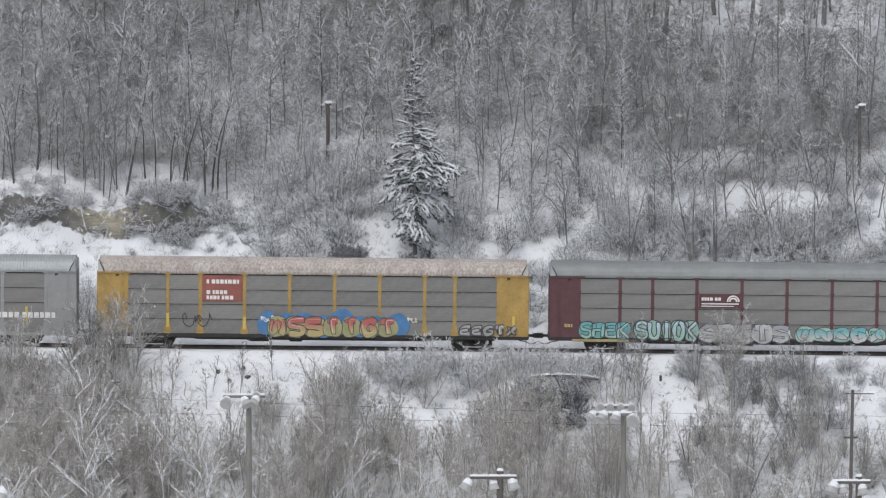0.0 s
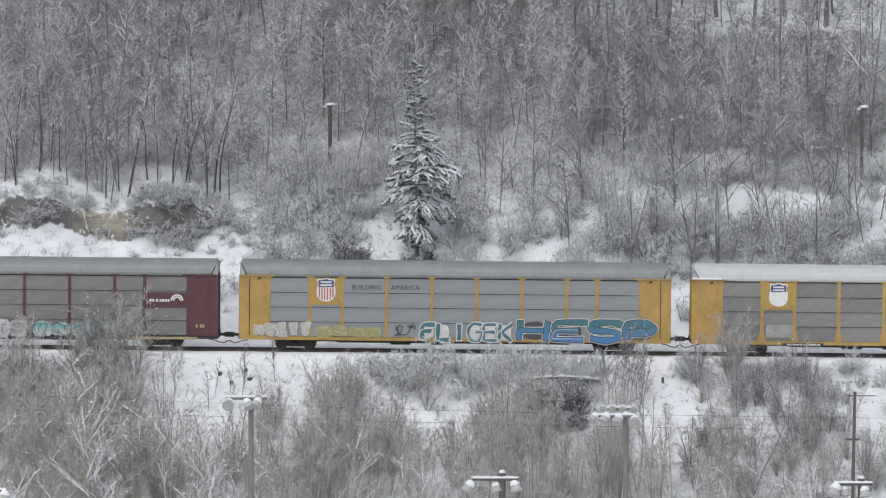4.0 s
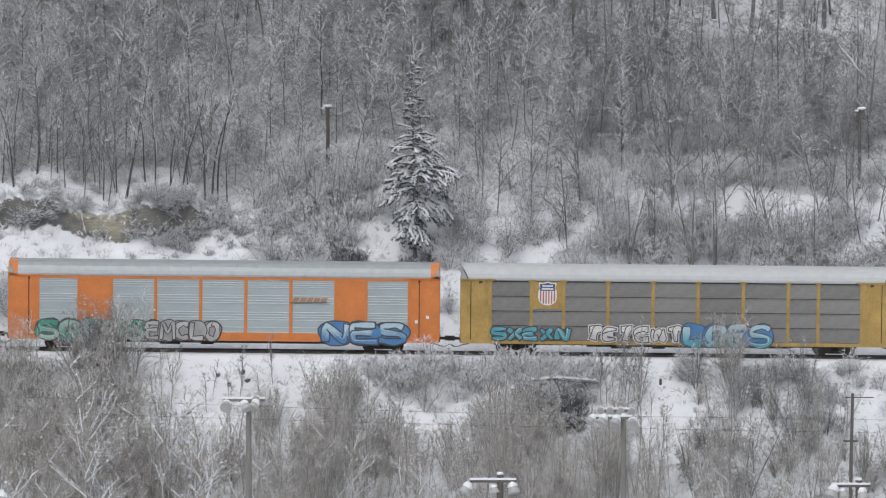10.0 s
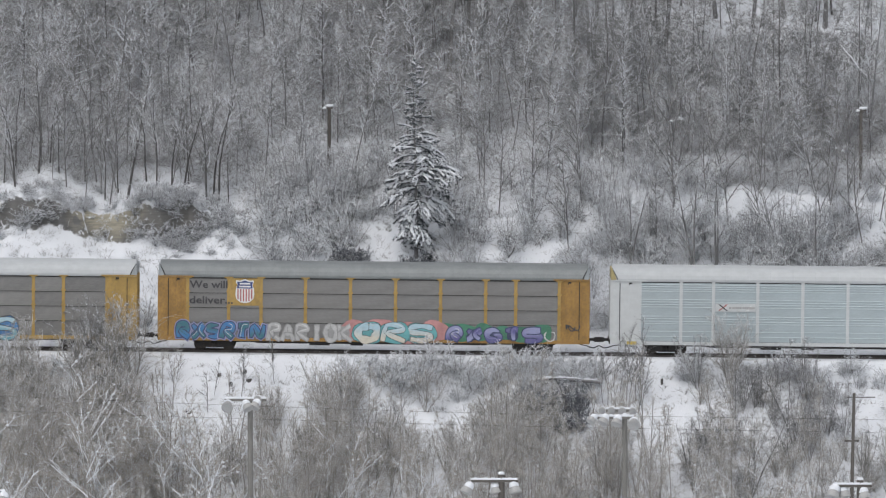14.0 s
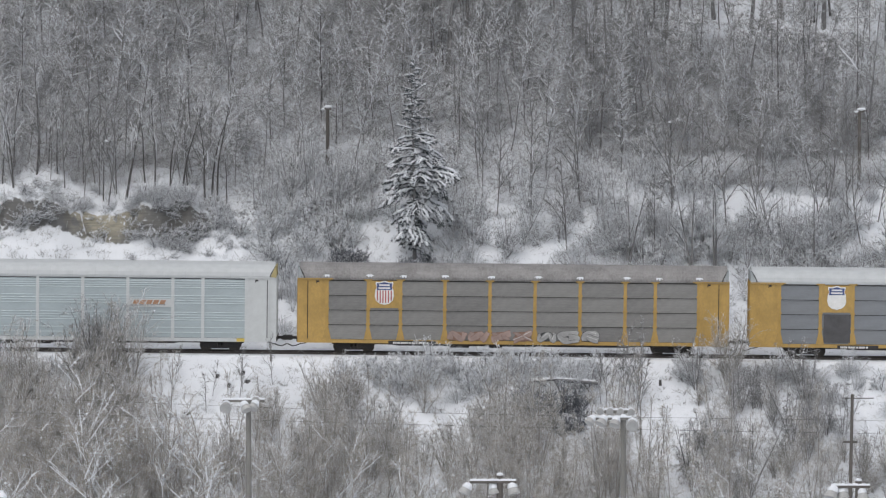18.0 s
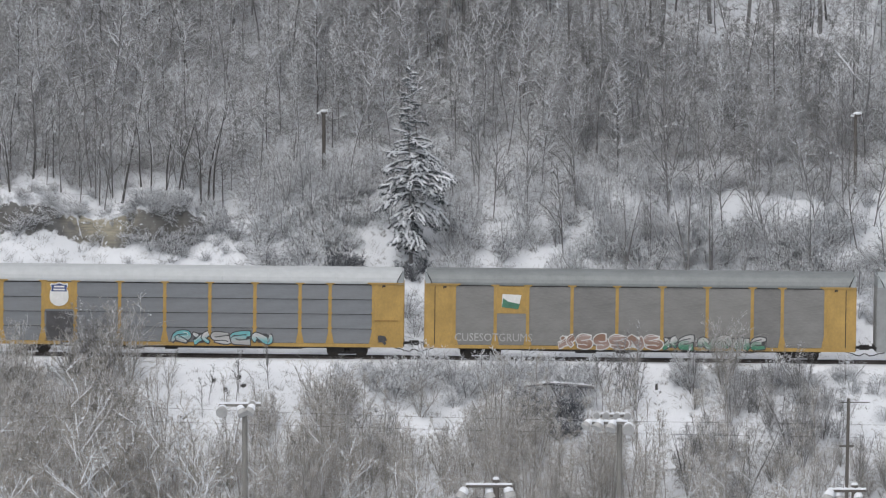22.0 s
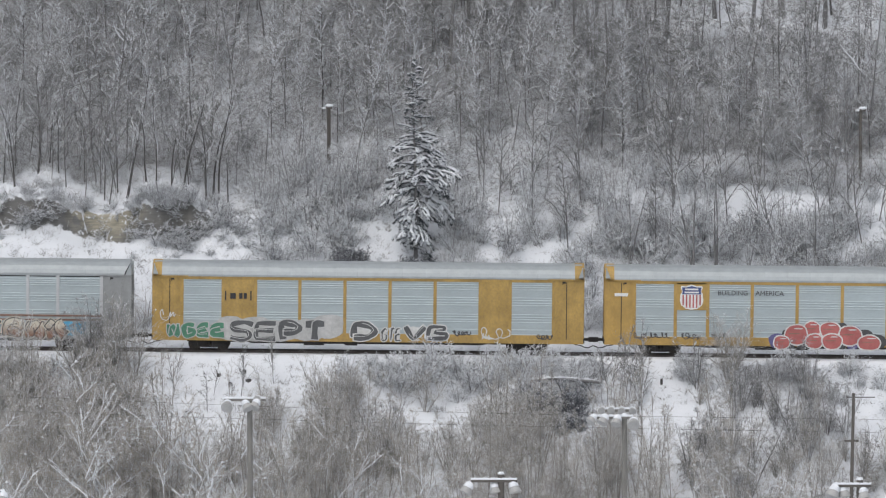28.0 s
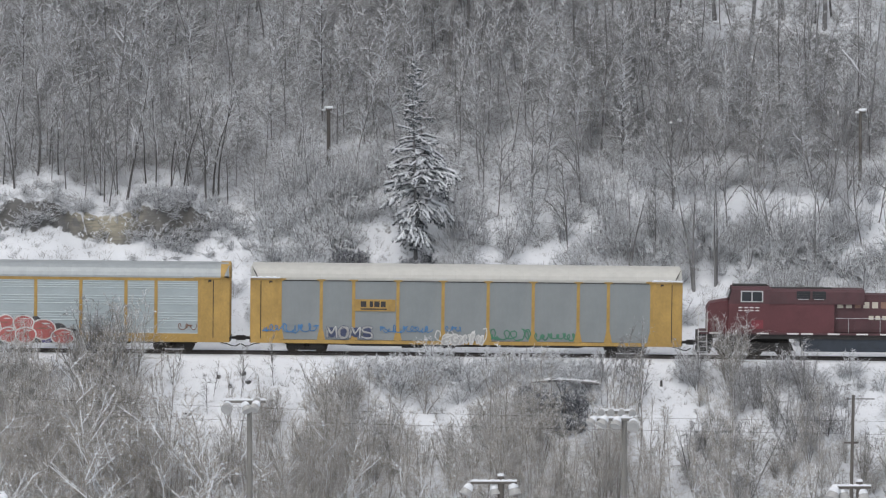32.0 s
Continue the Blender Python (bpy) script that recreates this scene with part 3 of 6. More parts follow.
def clumps(c, r, rng):
    """Small lumps of lodged snow: vertices and triangles."""
    c = np.asarray(c, float).reshape(-1, 3)
    base = np.array([[1, 0, 0], [0, 1, 0], [-1, 0, 0], [0, -1, 0], [0, 0, 0.75], [0, 0, -0.5]])
    v = (c[:, None, :] + base[None] * np.asarray(r)[:, None, None] * rng.uniform(0.6, 1.4, (len(c), 6, 1))).reshape(-1, 3)
    t = np.array([[0, 1, 4], [1, 2, 4], [2, 3, 4], [3, 0, 4], [1, 0, 5], [2, 1, 5], [3, 2, 5], [0, 3, 5]])
    return v, (np.arange(len(c))[:, None, None] * 6 + t[None]).reshape(-1, 3)


class Limbs:
    """The limbs and twigs of one crown."""

    def __init__(self, seed):
        self.rng = np.random.RandomState(seed)
        self.a, self.b, self.r, self.s, self.am = [], [], [], [], []
        self.ta, self.tb, self.tr, self.tm = [], [], [], []
        self.snow, self.size = [], []

    def line(self, start, way, length, r0, r1, n, bend=0.15, rise=0.0, slot=2):
        """A crooked limb of n pieces; returns its points and its ways."""
        rng, p, d = self.rng, np.array(start, float), np.array(way, float)
        d /= np.linalg.norm(d)
        pts, ways = [p], [d]
        for i in range(n):
            d = d + rng.normal(0, bend, 3) + (0, 0, rise)
            d /= np.linalg.norm(d)
            q = p + d * (length / n)
            self.a.append(p), self.b.append(q), self.am.append(slot)
            self.r.append(r0 + (r1 - r0) * i / n), self.s.append(r0 + (r1 - r0) * (i + 1) / n)
            p = q
            pts.append(p), ways.append(d)
        return pts, ways

    def joined(self, name, k, material, lines):
        """Stems that grow from one root, each skinned from ring to ring."""
        v, q = [], []
        turn = [(math.cos(6.2832 * j / k), math.sin(6.2832 * j / k)) for j in range(k)]
        root = lines[0][0][0]
        wide = max(r0 for _, r0, _ in lines) * 1.2
        v += [root + np.array([c * wide, s * wide, 0]) for c, s in turn]
        for pts, r0, r1 in lines:
            last = 0
            for i in range(1, len(pts)):
                d = pts[i] - pts[i - 1]
                d = d / np.linalg.norm(d)
                e = np.cross(np.array([0, 1.0, 0]), d)
                e /= np.linalg.norm(e)
                f, r = np.cross(d, e), r0 + (r1 - r0) * i / (len(pts) - 1)
                n = len(v)
                v += [pts[i] + (c * e + s * f) * r for c, s in turn]
                q += [(last + j, last + (j + 1) % k, n + (j + 1) % k, n + j) for j in range(k)]
                last = n
        return fast_mesh(name, np.array(v), np.array(q), material)

    def twig(self, start, way, length, r, limb=0):
        self.tm.append(2 * limb)
        self.ta.append(start), self.tb.append(np.asarray(start) + np.asarray(way) * length), self.tr.append(r)

    def side(self, d, lean):
        """A way that forks off d by about lean degrees."""
        s = np.cross(d, self.rng.normal(0, 1, 3))
        s /= np.linalg.norm(s) + 1e-9
        a = radians(lean * self.rng.uniform(0.6, 1.4))
        return d * math.cos(a) + s * math.sin(a)

    def mesh(self, name, k, material, limb=None):
        v, q = tubes(self.a, self.b, self.r, self.s, k, self.rng, 0.0 if k == 4 else None) if self.a else (np.zeros((0, 3)), np.zeros((0, 4), int))
        tv, tt = tips(self.ta, self.tb, self.tr, self.rng) if self.ta else (np.zeros((0, 3)), np.zeros((0, 3), int))
        cv, ct = clumps(self.snow, self.size, self.rng) if self.snow else (np.zeros((0, 3)), np.zeros((0, 3), int))
        slots = np.concatenate([np.repeat(self.am, k).astype(int), np.repeat(self.tm, 3).astype(int), np.ones(len(ct), int)])
        return fast_mesh(name, np.concatenate([v, tv, cv]), q, material, SNOW, limb or material, slots=slots,
                         tris=np.concatenate([tt + len(v), ct + len(v) + len(tv)]))


def between(pts, f):
    n = len(pts) - 1
    j = min(n - 1, int(f * n))
    return pts[j] + (pts[j + 1] - pts[j]) * (f * n - j), j


def tree_meshes(seed, tall, spread=0.3, first=0.25, boughs=26, lean=48, thick=0.0065, bark=None, twig=None, limbs=None, stems=1, fine=8,
                ends=5, snow=10, fan=0.06, limb=0.009, tip=0.013, droop=0.04, reach=0.38, sub=0.019, crook=0.05, parts=2, bend=0.2):
    """The trunk and the crown of a leafless tree or, with several stems, of a bush."""
    trunk, crown = Limbs(seed), Limbs(seed + 500)
    rng, lines = trunk.rng, []
    for s in range(stems):
        way = (rng.normal(0, fan), rng.normal(0, fan), 1)
        h = tall * (rng.uniform(0.7, 1.0) if stems > 1 else 1.0)
        pts, ways = trunk.line((0, 0, -0.3), way, h + 0.3, thick * h + 0.012, 0.012, 9 if stems == 1 else 4, crook, 0.02)
        lines.append((pts, thick * h + 0.012, 0.012))
        count = max(3, boughs // stems)
        for i in range(count):
            f = first + (0.98 - first) * (i + rng.uniform(0, 1)) / count
            p, j = between(pts, f)
            az = rng.uniform(0, 6.28)
            up = math.cos(radians(lean * rng.uniform(0.55, 1.3)))
            out = math.sqrt(max(0, 1 - up * up))
            d = np.array([math.cos(az) * out, math.sin(az) * out, up])
            ln = h * spread * (1.05 - 0.72 * f) * rng.uniform(0.65, 1.3)
            bp, bw = crown.line(p, d, ln, 0.4 * sub + 0.010 + limb * ln, 0.4 * sub + 0.007, parts, bend, droop)
            for m in range(fine):
                q, k = between(bp, rng.uniform(0.15, 1.0))
                sl = ln * rng.uniform(0.7, 1.3) * reach
                way2 = crown.side(bw[k + 1], 42) + np.array([0, 0, droop * 2])
                way2 /= np.linalg.norm(way2)
                crown.twig(q, way2, sl, sub, 1)
                for w in range(ends):
                    crown.twig(q + way2 * sl * rng.uniform(0.1, 0.9), crown.side(way2, 45), sl * rng.uniform(0.3, 0.8), tip)
            if rng.uniform() < snow / boughs:
                crown.snow.append(bp[rng.randint(1, parts + 1)]), crown.size.append(rng.uniform(0.04, 0.09))
    return trunk.joined("trunk", 6 if stems == 1 else 5, bark or BARK, lines), crown.mesh("crown", 4, twig or TWIG, limbs or LIMB)


def woodland_meshes(seed, tall, thick=0.009, bark=None, twig=None, limbs=None, stems=1, first=0.3, boughs=22, lean=72, spread=0.2, parts=4, bend=0.2, rise=0.08,
                    limb=0.03, subs=6, lined=0.45, fork=50, ends=6, tip=0.012, snow=20, lump=0.07, fan=0.05, crook=0.05, sub_reach=0.42, subparts=1, bare=0.0):
    """A leafless tree with crooked, snow-lined limbs and a haze of fine bare twigs about them."""
    trunk, crown = Limbs(seed), Limbs(seed + 500)
    rng, lines = trunk.rng, []
    for _ in range(stems):
        h = tall * (rng.uniform(0.75, 1.0) if stems > 1 else 1.0)
        pts, _ = trunk.line((0, 0, -0.3), (rng.normal(0, fan), rng.normal(0, fan), 1), h + 0.3, thick * h + 0.012, 0.014, 9, crook, 0.02)
        lines.append((pts, thick * h + 0.012, 0.014))
        count = max(3, boughs // stems)
        for i in range(count):
            f = first + (0.99 - first) * (i + rng.uniform(0, 1)) / count
            p, j = between(pts, f)
            az, a = rng.uniform(0, 6.28), radians(lean * rng.uniform(0.55, 1.2) * (1.0 - 0.35 * f))
            d = np.array([math.cos(az) * math.sin(a), math.sin(az) * math.sin(a), math.cos(a)])
            ln = h * spread * (1.1 - 0.75 * f) * rng.uniform(0.6, 1.35)
            r = limb * rng.uniform(0.7, 1.2) * (1.1 - 0.4 * f)
            plain = rng.uniform() < bare
            r *= 0.75 if plain else 1.0
            bp, bw = crown.line(p, d, ln, r, r * 0.55, parts, bend, rise, 0 if plain else 2)
            for _ in range(subs):
                q, k = between(bp, rng.uniform(0.2, 1.0))
                way = crown.side(bw[k + 1], fork)
                sl, white = ln * sub_reach * rng.uniform(0.5, 1.3), not plain and rng.uniform() < lined
                if subparts > 1:
                    sp, sw = crown.line(q, way, sl, r * 0.5, r * 0.3, subparts, bend, rise, 2 if white else 0)
                else:
                    crown.twig(q, way, sl, r * 0.6, 1 if white else 0)
                    sp, sw = [q, q + way * sl], [way, way]
                for _ in range(ends):
                    e, k2 = between(sp, rng.uniform(0.1, 1.0))
                    crown.twig(e, crown.side(sw[k2 + 1], fork * 1.1), sl * rng.uniform(0.35, 0.9), tip)
                if rng.uniform() < snow / (boughs * subs):
                    crown.snow.append(q), crown.size.append(lump * rng.uniform(0.6, 1.2))
    return trunk.joined("trunk", 6, bark or BARK, lines), crown.mesh("crown", 4, twig or TWIG, limbs or LIMB)


def plant(name, meshes, label, category, x, y, turn=0.0, size=1.0, group="", lean=0.0):
    """A tree or bush as a thing with its two parts, standing on the ground."""
    ob = thing(name, label, category, pose(x, y, height(x, y) - 0.03, lean, 0, turn), group)
    for child, me in zip(("trunk", "crown") if "tree" in name else ("stem", "crown"), meshes):
        c = part(child, me, None, ob)
        c.scale = (size, size, size)
    return ob


place = np.random.RandomState(77)

# hillside woods
HILL = ((12.5, 0.21, 0.25, 74), (11.0, 0.24, 0.22, 80), (13.5, 0.19, 0.30, 66), (10.0, 0.26, 0.2, 84), (9.0, 0.26, 0.18, 76), (14.0, 0.2, 0.28, 70))
FOREST = [woodland_meshes(100 + i, h, 0.0036, bark=(BARK, BARK_FROST, BARK)[i % 3], twig=TWIG_HAZE, limbs=LIMB_WHITE, first=f, boughs=36, lean=ln, spread=sp * 0.9, limb=0.030, subs=7, lined=0.2, ends=8, tip=0.0125, snow=110, lump=0.07, bare=0.62)
          for i, (h, sp, f, ln) in enumerate(HILL)]
FOREST_SNOWY = [woodland_meshes(120 + i, h * 0.9, 0.0036, bark=(BARK, TRUNK_DARK, BARK)[i % 3], twig=TWIG_HAZE, limbs=LIMB_WHITE, first=f, boughs=46, lean=ln + 6, spread=sp * 0.8, limb=0.044, subs=6, lined=0.4, ends=5, tip=0.012, snow=130, lump=0.075, bare=0.3, bend=0.26, sub_reach=0.5)
                for i, (h, sp, f, ln) in enumerate(HILL)]
LEDGE = [woodland_meshes(140 + i, 6.5 + i, 0.0085, bark=TRUNK_DARK, twig=TWIG_HAZE, limbs=LIMB_WHITE, first=0.3, boughs=17, lean=70, spread=0.24, bend=0.26, rise=0.12, limb=0.04, subs=5, lined=0.5, ends=4, tip=0.013, snow=14, crook=0.07, fan=0.02, bare=0.25) for i in range(4)]


def forest():
    taken = []
    for _ in range(20000):
        if len(taken) >= 255:
            break
        x, y = place.uniform(-36, 36), place.uniform(19.3, 40.0)
        if any((x - a) ** 2 + (y - b) ** 2 < 1.35 ** 2 for a, b in taken):
            continue
        if y < 21.5 and min(abs(x + 7.7), abs(x - 27.9)) < 1.6:
            continue
        if 10 < x and y < 19.9 or not -15 < x < 3 and place.uniform() < 0.16:
            continue
        if 9.5 < x < 31 and y > 29 and place.uniform() < (0.92 if y > 33.5 else 0.3):
            continue
        taken.append((x, y))
        snowy_one = place.uniform() < ((0.8 if y < 34 else 0.45) if x < 9 else 0.6 if y < 24 else 0.2)
        plant("bare_tree", (FOREST_SNOWY if snowy_one else FOREST)[place.randint(0, 6)],
              "leafless grey tree with snow-dusted branches on the wooded slope" if snowy_one else "leafless dark grey tree on the wooded slope",
              "tree", x, y, place.uniform(0, 360), place.uniform(0.72, 1.08) * (0.8 if y < 23 else 1.0), "hillside woods")


forest()
# crooked dark trees along the ledge over the cliff
for k, (x, y) in enumerate(((-29.3, 17.6), (-28.7, 19.6), (-28.5, 17.0), (-27.1, 18.6), (-25.7, 18.6), (-22.6, 17.7), (-21.7, 17.7), (-21.1, 17.0), (-19.8, 17.4), (-19.1, 17.0), (-18.1, 17.1),
                            (-17.3, 17.3), (-17.0, 17.6), (-15.8, 17.0), (-15.4, 17.9), (-15.0, 17.9), (-14.4, 17.9), (-24.0, 19.2), (-26.4, 19.8))):
    plant("bare_tree", LEDGE[k % 4], "crooked dark leafless tree with snow-lined limbs on the ledge", "tree", x, y, k * 77, 0.66 + 0.06 * (k * 5 % 6), "ledge trees")

# bushes: brown in front of the line, snow-laden on the bank
def kinds(seed, heights, **more):
    return [tree_meshes(seed + i, h, **more) for i, h in enumerate(heights)]


BROWN = kinds(200, (4.4, 3.6, 5.2, 2.8), spread=0.6, first=0.1, boughs=54, lean=38, thick=0.003, twig=TWIG_DRY, bark=LIMB_DRY, limbs=LIMB_DRY, stems=10, fine=5, ends=4, snow=5, fan=0.27, limb=0.002, tip=0.0095, sub=0.0125)
LADEN = kinds(240, (2.2, 1.6, 2.9), spread=0.7, first=0.1, boughs=36, lean=66, thick=0.005, twig=TWIG_WHITE, bark=BARK, limbs=LIMB_WHITE, stems=7, fine=5, ends=2, snow=16, fan=0.5, tip=0.019, droop=-0.06)
THICKET = [woodland_meshes(260 + i, h, 0.003, bark=BARK_FROST, twig=TWIG_SNOWY, limbs=LIMB_WHITE, stems=5, first=0.15, boughs=34, lean=68, spread=0.34, parts=3, rise=0.05, limb=0.030, subs=6, lined=0.35, ends=5, tip=0.013, snow=12, fan=0.2, bare=0.45) for i, h in enumerate((4.8, 3.6, 6.0))]
SAPLING = kinds(280, (4.2, 3.4, 3.0), spread=0.36, first=0.25, boughs=12, lean=40, thick=0.004, twig=TWIG_HAZE, bark=BARK, limbs=BARK, stems=1, fine=4, ends=3, snow=2, fan=0.08, limb=0.003, tip=0.007, reach=0.6, sub=0.009)
DARK = kinds(290, (2.6, 2.2), spread=0.6, first=0.05, boughs=70, lean=60, thick=0.006, twig=TWIG_DARK, bark=TWIG_DARK, limbs=TWIG_DARK, stems=10, fine=6, ends=3, snow=4, fan=0.5, tip=0.022)
MAT = kinds(370, (2.0, 1.5), spread=0.8, first=0.05, boughs=42, lean=58, thick=0.004, twig=TWIG_SNOWY, bark=BARK_FROST, limbs=LIMB_WHITE, stems=9, fine=6, ends=3, snow=6, fan=0.5, tip=0.0125, sub=0.013, limb=0.004, droop=-0.03)
SNARL = kinds(330, (2.4, 1.8), spread=0.75, first=0.05, boughs=54, lean=70, thick=0.006, twig=TWIG_SNARL, bark=TWIG_DARK, limbs=LIMB_WHITE, stems=8, fine=5, ends=4, snow=22, fan=0.55, tip=0.013, sub=0.016, droop=-0.10)
TALL = [woodland_meshes(300 + i, h, 0.0042, bark=LIMB_DRY, twig=TWIG_DRY, limbs=LIMB_DRY, stems=2, first=0.2, boughs=30, lean=52, spread=0.24, parts=3, bend=0.14, rise=0.06,
                        limb=0.023, subs=7, lined=0.4, fork=42, ends=6, tip=0.0105, snow=14, lump=0.05, fan=0.07, sub_reach=0.5) for i, h in enumerate((11.5, 10.0, 12.5))]
LIMBED = [woodland_meshes(320 + i, h, 0.0055, bark=LIMB_DRY, twig=TWIG_DRY, limbs=LIMB_WHITE, stems=2, first=0.25, boughs=18, lean=62, spread=0.42, parts=6, bend=0.10, rise=0.02,
                          limb=0.046, subs=6, lined=0.55, fork=46, ends=6, tip=0.0095, snow=30, lump=0.11, fan=0.14, sub_reach=0.36, subparts=3, bare=0.2) for i, h in enumerate((10.5, 11.5, 9.5))]
ALDER = [woodland_meshes(380 + i, h, 0.0032, bark=BARK, twig=TWIG_HAZE, limbs=LIMB, stems=6, first=0.12, boughs=42, lean=54, spread=0.34, parts=3, rise=0.05, limb=0.016, subs=6, lined=0.4, ends=6, tip=0.0095, snow=12, fan=0.2, bare=0.4)
         for i, h in enumerate((4.4, 3.6, 5.0))]
LOOKS = {
    "alder": ("alder_bush", ALDER, "upright dark-stemmed leafless bush in the snow", "bush", "dark-stemmed bushes"),
    "brown": ("bush", BROWN, "leafless brown bush in the snow below the track", "bush", "embankment bushes"),
    "laden": ("shrub", LADEN, "low arching bush bent under thick snow", "bush", "snow-laden bushes"),
    "thicket": ("thicket", THICKET, "tall many-stemmed grey bush dusted with snow", "bush", "bank thicket"),
    "sapling": ("sapling_tree", SAPLING, "thin upright dark sapling growing out of the snow", "sapling", "saplings"),
    "dark": ("bramble", DARK, "dense dark bramble bush with little snow", "bush", "brambles"),
    "mat": ("brush", MAT, "low fine-twigged bush frosted with snow", "bush", "frosted brush"),
    "snarl": ("bush_clump", SNARL, "dark tangled bush specked with lodged snow on the bank", "bush", "bank tangles"),
    "tall": ("slender_tree", TALL, "slender leafless brown tree growing below the embankment", "tree", "trees below the embankment"),
    "limbed": ("spreading_tree", LIMBED, "leafless tree with white snow along its spreading limbs", "tree", "trees below the embankment"),
}


# open snow: centre and half-widths of each clearing
CLEAR = [(9.6, 14.6, 1.0, 1.3), (6.6, 12.8, 0.9, 1.2), (3.2, 12.2, 0.9, 1.2), (-4.9, 12.0, 0.95, 3.0), (27.5, 17.5, 3.0, 1.3), (22.0, 17.7, 3.0, 1.1), (17.0, 18.0, 2.4, 1.0), (13.5, 18.2, 1.6, 0.9), (-12.6, 13.0, 0.7, 3.0), (-16.5, 12.3, 3.5, 2.0),
         (-14.5, -4.5, 4.2, 2.2), (13.9, -8.0, 1.0, 6.0), (26.5, -9.0, 1.5, 4.0), (0.8, -7.2, 1.3, 1.2), (-3.5, -8.5, 1.2, 1.3), (7.6, -8.4, 2.3, 2.6)]


def stand(kind, count, x0, x1, y0, y1, small=0.85, large=1.15, apart=0.5):
    """A stand of one kind, scattered over a stretch of ground; gives back what it planted."""
    name, meshes, label, category, group = LOOKS[kind]
    taken, grown = [], []
    for _ in range(count * 30):
        if len(taken) >= count:
            break
        x, y = place.uniform(x0, x1), place.uniform(y0, y1)
        if any((x - a) ** 2 + (y - b) ** 2 < apart * apart for a, b in taken):
            continue
        if kind not in ("tall", "limbed", "sapling", "dark") and any(((x - a) / u) ** 2 + ((y - b) / w) ** 2 < 1 for a, b, u, w in CLEAR):
            continue
        taken.append((x, y))
        grown.append(plant(name, meshes[place.randint(0, len(meshes))], label, category, x, y, place.uniform(0, 360), place.uniform(small, large), group))
    return grown


# the bank behind the line
stand("laden", 22, -29.5, -19.5, 15.5, 16.1, 0.2, 0.4)
stand("snarl", 9, -29.5, -25.0, 14.7, 15.8, 0.4, 0.7)
stand("mat", 12, -29.5, -14.0, 15.2, 16.0, 0.2, 0.38, 0.6)
for clump in stand("snarl", 30, -20.6, -13.6, 13.9, 15.7, 0.38, 0.66, 0.4):
    # they hang from the lip of the cliff
    x, y = clump.location.x, clump.location.y * 0.75 + 4.5
    clump.location.y, clump.location.z = y, height(x, y) - 0.1
stand("snarl", 9, -12.2, -8.6, 10.5, 14.5, 0.6, 0.9)
stand("laden", 12, -12.2, -5.8, 13.5, 17.0, 0.7, 1.0)
stand("mat", 14, 0.0, 12.0, 10.5, 15.0, 0.7, 1.2, 0.8)
stand("mat", 7, -7.5, -2.6, 14.0, 16.5, 0.8, 1.2)
stand("mat", 26, 12.0, 31.0, 10.5, 16.5, 0.8, 1.4, 0.8)
stand("laden", 12, -14.0, -6.8, 11.5, 15.5, 0.7, 1.0)
stand("thicket", 12, -13.5, -6.5, 15.5, 19.5, 0.7, 1.0)
stand("thicket", 11, -6.0, 2.5, 16.5, 20.0, 0.7, 1.0)
stand("dark", 10, -7.4, -5.3, 10.9, 13.4, 0.35, 0.6)
stand("dark", 5, -3.4, -0.2, 10.8, 12.2, 0.4, 0.6)
stand("laden", 22, 0.3, 12.0, 11.0, 16.5, 0.6, 1.0, 0.8)
stand("thicket", 26, 0.3, 14.0, 12.5, 19.5, 0.5, 0.9, 0.8)
stand("laden", 26, 11.0, 31.0, 10.8, 16.0, 0.6, 1.05, 0.7)
stand("thicket", 34, 11.0, 31.0, 11.5, 16.0, 0.5, 0.95, 0.7)
stand("sapling", 16, -29.5, -14.0, 17.0, 19.5, 1.2, 2.0)
stand("mat", 14, 14.0, 31.0, 18.8, 20.5, 0.8, 1.3, 0.8)
stand("sapling", 20, 2.0, 30.0, 12.5, 19.0, 1.3, 2.4)
stand("mat", 54, -31, 31, 6.0, 10.4, 0.6, 1.0, 0.9)
stand("laden", 18, -31, 31, 6.3, 10.6, 0.5, 0.9, 1.2)
stand("thicket", 22, -31, 31, 6.6, 10.0, 0.4, 0.62, 1.2)
for x, y, s in ((-15.4, 13.6, 0.34), (-14.6, 14.4, 0.42), (-13.9, 13.5, 0.38), (-13.4, 14.6, 0.46), (-14.9, 12.4, 0.28), (-13.0, 13.2, 0.34), (-17.6, 13.2, 0.24), (-20.4, 13.0, 0.26)):
    plant("bush_clump", SNARL[int(y * 10) % 2], LOOKS["snarl"][2], "bush", x, y, x * 83, s, "bank tangles")
# below the line
stand("alder", 5, -22.8, -20.4, -5.2, -4.2, 1.0, 1.12, 0.35)
stand("brown", 46, -29.5, -19.0, -14.5, -4.6, 0.85, 1.15)
stand("dark", 2, -21.5, -20.0, -8.0, -6.5, 0.9, 1.1)
stand("laden", 6, -29, -24, -5.0, -3.8, 0.7, 1.0)
stand("sapling", 8, -18.5, -10.5, -8.0, -4.5, 0.7, 1.0)
stand("brown", 13, -18.5, -10.0, -14.0, -8.0, 0.5, 0.8)
stand("brown", 11, -9.6, -5.6, -12.0, -4.2, 0.55, 0.9)
stand("mat", 38, -6.3, 9.8, -6.0, -3.3, 0.75, 1.1, 0.5)
stand("laden", 9, -5.5, 9.0, -5.0, -3.5, 0.6, 0.9, 0.8)
stand("brown", 28, -6.0, 11.5, -14.0, -6.8, 0.6, 0.95)
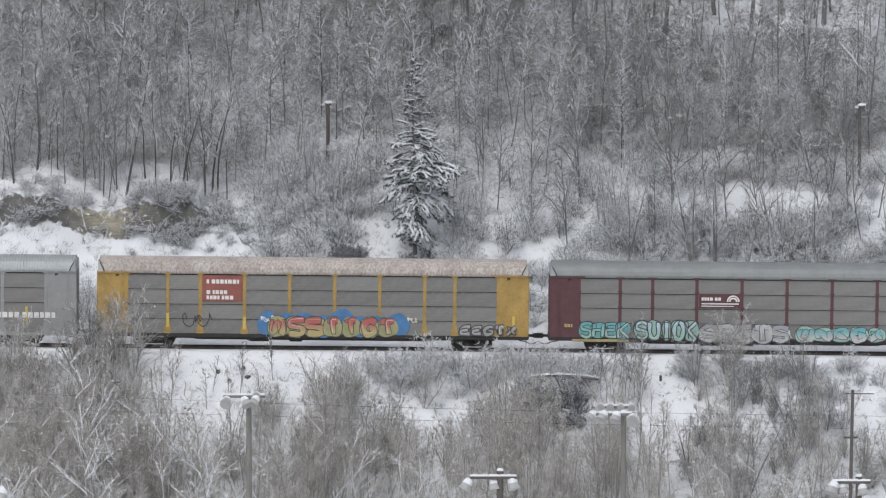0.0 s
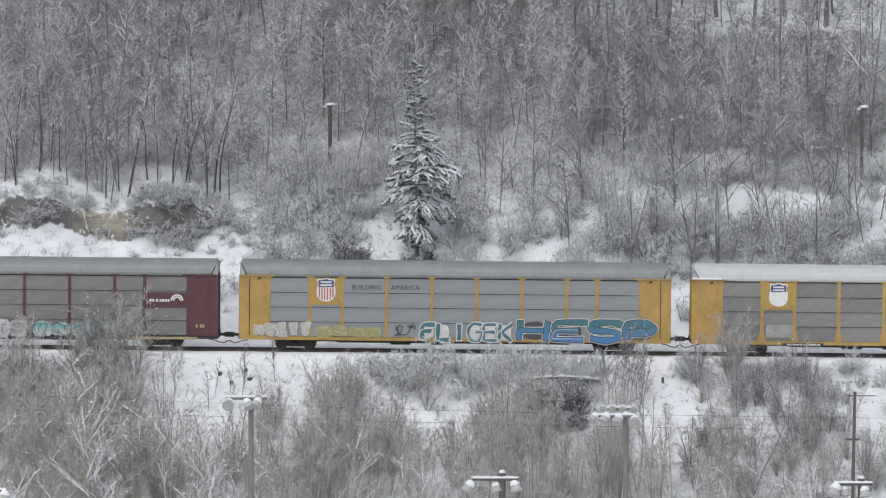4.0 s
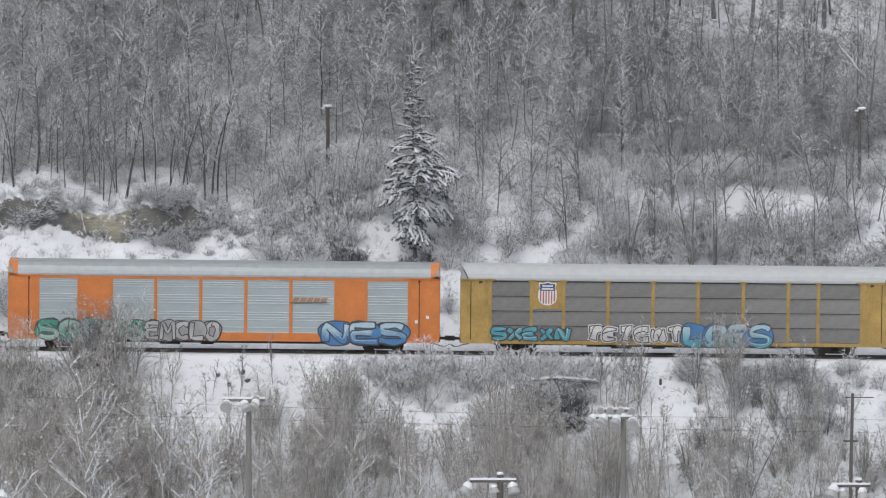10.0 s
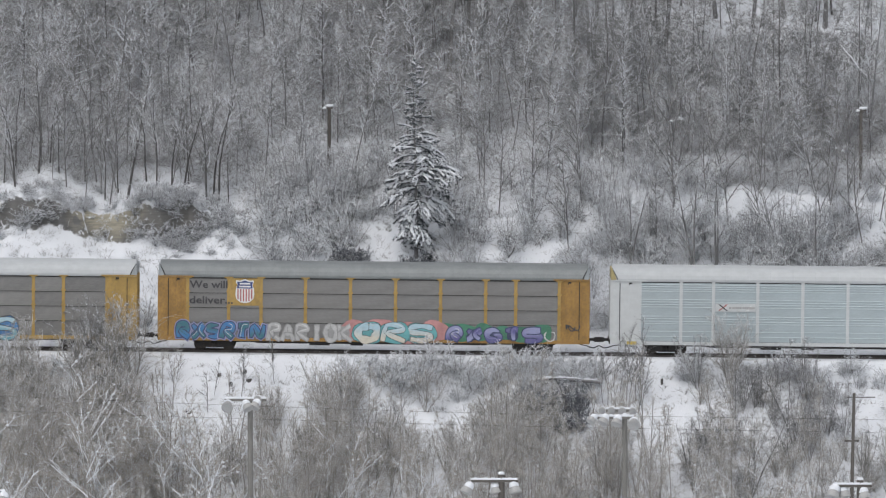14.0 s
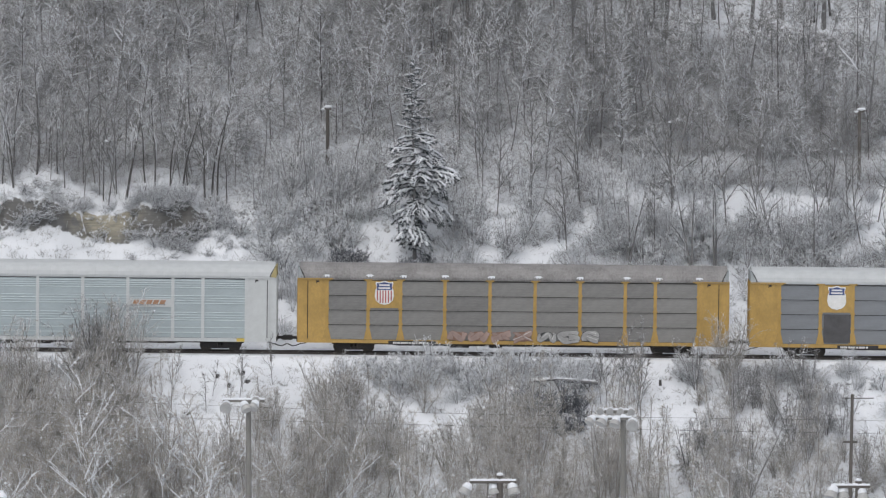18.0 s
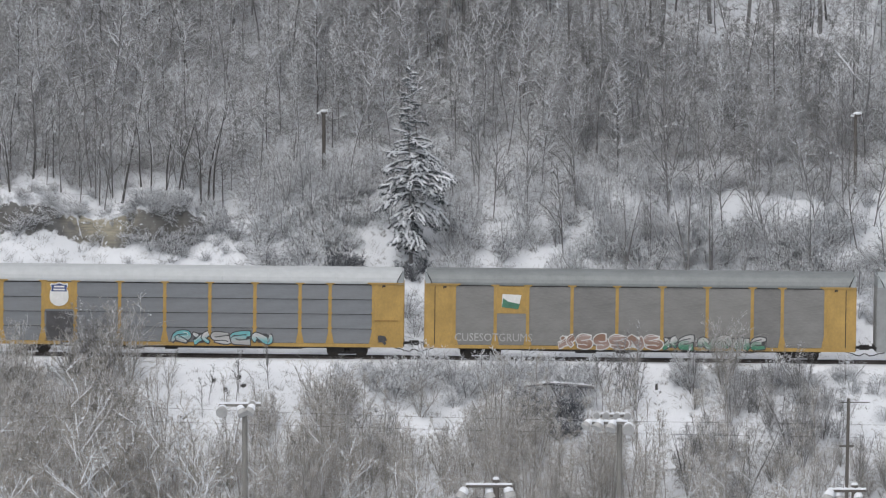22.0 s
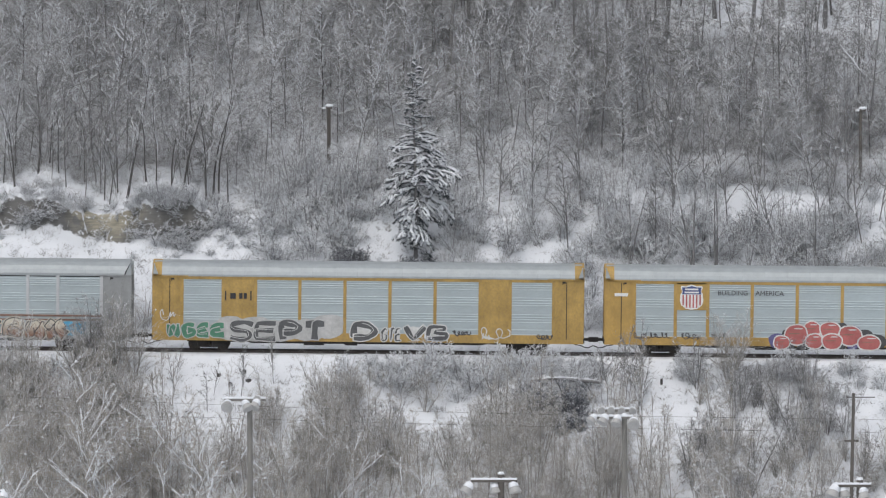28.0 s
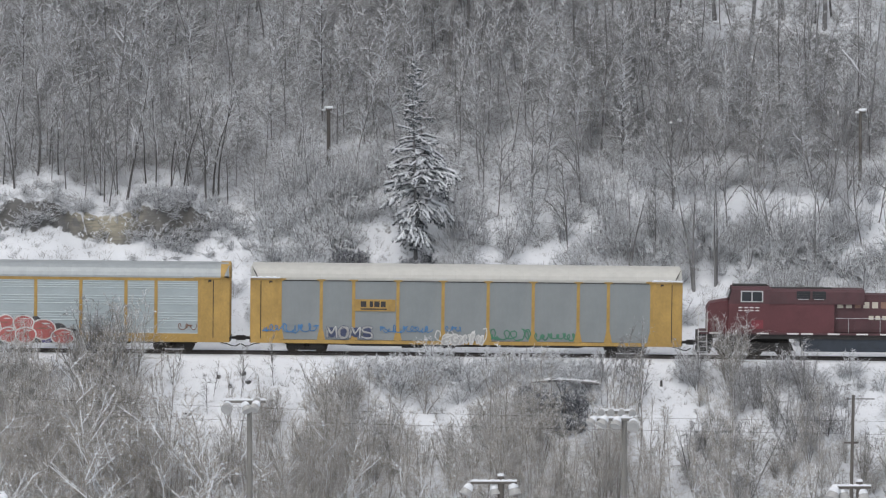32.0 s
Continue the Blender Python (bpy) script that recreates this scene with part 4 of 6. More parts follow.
# brambles whose dark twig colour stands in for the shaded hollow under the log
for x, y, s in ((5.6, -7.0, 0.5), (6.3, -7.4, 0.55), (7.0, -7.0, 0.6), (7.7, -7.5, 0.6), (8.4, -7.1, 0.65), (9.1, -7.6, 0.6), (7.3, -8.4, 0.55), (8.3, -8.7, 0.6), (6.4, -8.3, 0.45), (9.2, -8.9, 0.5)):
    plant("bramble", DARK[int(x * 10) % 2], LOOKS["dark"][2], "bush", x - 0.8, y, x * 91, s * 1.3, "brambles")
stand("mat", 6, 4.8, 9.6, -10.5, -8.8, 0.6, 0.9, 0.6)
for x, y, s in ((4.9, -6.3, 0.7), (5.9, -6.6, 0.6), (6.9, -6.2, 0.55), (8.3, -6.5, 0.65), (9.4, -6.3, 0.7)):
    plant("brush", MAT[int(x * 10) % 2], LOOKS["mat"][2], "bush", x, y, x * 77, s, "frosted brush")
stand("sapling", 13, 9.8, 12.6, -7.0, -4.5, 0.9, 1.15, 0.3)
stand("alder", 21, 14.8, 23.5, -13.0, -5.0, 0.6, 0.95)
stand("brown", 8, 14.8, 23.5, -13.0, -6.0, 0.5, 0.8)
stand("brown", 2, 17.6, 18.8, -4.8, -4.2, 0.75, 0.85)
stand("mat", 14, 15.0, 28.5, -5.2, -3.4, 0.6, 0.9)
stand("brown", 10, 23.0, 28.5, -14.0, -6.0, 0.4, 0.65)
stand("mat", 16, 22.5, 29.0, -15.0, -5.0, 0.5, 0.95, 0.8)
stand("alder", 9, 22.5, 29.0, -20.0, -6.0, 0.6, 0.9, 0.8)
stand("tall", 34, -29, -6, -24, -13.5, 0.55, 0.85, 0.7)
stand("limbed", 18, -29, -11, -29, -19, 0.9, 1.15, 1.2)
stand("tall", 16, -29, -14, -26, -19, 0.75, 1.0, 0.7)
stand("tall", 22, -19, -7.5, -30, -19, 0.6, 0.85, 0.7)
stand("limbed", 7, -11, 1, -28, -21, 0.75, 0.95, 1.5)
stand("tall", 33, 2.5, 13.8, -24, -13.5, 0.55, 0.85, 0.7)
stand("tall", 16, -6, 3, -24, -13.5, 0.55, 0.85, 0.7)
stand("tall", 8, -8.5, -4, -27, -15, 0.6, 0.85, 0.6)
stand("alder", 8, -9.0, 2.0, -14, -8, 0.6, 0.95, 0.8)
stand("tall", 18, 14.3, 24, -24, -14, 0.5, 0.8, 0.8)
stand("alder", 9, 14.3, 24, -22, -13, 0.8, 1.2, 0.8)
stand("limbed", 3, 15, 20, -27, -22, 0.7, 0.85, 1.5)
stand("tall", 5, 23, 29, -30, -22, 0.7, 0.8, 1.5)

FORKED = [woodland_meshes(620 + i, 9.4, 0.0046, bark=LIMB_DRY, twig=TWIG_DRY, limbs=LIMB_DRY, stems=2, first=0.3, boughs=22, lean=38, spread=0.26, parts=5, bend=0.10, rise=0.06, limb=0.026, subs=5, lined=0.6, fork=36, ends=3, tip=0.010, snow=14, lump=0.07, fan=0.09, subparts=2) for i in range(2)]
for k, (x, y, size) in enumerate(((-16.9, -15.0, 1.0), (-12.9, -15.5, 0.92), (-10.6, -14.5, 0.9), (12.6, -15.0, 0.8))):
    plant("slender_tree", FORKED[k % 2], "slender forked leafless tree on the snowy bank", "tree", x, y, k * 80, size, "trees below the embankment")


OLD = kinds(340, (9.5, 8.5), spread=0.3, first=0.3, boughs=26, lean=58, thick=0.012, bark=BARK, twig=TWIG_SNOWY, stems=2, fine=6, ends=5, snow=8, fan=0.07, limb=0.010)
MATURE = kinds(350, (15.0, 13.5), spread=0.24, first=0.3, boughs=28, lean=60, thick=0.0105, twig=TWIG, stems=1, fine=6, ends=5, snow=12, limb=0.012)
for x, y in ((16.35, 10.3), (17.8, 10.6), (12.2, 11.8), (24.3, 10.8), (29.3, 11.0)):
    plant("bare_tree", OLD[int(x) % 2], "old leafless tree with several dark trunks beside the line", "tree", x, y, x * 40, 1.0 if 15 < x < 20 else 0.75, "old trees")
for x, y in ((0.3, 31.5), (1.6, 33.0), (10.5, 36.5), (13.2, 37.2), (15.5, 36.0), (19.0, 37.5), (21.5, 36.4), (23.8, 37.8), (26.6, 36.8), (-26.0, 36.0), (-6.5, 35.0)):
    plant("bare_tree", MATURE[int(x) % 2], "tall leafless tree with a thick dark trunk high on the slope", "tree", x, y, x * 70, 1.0, "old trees")

# a big-limbed tree at the top of the slope, and dark growth behind it
BIG = woodland_meshes(600, 13.0, 0.0065, bark=BARK_FROST, twig=TWIG_HAZE, limbs=LIMB_WHITE, first=0.35, boughs=12, lean=76, spread=0.42, parts=6, bend=0.12, rise=-0.03, limb=0.06, subs=5, lined=0.7, ends=5, snow=16, sub_reach=0.35, subparts=3)
for x, y, turn in ((28.6, 23.5, 150), (10.0, 33.0, 40)):
    plant("bare_tree", BIG, "large leafless tree with long arching snow-white limbs", "tree", x, y, turn, 1.0, "old trees")
DIM = [woodland_meshes(610 + i, h, 0.006, bark=TRUNK_DARK, twig=TWIG_DARK, limbs=LIMB, first=0.2, boughs=32, lean=70, spread=0.2, limb=0.02, subs=6, lined=0.2, ends=7, tip=0.013) for i, h in enumerate((9.0, 11.0))]
for k, x in enumerate((11.8, 12.9, 13.7, 14.8, 15.7, 16.6, 26.0, 27.2)):
    plant("bare_tree", DIM[k % 2], "dense dark leafless tree high on the slope", "tree", x, 37.5 + 0.5 * (k % 3), k * 63, 0.9 + 0.05 * (k % 4), "old trees")


def spruce_meshes(seed, tall, reach, snow=1.0):
    """Trunk and boughs of a spruce: heavy drooping sprays with gaps between them, and a narrow dark top."""
    trunk, crown = Limbs(seed), Limbs(seed + 1)
    rng = crown.rng
    line, _ = trunk.line((0, 0, -0.3), (0.01, 0, 1), tall + 0.3, 0.13 * tall / 13, 0.02, 10, 0.008, 0.0)
    boughs = [(rng.uniform(0.15, 0.32), rng.uniform(0.6, 1.2), -0.24, 0.2) for _ in range(22)]
    for tier in (0.35, 0.39, 0.43, 0.47, 0.51, 0.555, 0.60):
        boughs += [(tier + rng.uniform(-0.012, 0.012), rng.uniform(0.5, 1.2) * (1.35 - 0.75 * tier), rng.uniform(-0.14, -0.02), 0.1) for _ in range(6)]
    boughs += [(f, float(np.interp(f, (0.58, 0.70, 0.85, 1.0), (0.58, 0.46, 0.32, 0.06))) * rng.uniform(0.3, 1.3), rng.uniform(-0.1, 0.06), rng.uniform(0.0, 0.5)) for f in np.arange(0.58, 0.99, 0.0055)]
    boughs += [(rng.uniform(0.03, 0.16), rng.uniform(0.3, 0.6), -0.1, 0.1) for _ in range(9)]
    for f, share, fall, lift in boughs:
        narrow, turn = f > 0.57, rng.uniform(0, 6.283)
        ln = max(0.2, reach * share * (1 + (0.18 * math.cos(turn) if not narrow else 0)))
        bp, bw = crown.line((0, 0, f * tall), np.array([math.cos(turn), math.sin(turn), lift]), ln, 0.045, 0.02, 6, 0.08, fall, 0)
        flat = np.cross(bw[0], (0, 0, 1.0))
        flat /= np.linalg.norm(flat)
        white = (0.9 if 0.16 < f < 0.62 else 0.3) * snow
        sprays = [(bp, bw, ln)]
        for m in range(int(2 + ln * 2.5) if not narrow else 1):
            g = rng.uniform(0.25, 0.9)
            q, k = between(bp, g)
            w = bw[k + 1] * 0.8 + flat * rng.choice((-1, 1)) * rng.uniform(0.35, 0.8) + np.array([0, 0, rng.uniform(-0.3, 0.05)])
            sl = ln * 0.5 * (1.15 - 0.6 * g) * rng.uniform(0.6, 1.2)
            sprays.append((*crown.line(q, w, sl, 0.025, 0.015, 4, 0.12, -0.14 if not narrow else 0.0, 0), sl))
        for sp, sw, sl in sprays:
            for m in range(int(5 + sl * 30)):
                q, k = between(sp, rng.uniform(0.05, 1.0))
                w = crown.side(sw[k + 1], 45) + np.array([0, 0, rng.uniform(-0.8, 0.0)])
                w /= np.linalg.norm(w)
                crown.twig(q, w, rng.uniform(0.10, 0.28), rng.uniform(0.02, 0.034))
            if rng.uniform() < white:
                # a ridge of lodged snow along the outer part of the spray
                first, r = rng.randint(1, 3), rng.uniform(0.035, 0.085 if f > 0.4 else 0.12) * (1 if not narrow else 0.6)
                for i in range(first, len(sp) - 1):
                    crown.a.append(sp[i] + (0, 0, 0.05)), crown.b.append(sp[i + 1] + (0, 0, 0.05)), crown.am.append(1)
                    crown.r.append(r * rng.uniform(0.8, 1.2)), crown.s.append(r * rng.uniform(0.6, 1.1))
                for m in range(int(3 + sl * 9)):
                    q, k = between(sp, rng.uniform(0.3, 1.0))
                    crown.snow.append(q + rng.normal(0, 0.06, 3) + (0, 0, 0.03)), crown.size.append(rng.uniform(0.035, 0.09) * (1 if not narrow else 0.7))
            elif rng.uniform() < (0.7 if not narrow else 0.35):
                crown.snow.append(sp[-2] + (0, 0, 0.03)), crown.size.append(rng.uniform(0.04, 0.08))
    return trunk.joined("trunk", 7, BARK, [(line, 0.13 * tall / 13, 0.02)]), crown.mesh("crown", 4, NEEDLE)


plant("spruce_tree", spruce_meshes(900, 13.2, 2.25, 1.0), "tall dark green spruce with snow-laden drooping boughs", "tree", -1.85, 12.75)
stand("laden", 16, 21.5, 29.5, 10.8, 13.5, 0.6, 0.95, 0.7)
stand("thicket", 9, 9.0, 30.0, 20.5, 30.0, 0.8, 1.2, 2.0)
stand("snarl", 9, -21.0, -15.5, 14.2, 15.3, 0.5, 0.75, 0.5)
stand("mat", 8, 13.5, 28.5, -5.4, -3.3, 0.5, 0.8, 0.5)
stand("laden", 8, 14.5, 28.5, -5.2, -3.4, 0.45, 0.7, 0.7)
stand("tall", 7, 1.0, 9.0, -26.0, -16.0, 0.5, 0.75, 0.8)
stand("brown", 7, -21.5, -18.0, -13.0, -9.0, 0.8, 1.0, 0.5)
stand("snarl", 12, -29.5, -14.5, 15.9, 16.5, 0.25, 0.4, 0.5)
stand("mat", 9, -29.5, -14.0, 16.6, 19.0, 0.35, 0.55, 0.8)
stand("tall", 7, 5.2, 9.6, -20.0, -13.5, 0.5, 0.72, 0.7)
stand("thicket", 6, 21.6, 24.4, 7.5, 10.5, 0.6, 0.85, 0.5)


def underbrush():
    """Stalks and twigs that cover the floor of the woods and dot the banks."""
    rng = np.random.RandomState(5)
    n = 10500
    x = rng.uniform(-38, 38, n)
    y = np.where(rng.uniform(size=n) < 0.84, rng.uniform(16.5, 40, n), rng.uniform(5.8, 17, n))
    front = rng.uniform(size=n) < 0.14
    y = np.where(front, -rng.uniform(3.6, 20, n), y)
    open_ground = (x > 9) & (x < 31) & (y > 35)
    y = np.where(open_ground, y - 12, y)
    y = np.where((x > 10) & (y > 16.2) & (y < 19.6), y - 5, y)
    tall = np.where(front, 0.6, np.where(y > 18.5, 1.7, 0.7)) * rng.uniform(0.4, 1.2, n)
    k = 12
    root = np.stack([x, y, ground(x, y) - 0.05], -1)[:, None, :] + rng.normal(0, 0.16, (n, k, 3)) * (1, 1, 0)
    loose = np.where(y > 16, 0.95, 0.5)[:, None, None]
    way = rng.normal(0, 1, (n, k, 3)) * loose * (1, 1, 0.4) + (0, 0, 0.8)
    start = root + way * tall[:, None, None] * rng.uniform(0, 0.4, (n, k, 1))
    end = start + (way + rng.normal(0, 0.3, (n, k, 3))) * tall[:, None, None] * rng.uniform(0.4, 0.8, (n, k, 1))
    v, t = tips(start.reshape(-1, 3), end.reshape(-1, 3), rng.uniform(0.009, 0.02, n * k), rng)
    me = fast_mesh("underbrush", v, np.zeros((0, 4), int), TWIG_HAZE, LIMB, tris=t, slots=np.repeat(rng.uniform(size=n * k) < 0.3, 3))
    tagged(new("underbrush", me), "tangle of snow-dusted stalks and twigs on the slopes", "underbrush", kind="stuff")


underbrush()
# ---- signs, lettering and spray paint on the cars ----
PAINTS = {
    "teal": (0.10, 0.42, 0.44), "green": (0.02, 0.30, 0.22), "mint": (0.30, 0.52, 0.44), "blue": (0.02, 0.19, 0.46), "sky": (0.05, 0.42, 0.68),
    "navy": (0.03, 0.05, 0.14), "white": (0.68, 0.68, 0.66), "grey": (0.36, 0.36, 0.35), "silver": (0.50, 0.50, 0.49), "black": (0.045, 0.045, 0.05),
    "red": (0.48, 0.09, 0.08), "pink": (0.60, 0.25, 0.24), "gold": (0.46, 0.37, 0.13), "olive": (0.36, 0.35, 0.14), "orange": (0.45, 0.22, 0.10),
    "cream": (0.62, 0.57, 0.46), "purple": (0.11, 0.10, 0.30), "lilac": (0.28, 0.30, 0.52), "forest": (0.04, 0.24, 0.13), "salmon": (0.36, 0.24, 0.20),
    "ice": (0.38, 0.58, 0.66), "petrol": (0.03, 0.17, 0.22), "turquoise": (0.03, 0.36, 0.46), "slate": (0.075, 0.08, 0.085),
    "rust": (0.26, 0.13, 0.08), "yellow": (0.70, 0.50, 0.03),
}
PAINTS = {k: tuple(v * 0.8 + 0.2 * (0.7 * sum(c) / 3 + 0.06) for v in c) for k, c in PAINTS.items()}  # a veil of haze put into the colours: one fifth grey
SPRAY = {k: surface("spray_" + k, c, 0.75, vary=0.3, scale=1.6, dirt=tuple(0.5 * v + 0.10 for v in c), amount=0.6, bump=0.02) for k, c in PAINTS.items()}
PLANE = SIDE - 0.058


def text_mesh(text, wide, tall, material, bold=0.0):
    """Letters as a thin mesh, wide by tall, standing in x and z with the lower left corner at the origin."""
    key = ("text", text, round(wide, 2), round(tall, 2), material.name, bold)
    if key in made:
        return made[key]
    curve = bpy.data.curves.new("lettering", "FONT")
    curve.body, curve.offset, curve.extrude, curve.resolution_u = text, bold, 0.01, 2
    ob = bpy.data.objects.new("lettering", curve)
    me = bpy.data.meshes.new_from_object(ob)
    bpy.data.objects.remove(ob)
    co = np.zeros(len(me.vertices) * 3)
    me.vertices.foreach_get("co", co)
    co = co.reshape(-1, 3)
    low, high = co.min(0), co.max(0)
    out = np.stack([(co[:, 0] - low[0]) / (high[0] - low[0]) * wide, -co[:, 2] * 0.15, (co[:, 1] - low[1]) / (high[1] - low[1]) * tall], -1)
    me.vertices.foreach_set("co", out.ravel())
    me.materials.clear()
    me.materials.append(material)
    made[key] = me
    return me


def words(text, x, z, wide, tall, material, bold=0.02, label=""):
    def put(car):
        part("lettering", text_mesh(text, wide, tall, material, bold), None, car, label, at=(x, PLANE - 0.004, z))
    return put


def plate(name, x0, x1, z0, z1, material, label="", deep=0.0):
    def put(car):
        part(name, Build().box(x0, x1, PLANE - 0.002 - deep, SIDE + 0.02, z0, z1), material, car, label)
    return put


def bars(x0, x1, z, tall, material, seed=1, label="", deep=0.006):
    """A line of lettering too small to read, as bars."""
    def put(car):
        r, x = random.Random(seed), x0
        while x < x1 - 0.05:
            w = r.uniform(0.55, 1.0) * tall
            b = Build().box(x, min(x1, x + w), PLANE - deep, PLANE + 0.004, z, z + tall)
            x += w + tall * (0.22 if r.random() < 0.8 else 0.6)
            part("letter_bar", b, material, car, label)
    return put


SHIELD = [(0.0, 0.0), (0.26, 0.05), (0.44, 0.18), (0.50, 0.36), (0.47, 0.62), (0.40, 0.72), (0.47, 0.88), (0.44, 0.95), (0.25, 0.93), (0.0, 1.0)]


def shield(x, z, wide, tall, stripes=True):
    """A heraldic railway shield: blue chief above red stripes, or a white field."""
    def shape(k):
        right = [(x + a * wide * k, z + tall * (0.5 + (c - 0.5) * k)) for a, c in SHIELD]
        return right + [(2 * x - a, c) for a, c in reversed(right[1:-1])]

    def put(car):
        badge = part("shield", Build().slab(shape(1.08), PLANE - 0.012, PLANE + 0.004), LETTER_WHITE, car, "white-edged railway shield with a blue top")
        field = part("shield_chief", Build().slab([(x - wide * 0.44, z + tall * 0.62), (x + wide * 0.44, z + tall * 0.62), (x + wide * 0.42, z + tall * 0.74), (x + wide * 0.44, z + tall * 0.92), (x + wide * 0.22, z + tall * 0.92), (x, z + tall * 0.98), (x - wide * 0.22, z + tall * 0.92), (x - wide * 0.44, z + tall * 0.92), (x - wide * 0.42, z + tall * 0.74)],
                     PLANE - 0.018, PLANE - 0.01), SHIELD_BLUE, badge)
        b = Build().box(x - wide * 0.30, x + wide * 0.30, PLANE - 0.024, PLANE - 0.016, z + tall * 0.80, z + tall * 0.87)
        b.box(x - wide * 0.33, x + wide * 0.33, PLANE - 0.024, PLANE - 0.016, z + tall * 0.67, z + tall * 0.74)
        part("lettering", b, LETTER_WHITE, badge)
        if stripes:
            for i in range(6):
                sx = x + wide * (i - 2.5) * 0.155
                part("stripe", Build().box(sx - wide * 0.034, sx + wide * 0.034, PLANE - 0.018, PLANE - 0.01, z + tall * (0.05 + 0.1 * (abs(i - 2.5) > 2)), z + tall * 0.60), SHIELD_RED, badge)
    return put


def blob(r, x, z, w, h, k=1.0, n=18, lobes=None):
    """The outline of one swollen spray-painted letter."""
    power, ph, amp = lobes
    pts = []
    for i in range(n):
        a = 2 * math.pi * i / n
        c, s = math.cos(a), math.sin(a)
        q = (abs(c) ** power + abs(s) ** power) ** (-1 / power)
        q *= 1 + amp * math.sin(3 * a + ph) + amp * 0.6 * math.sin(5 * a + ph * 2)
        pts.append((x + w * 0.5 * q * c + (0.5 * (k - 1) * 0.6) * c, z + h * 0.5 * q * s + (0.5 * (k - 1) * 0.6) * s))
    return pts


FADES = {}


def fade(low, high, z0, z1):
    """Spray paint that passes from one colour below to another above, with an uneven edge."""
    if low == high:
        return SPRAY[low]
    key = (low, high, round(z0, 2), round(z1, 2))
    if key not in FADES:
        m, t, sh = nodes_of("spray_%s_to_%s" % (low, high))
        c = t.nodes.new("ShaderNodeTexCoord")
        xyz = t.nodes.new("ShaderNodeSeparateXYZ")
        t.links.new(c.outputs["Object"], xyz.inputs[0])
        add = t.nodes.new("ShaderNodeMath")
        add.operation = "MULTIPLY_ADD"
        t.links.new(noise_of(t, 2.2, detail=2.0), add.inputs[0])
        add.inputs[1].default_value = 0.5 * (z1 - z0)
        t.links.new(xyz.outputs[2], add.inputs[2])
        mid, half = (z0 + z1) / 2 + 0.25 * (z1 - z0), 0.22 * (z1 - z0)
        col = blend(t, ramp(t, add.outputs[0], mid - half, mid + half), PAINTS[low], PAINTS[high])
        col = blend(t, ramp(t, noise_of(t, 5.0), 0.45, 0.8, 0.35), col, (0.22, 0.22, 0.21))
        t.links.new(col, sh.inputs["Base Color"])
        sh.inputs["Roughness"].default_value = 0.75
        FADES[key] = m
    return FADES[key]


# letters as one stroke each, in a square from -0.5 to 0.5
STROKES = {
    "S": ((0.42, 0.34), (0.1, 0.47), (-0.36, 0.36), (-0.34, 0.08), (0.3, -0.06), (0.38, -0.36), (0.0, -0.48), (-0.42, -0.36)), "H": ((-0.38, 0.47), (-0.38, -0.47), (-0.38, 0.0), (0.38, 0.02), (0.38, 0.47), (0.38, -0.47)),
    "E": ((0.42, 0.44), (-0.36, 0.42), (-0.38, 0.02), (0.28, 0.03), (-0.38, 0.0), (-0.36, -0.42), (0.42, -0.44)), "K": ((-0.38, 0.47), (-0.38, -0.47), (-0.36, 0.0), (0.40, 0.46), (-0.20, 0.02), (0.42, -0.47)),
    "U": ((-0.38, 0.46), (-0.38, -0.1), (-0.2, -0.44), (0.2, -0.44), (0.38, -0.1), (0.38, 0.46)), "I": ((0.0, 0.46), (0.03, 0.0), (0.0, -0.46)),
    "O": ((0.05, 0.46), (-0.34, 0.3), (-0.40, -0.1), (-0.15, -0.45), (0.25, -0.42), (0.40, 0.0), (0.28, 0.36), (0.0, 0.46)), "F": ((0.42, 0.44), (-0.36, 0.42), (-0.38, 0.06), (0.26, 0.06), (-0.38, 0.02), (-0.40, -0.47)),
    "L": ((-0.36, 0.47), (-0.36, -0.4), (0.42, -0.42)), "G": ((0.40, 0.40), (-0.1, 0.46), (-0.40, 0.1), (-0.3, -0.36), (0.15, -0.46), (0.38, -0.28), (0.36, 0.02), (0.05, 0.02)),
    "P": ((-0.38, -0.47), (-0.38, 0.44), (0.2, 0.42), (0.38, 0.2), (0.2, -0.04), (-0.34, -0.06)), "M": ((-0.42, -0.46), (-0.36, 0.45), (0.0, -0.1), (0.36, 0.45), (0.42, -0.46)),
    "C": ((0.42, 0.36), (0.05, 0.46), (-0.36, 0.25), (-0.38, -0.22), (0.0, -0.46), (0.42, -0.36)), "N": ((-0.40, -0.46), (-0.38, 0.44), (0.36, -0.42), (0.40, 0.46)),
    "T": ((-0.44, 0.42), (0.44, 0.44), (0.02, 0.42), (0.0, -0.47)), "B": ((-0.40, 0.0), (-0.38, -0.44), (-0.38, 0.44), (0.2, 0.42), (0.30, 0.2), (-0.1, 0.04), (0.36, -0.1), (0.34, -0.38), (-0.36, -0.42)),
    "R": ((-0.38, -0.47), (-0.38, 0.44), (0.22, 0.42), (0.34, 0.18), (-0.3, 0.0), (0.42, -0.47)), "A": ((-0.42, -0.47), (0.0, 0.46), (0.2, -0.1), (-0.2, -0.12), (0.2, -0.12), (0.42, -0.47)),
    "D": ((-0.36, -0.44), (-0.38, 0.44), (0.16, 0.4), (0.40, 0.0), (0.16, -0.42), (-0.38, -0.44)), "V": ((-0.42, 0.46), (0.0, -0.45), (0.42, 0.46)),
}


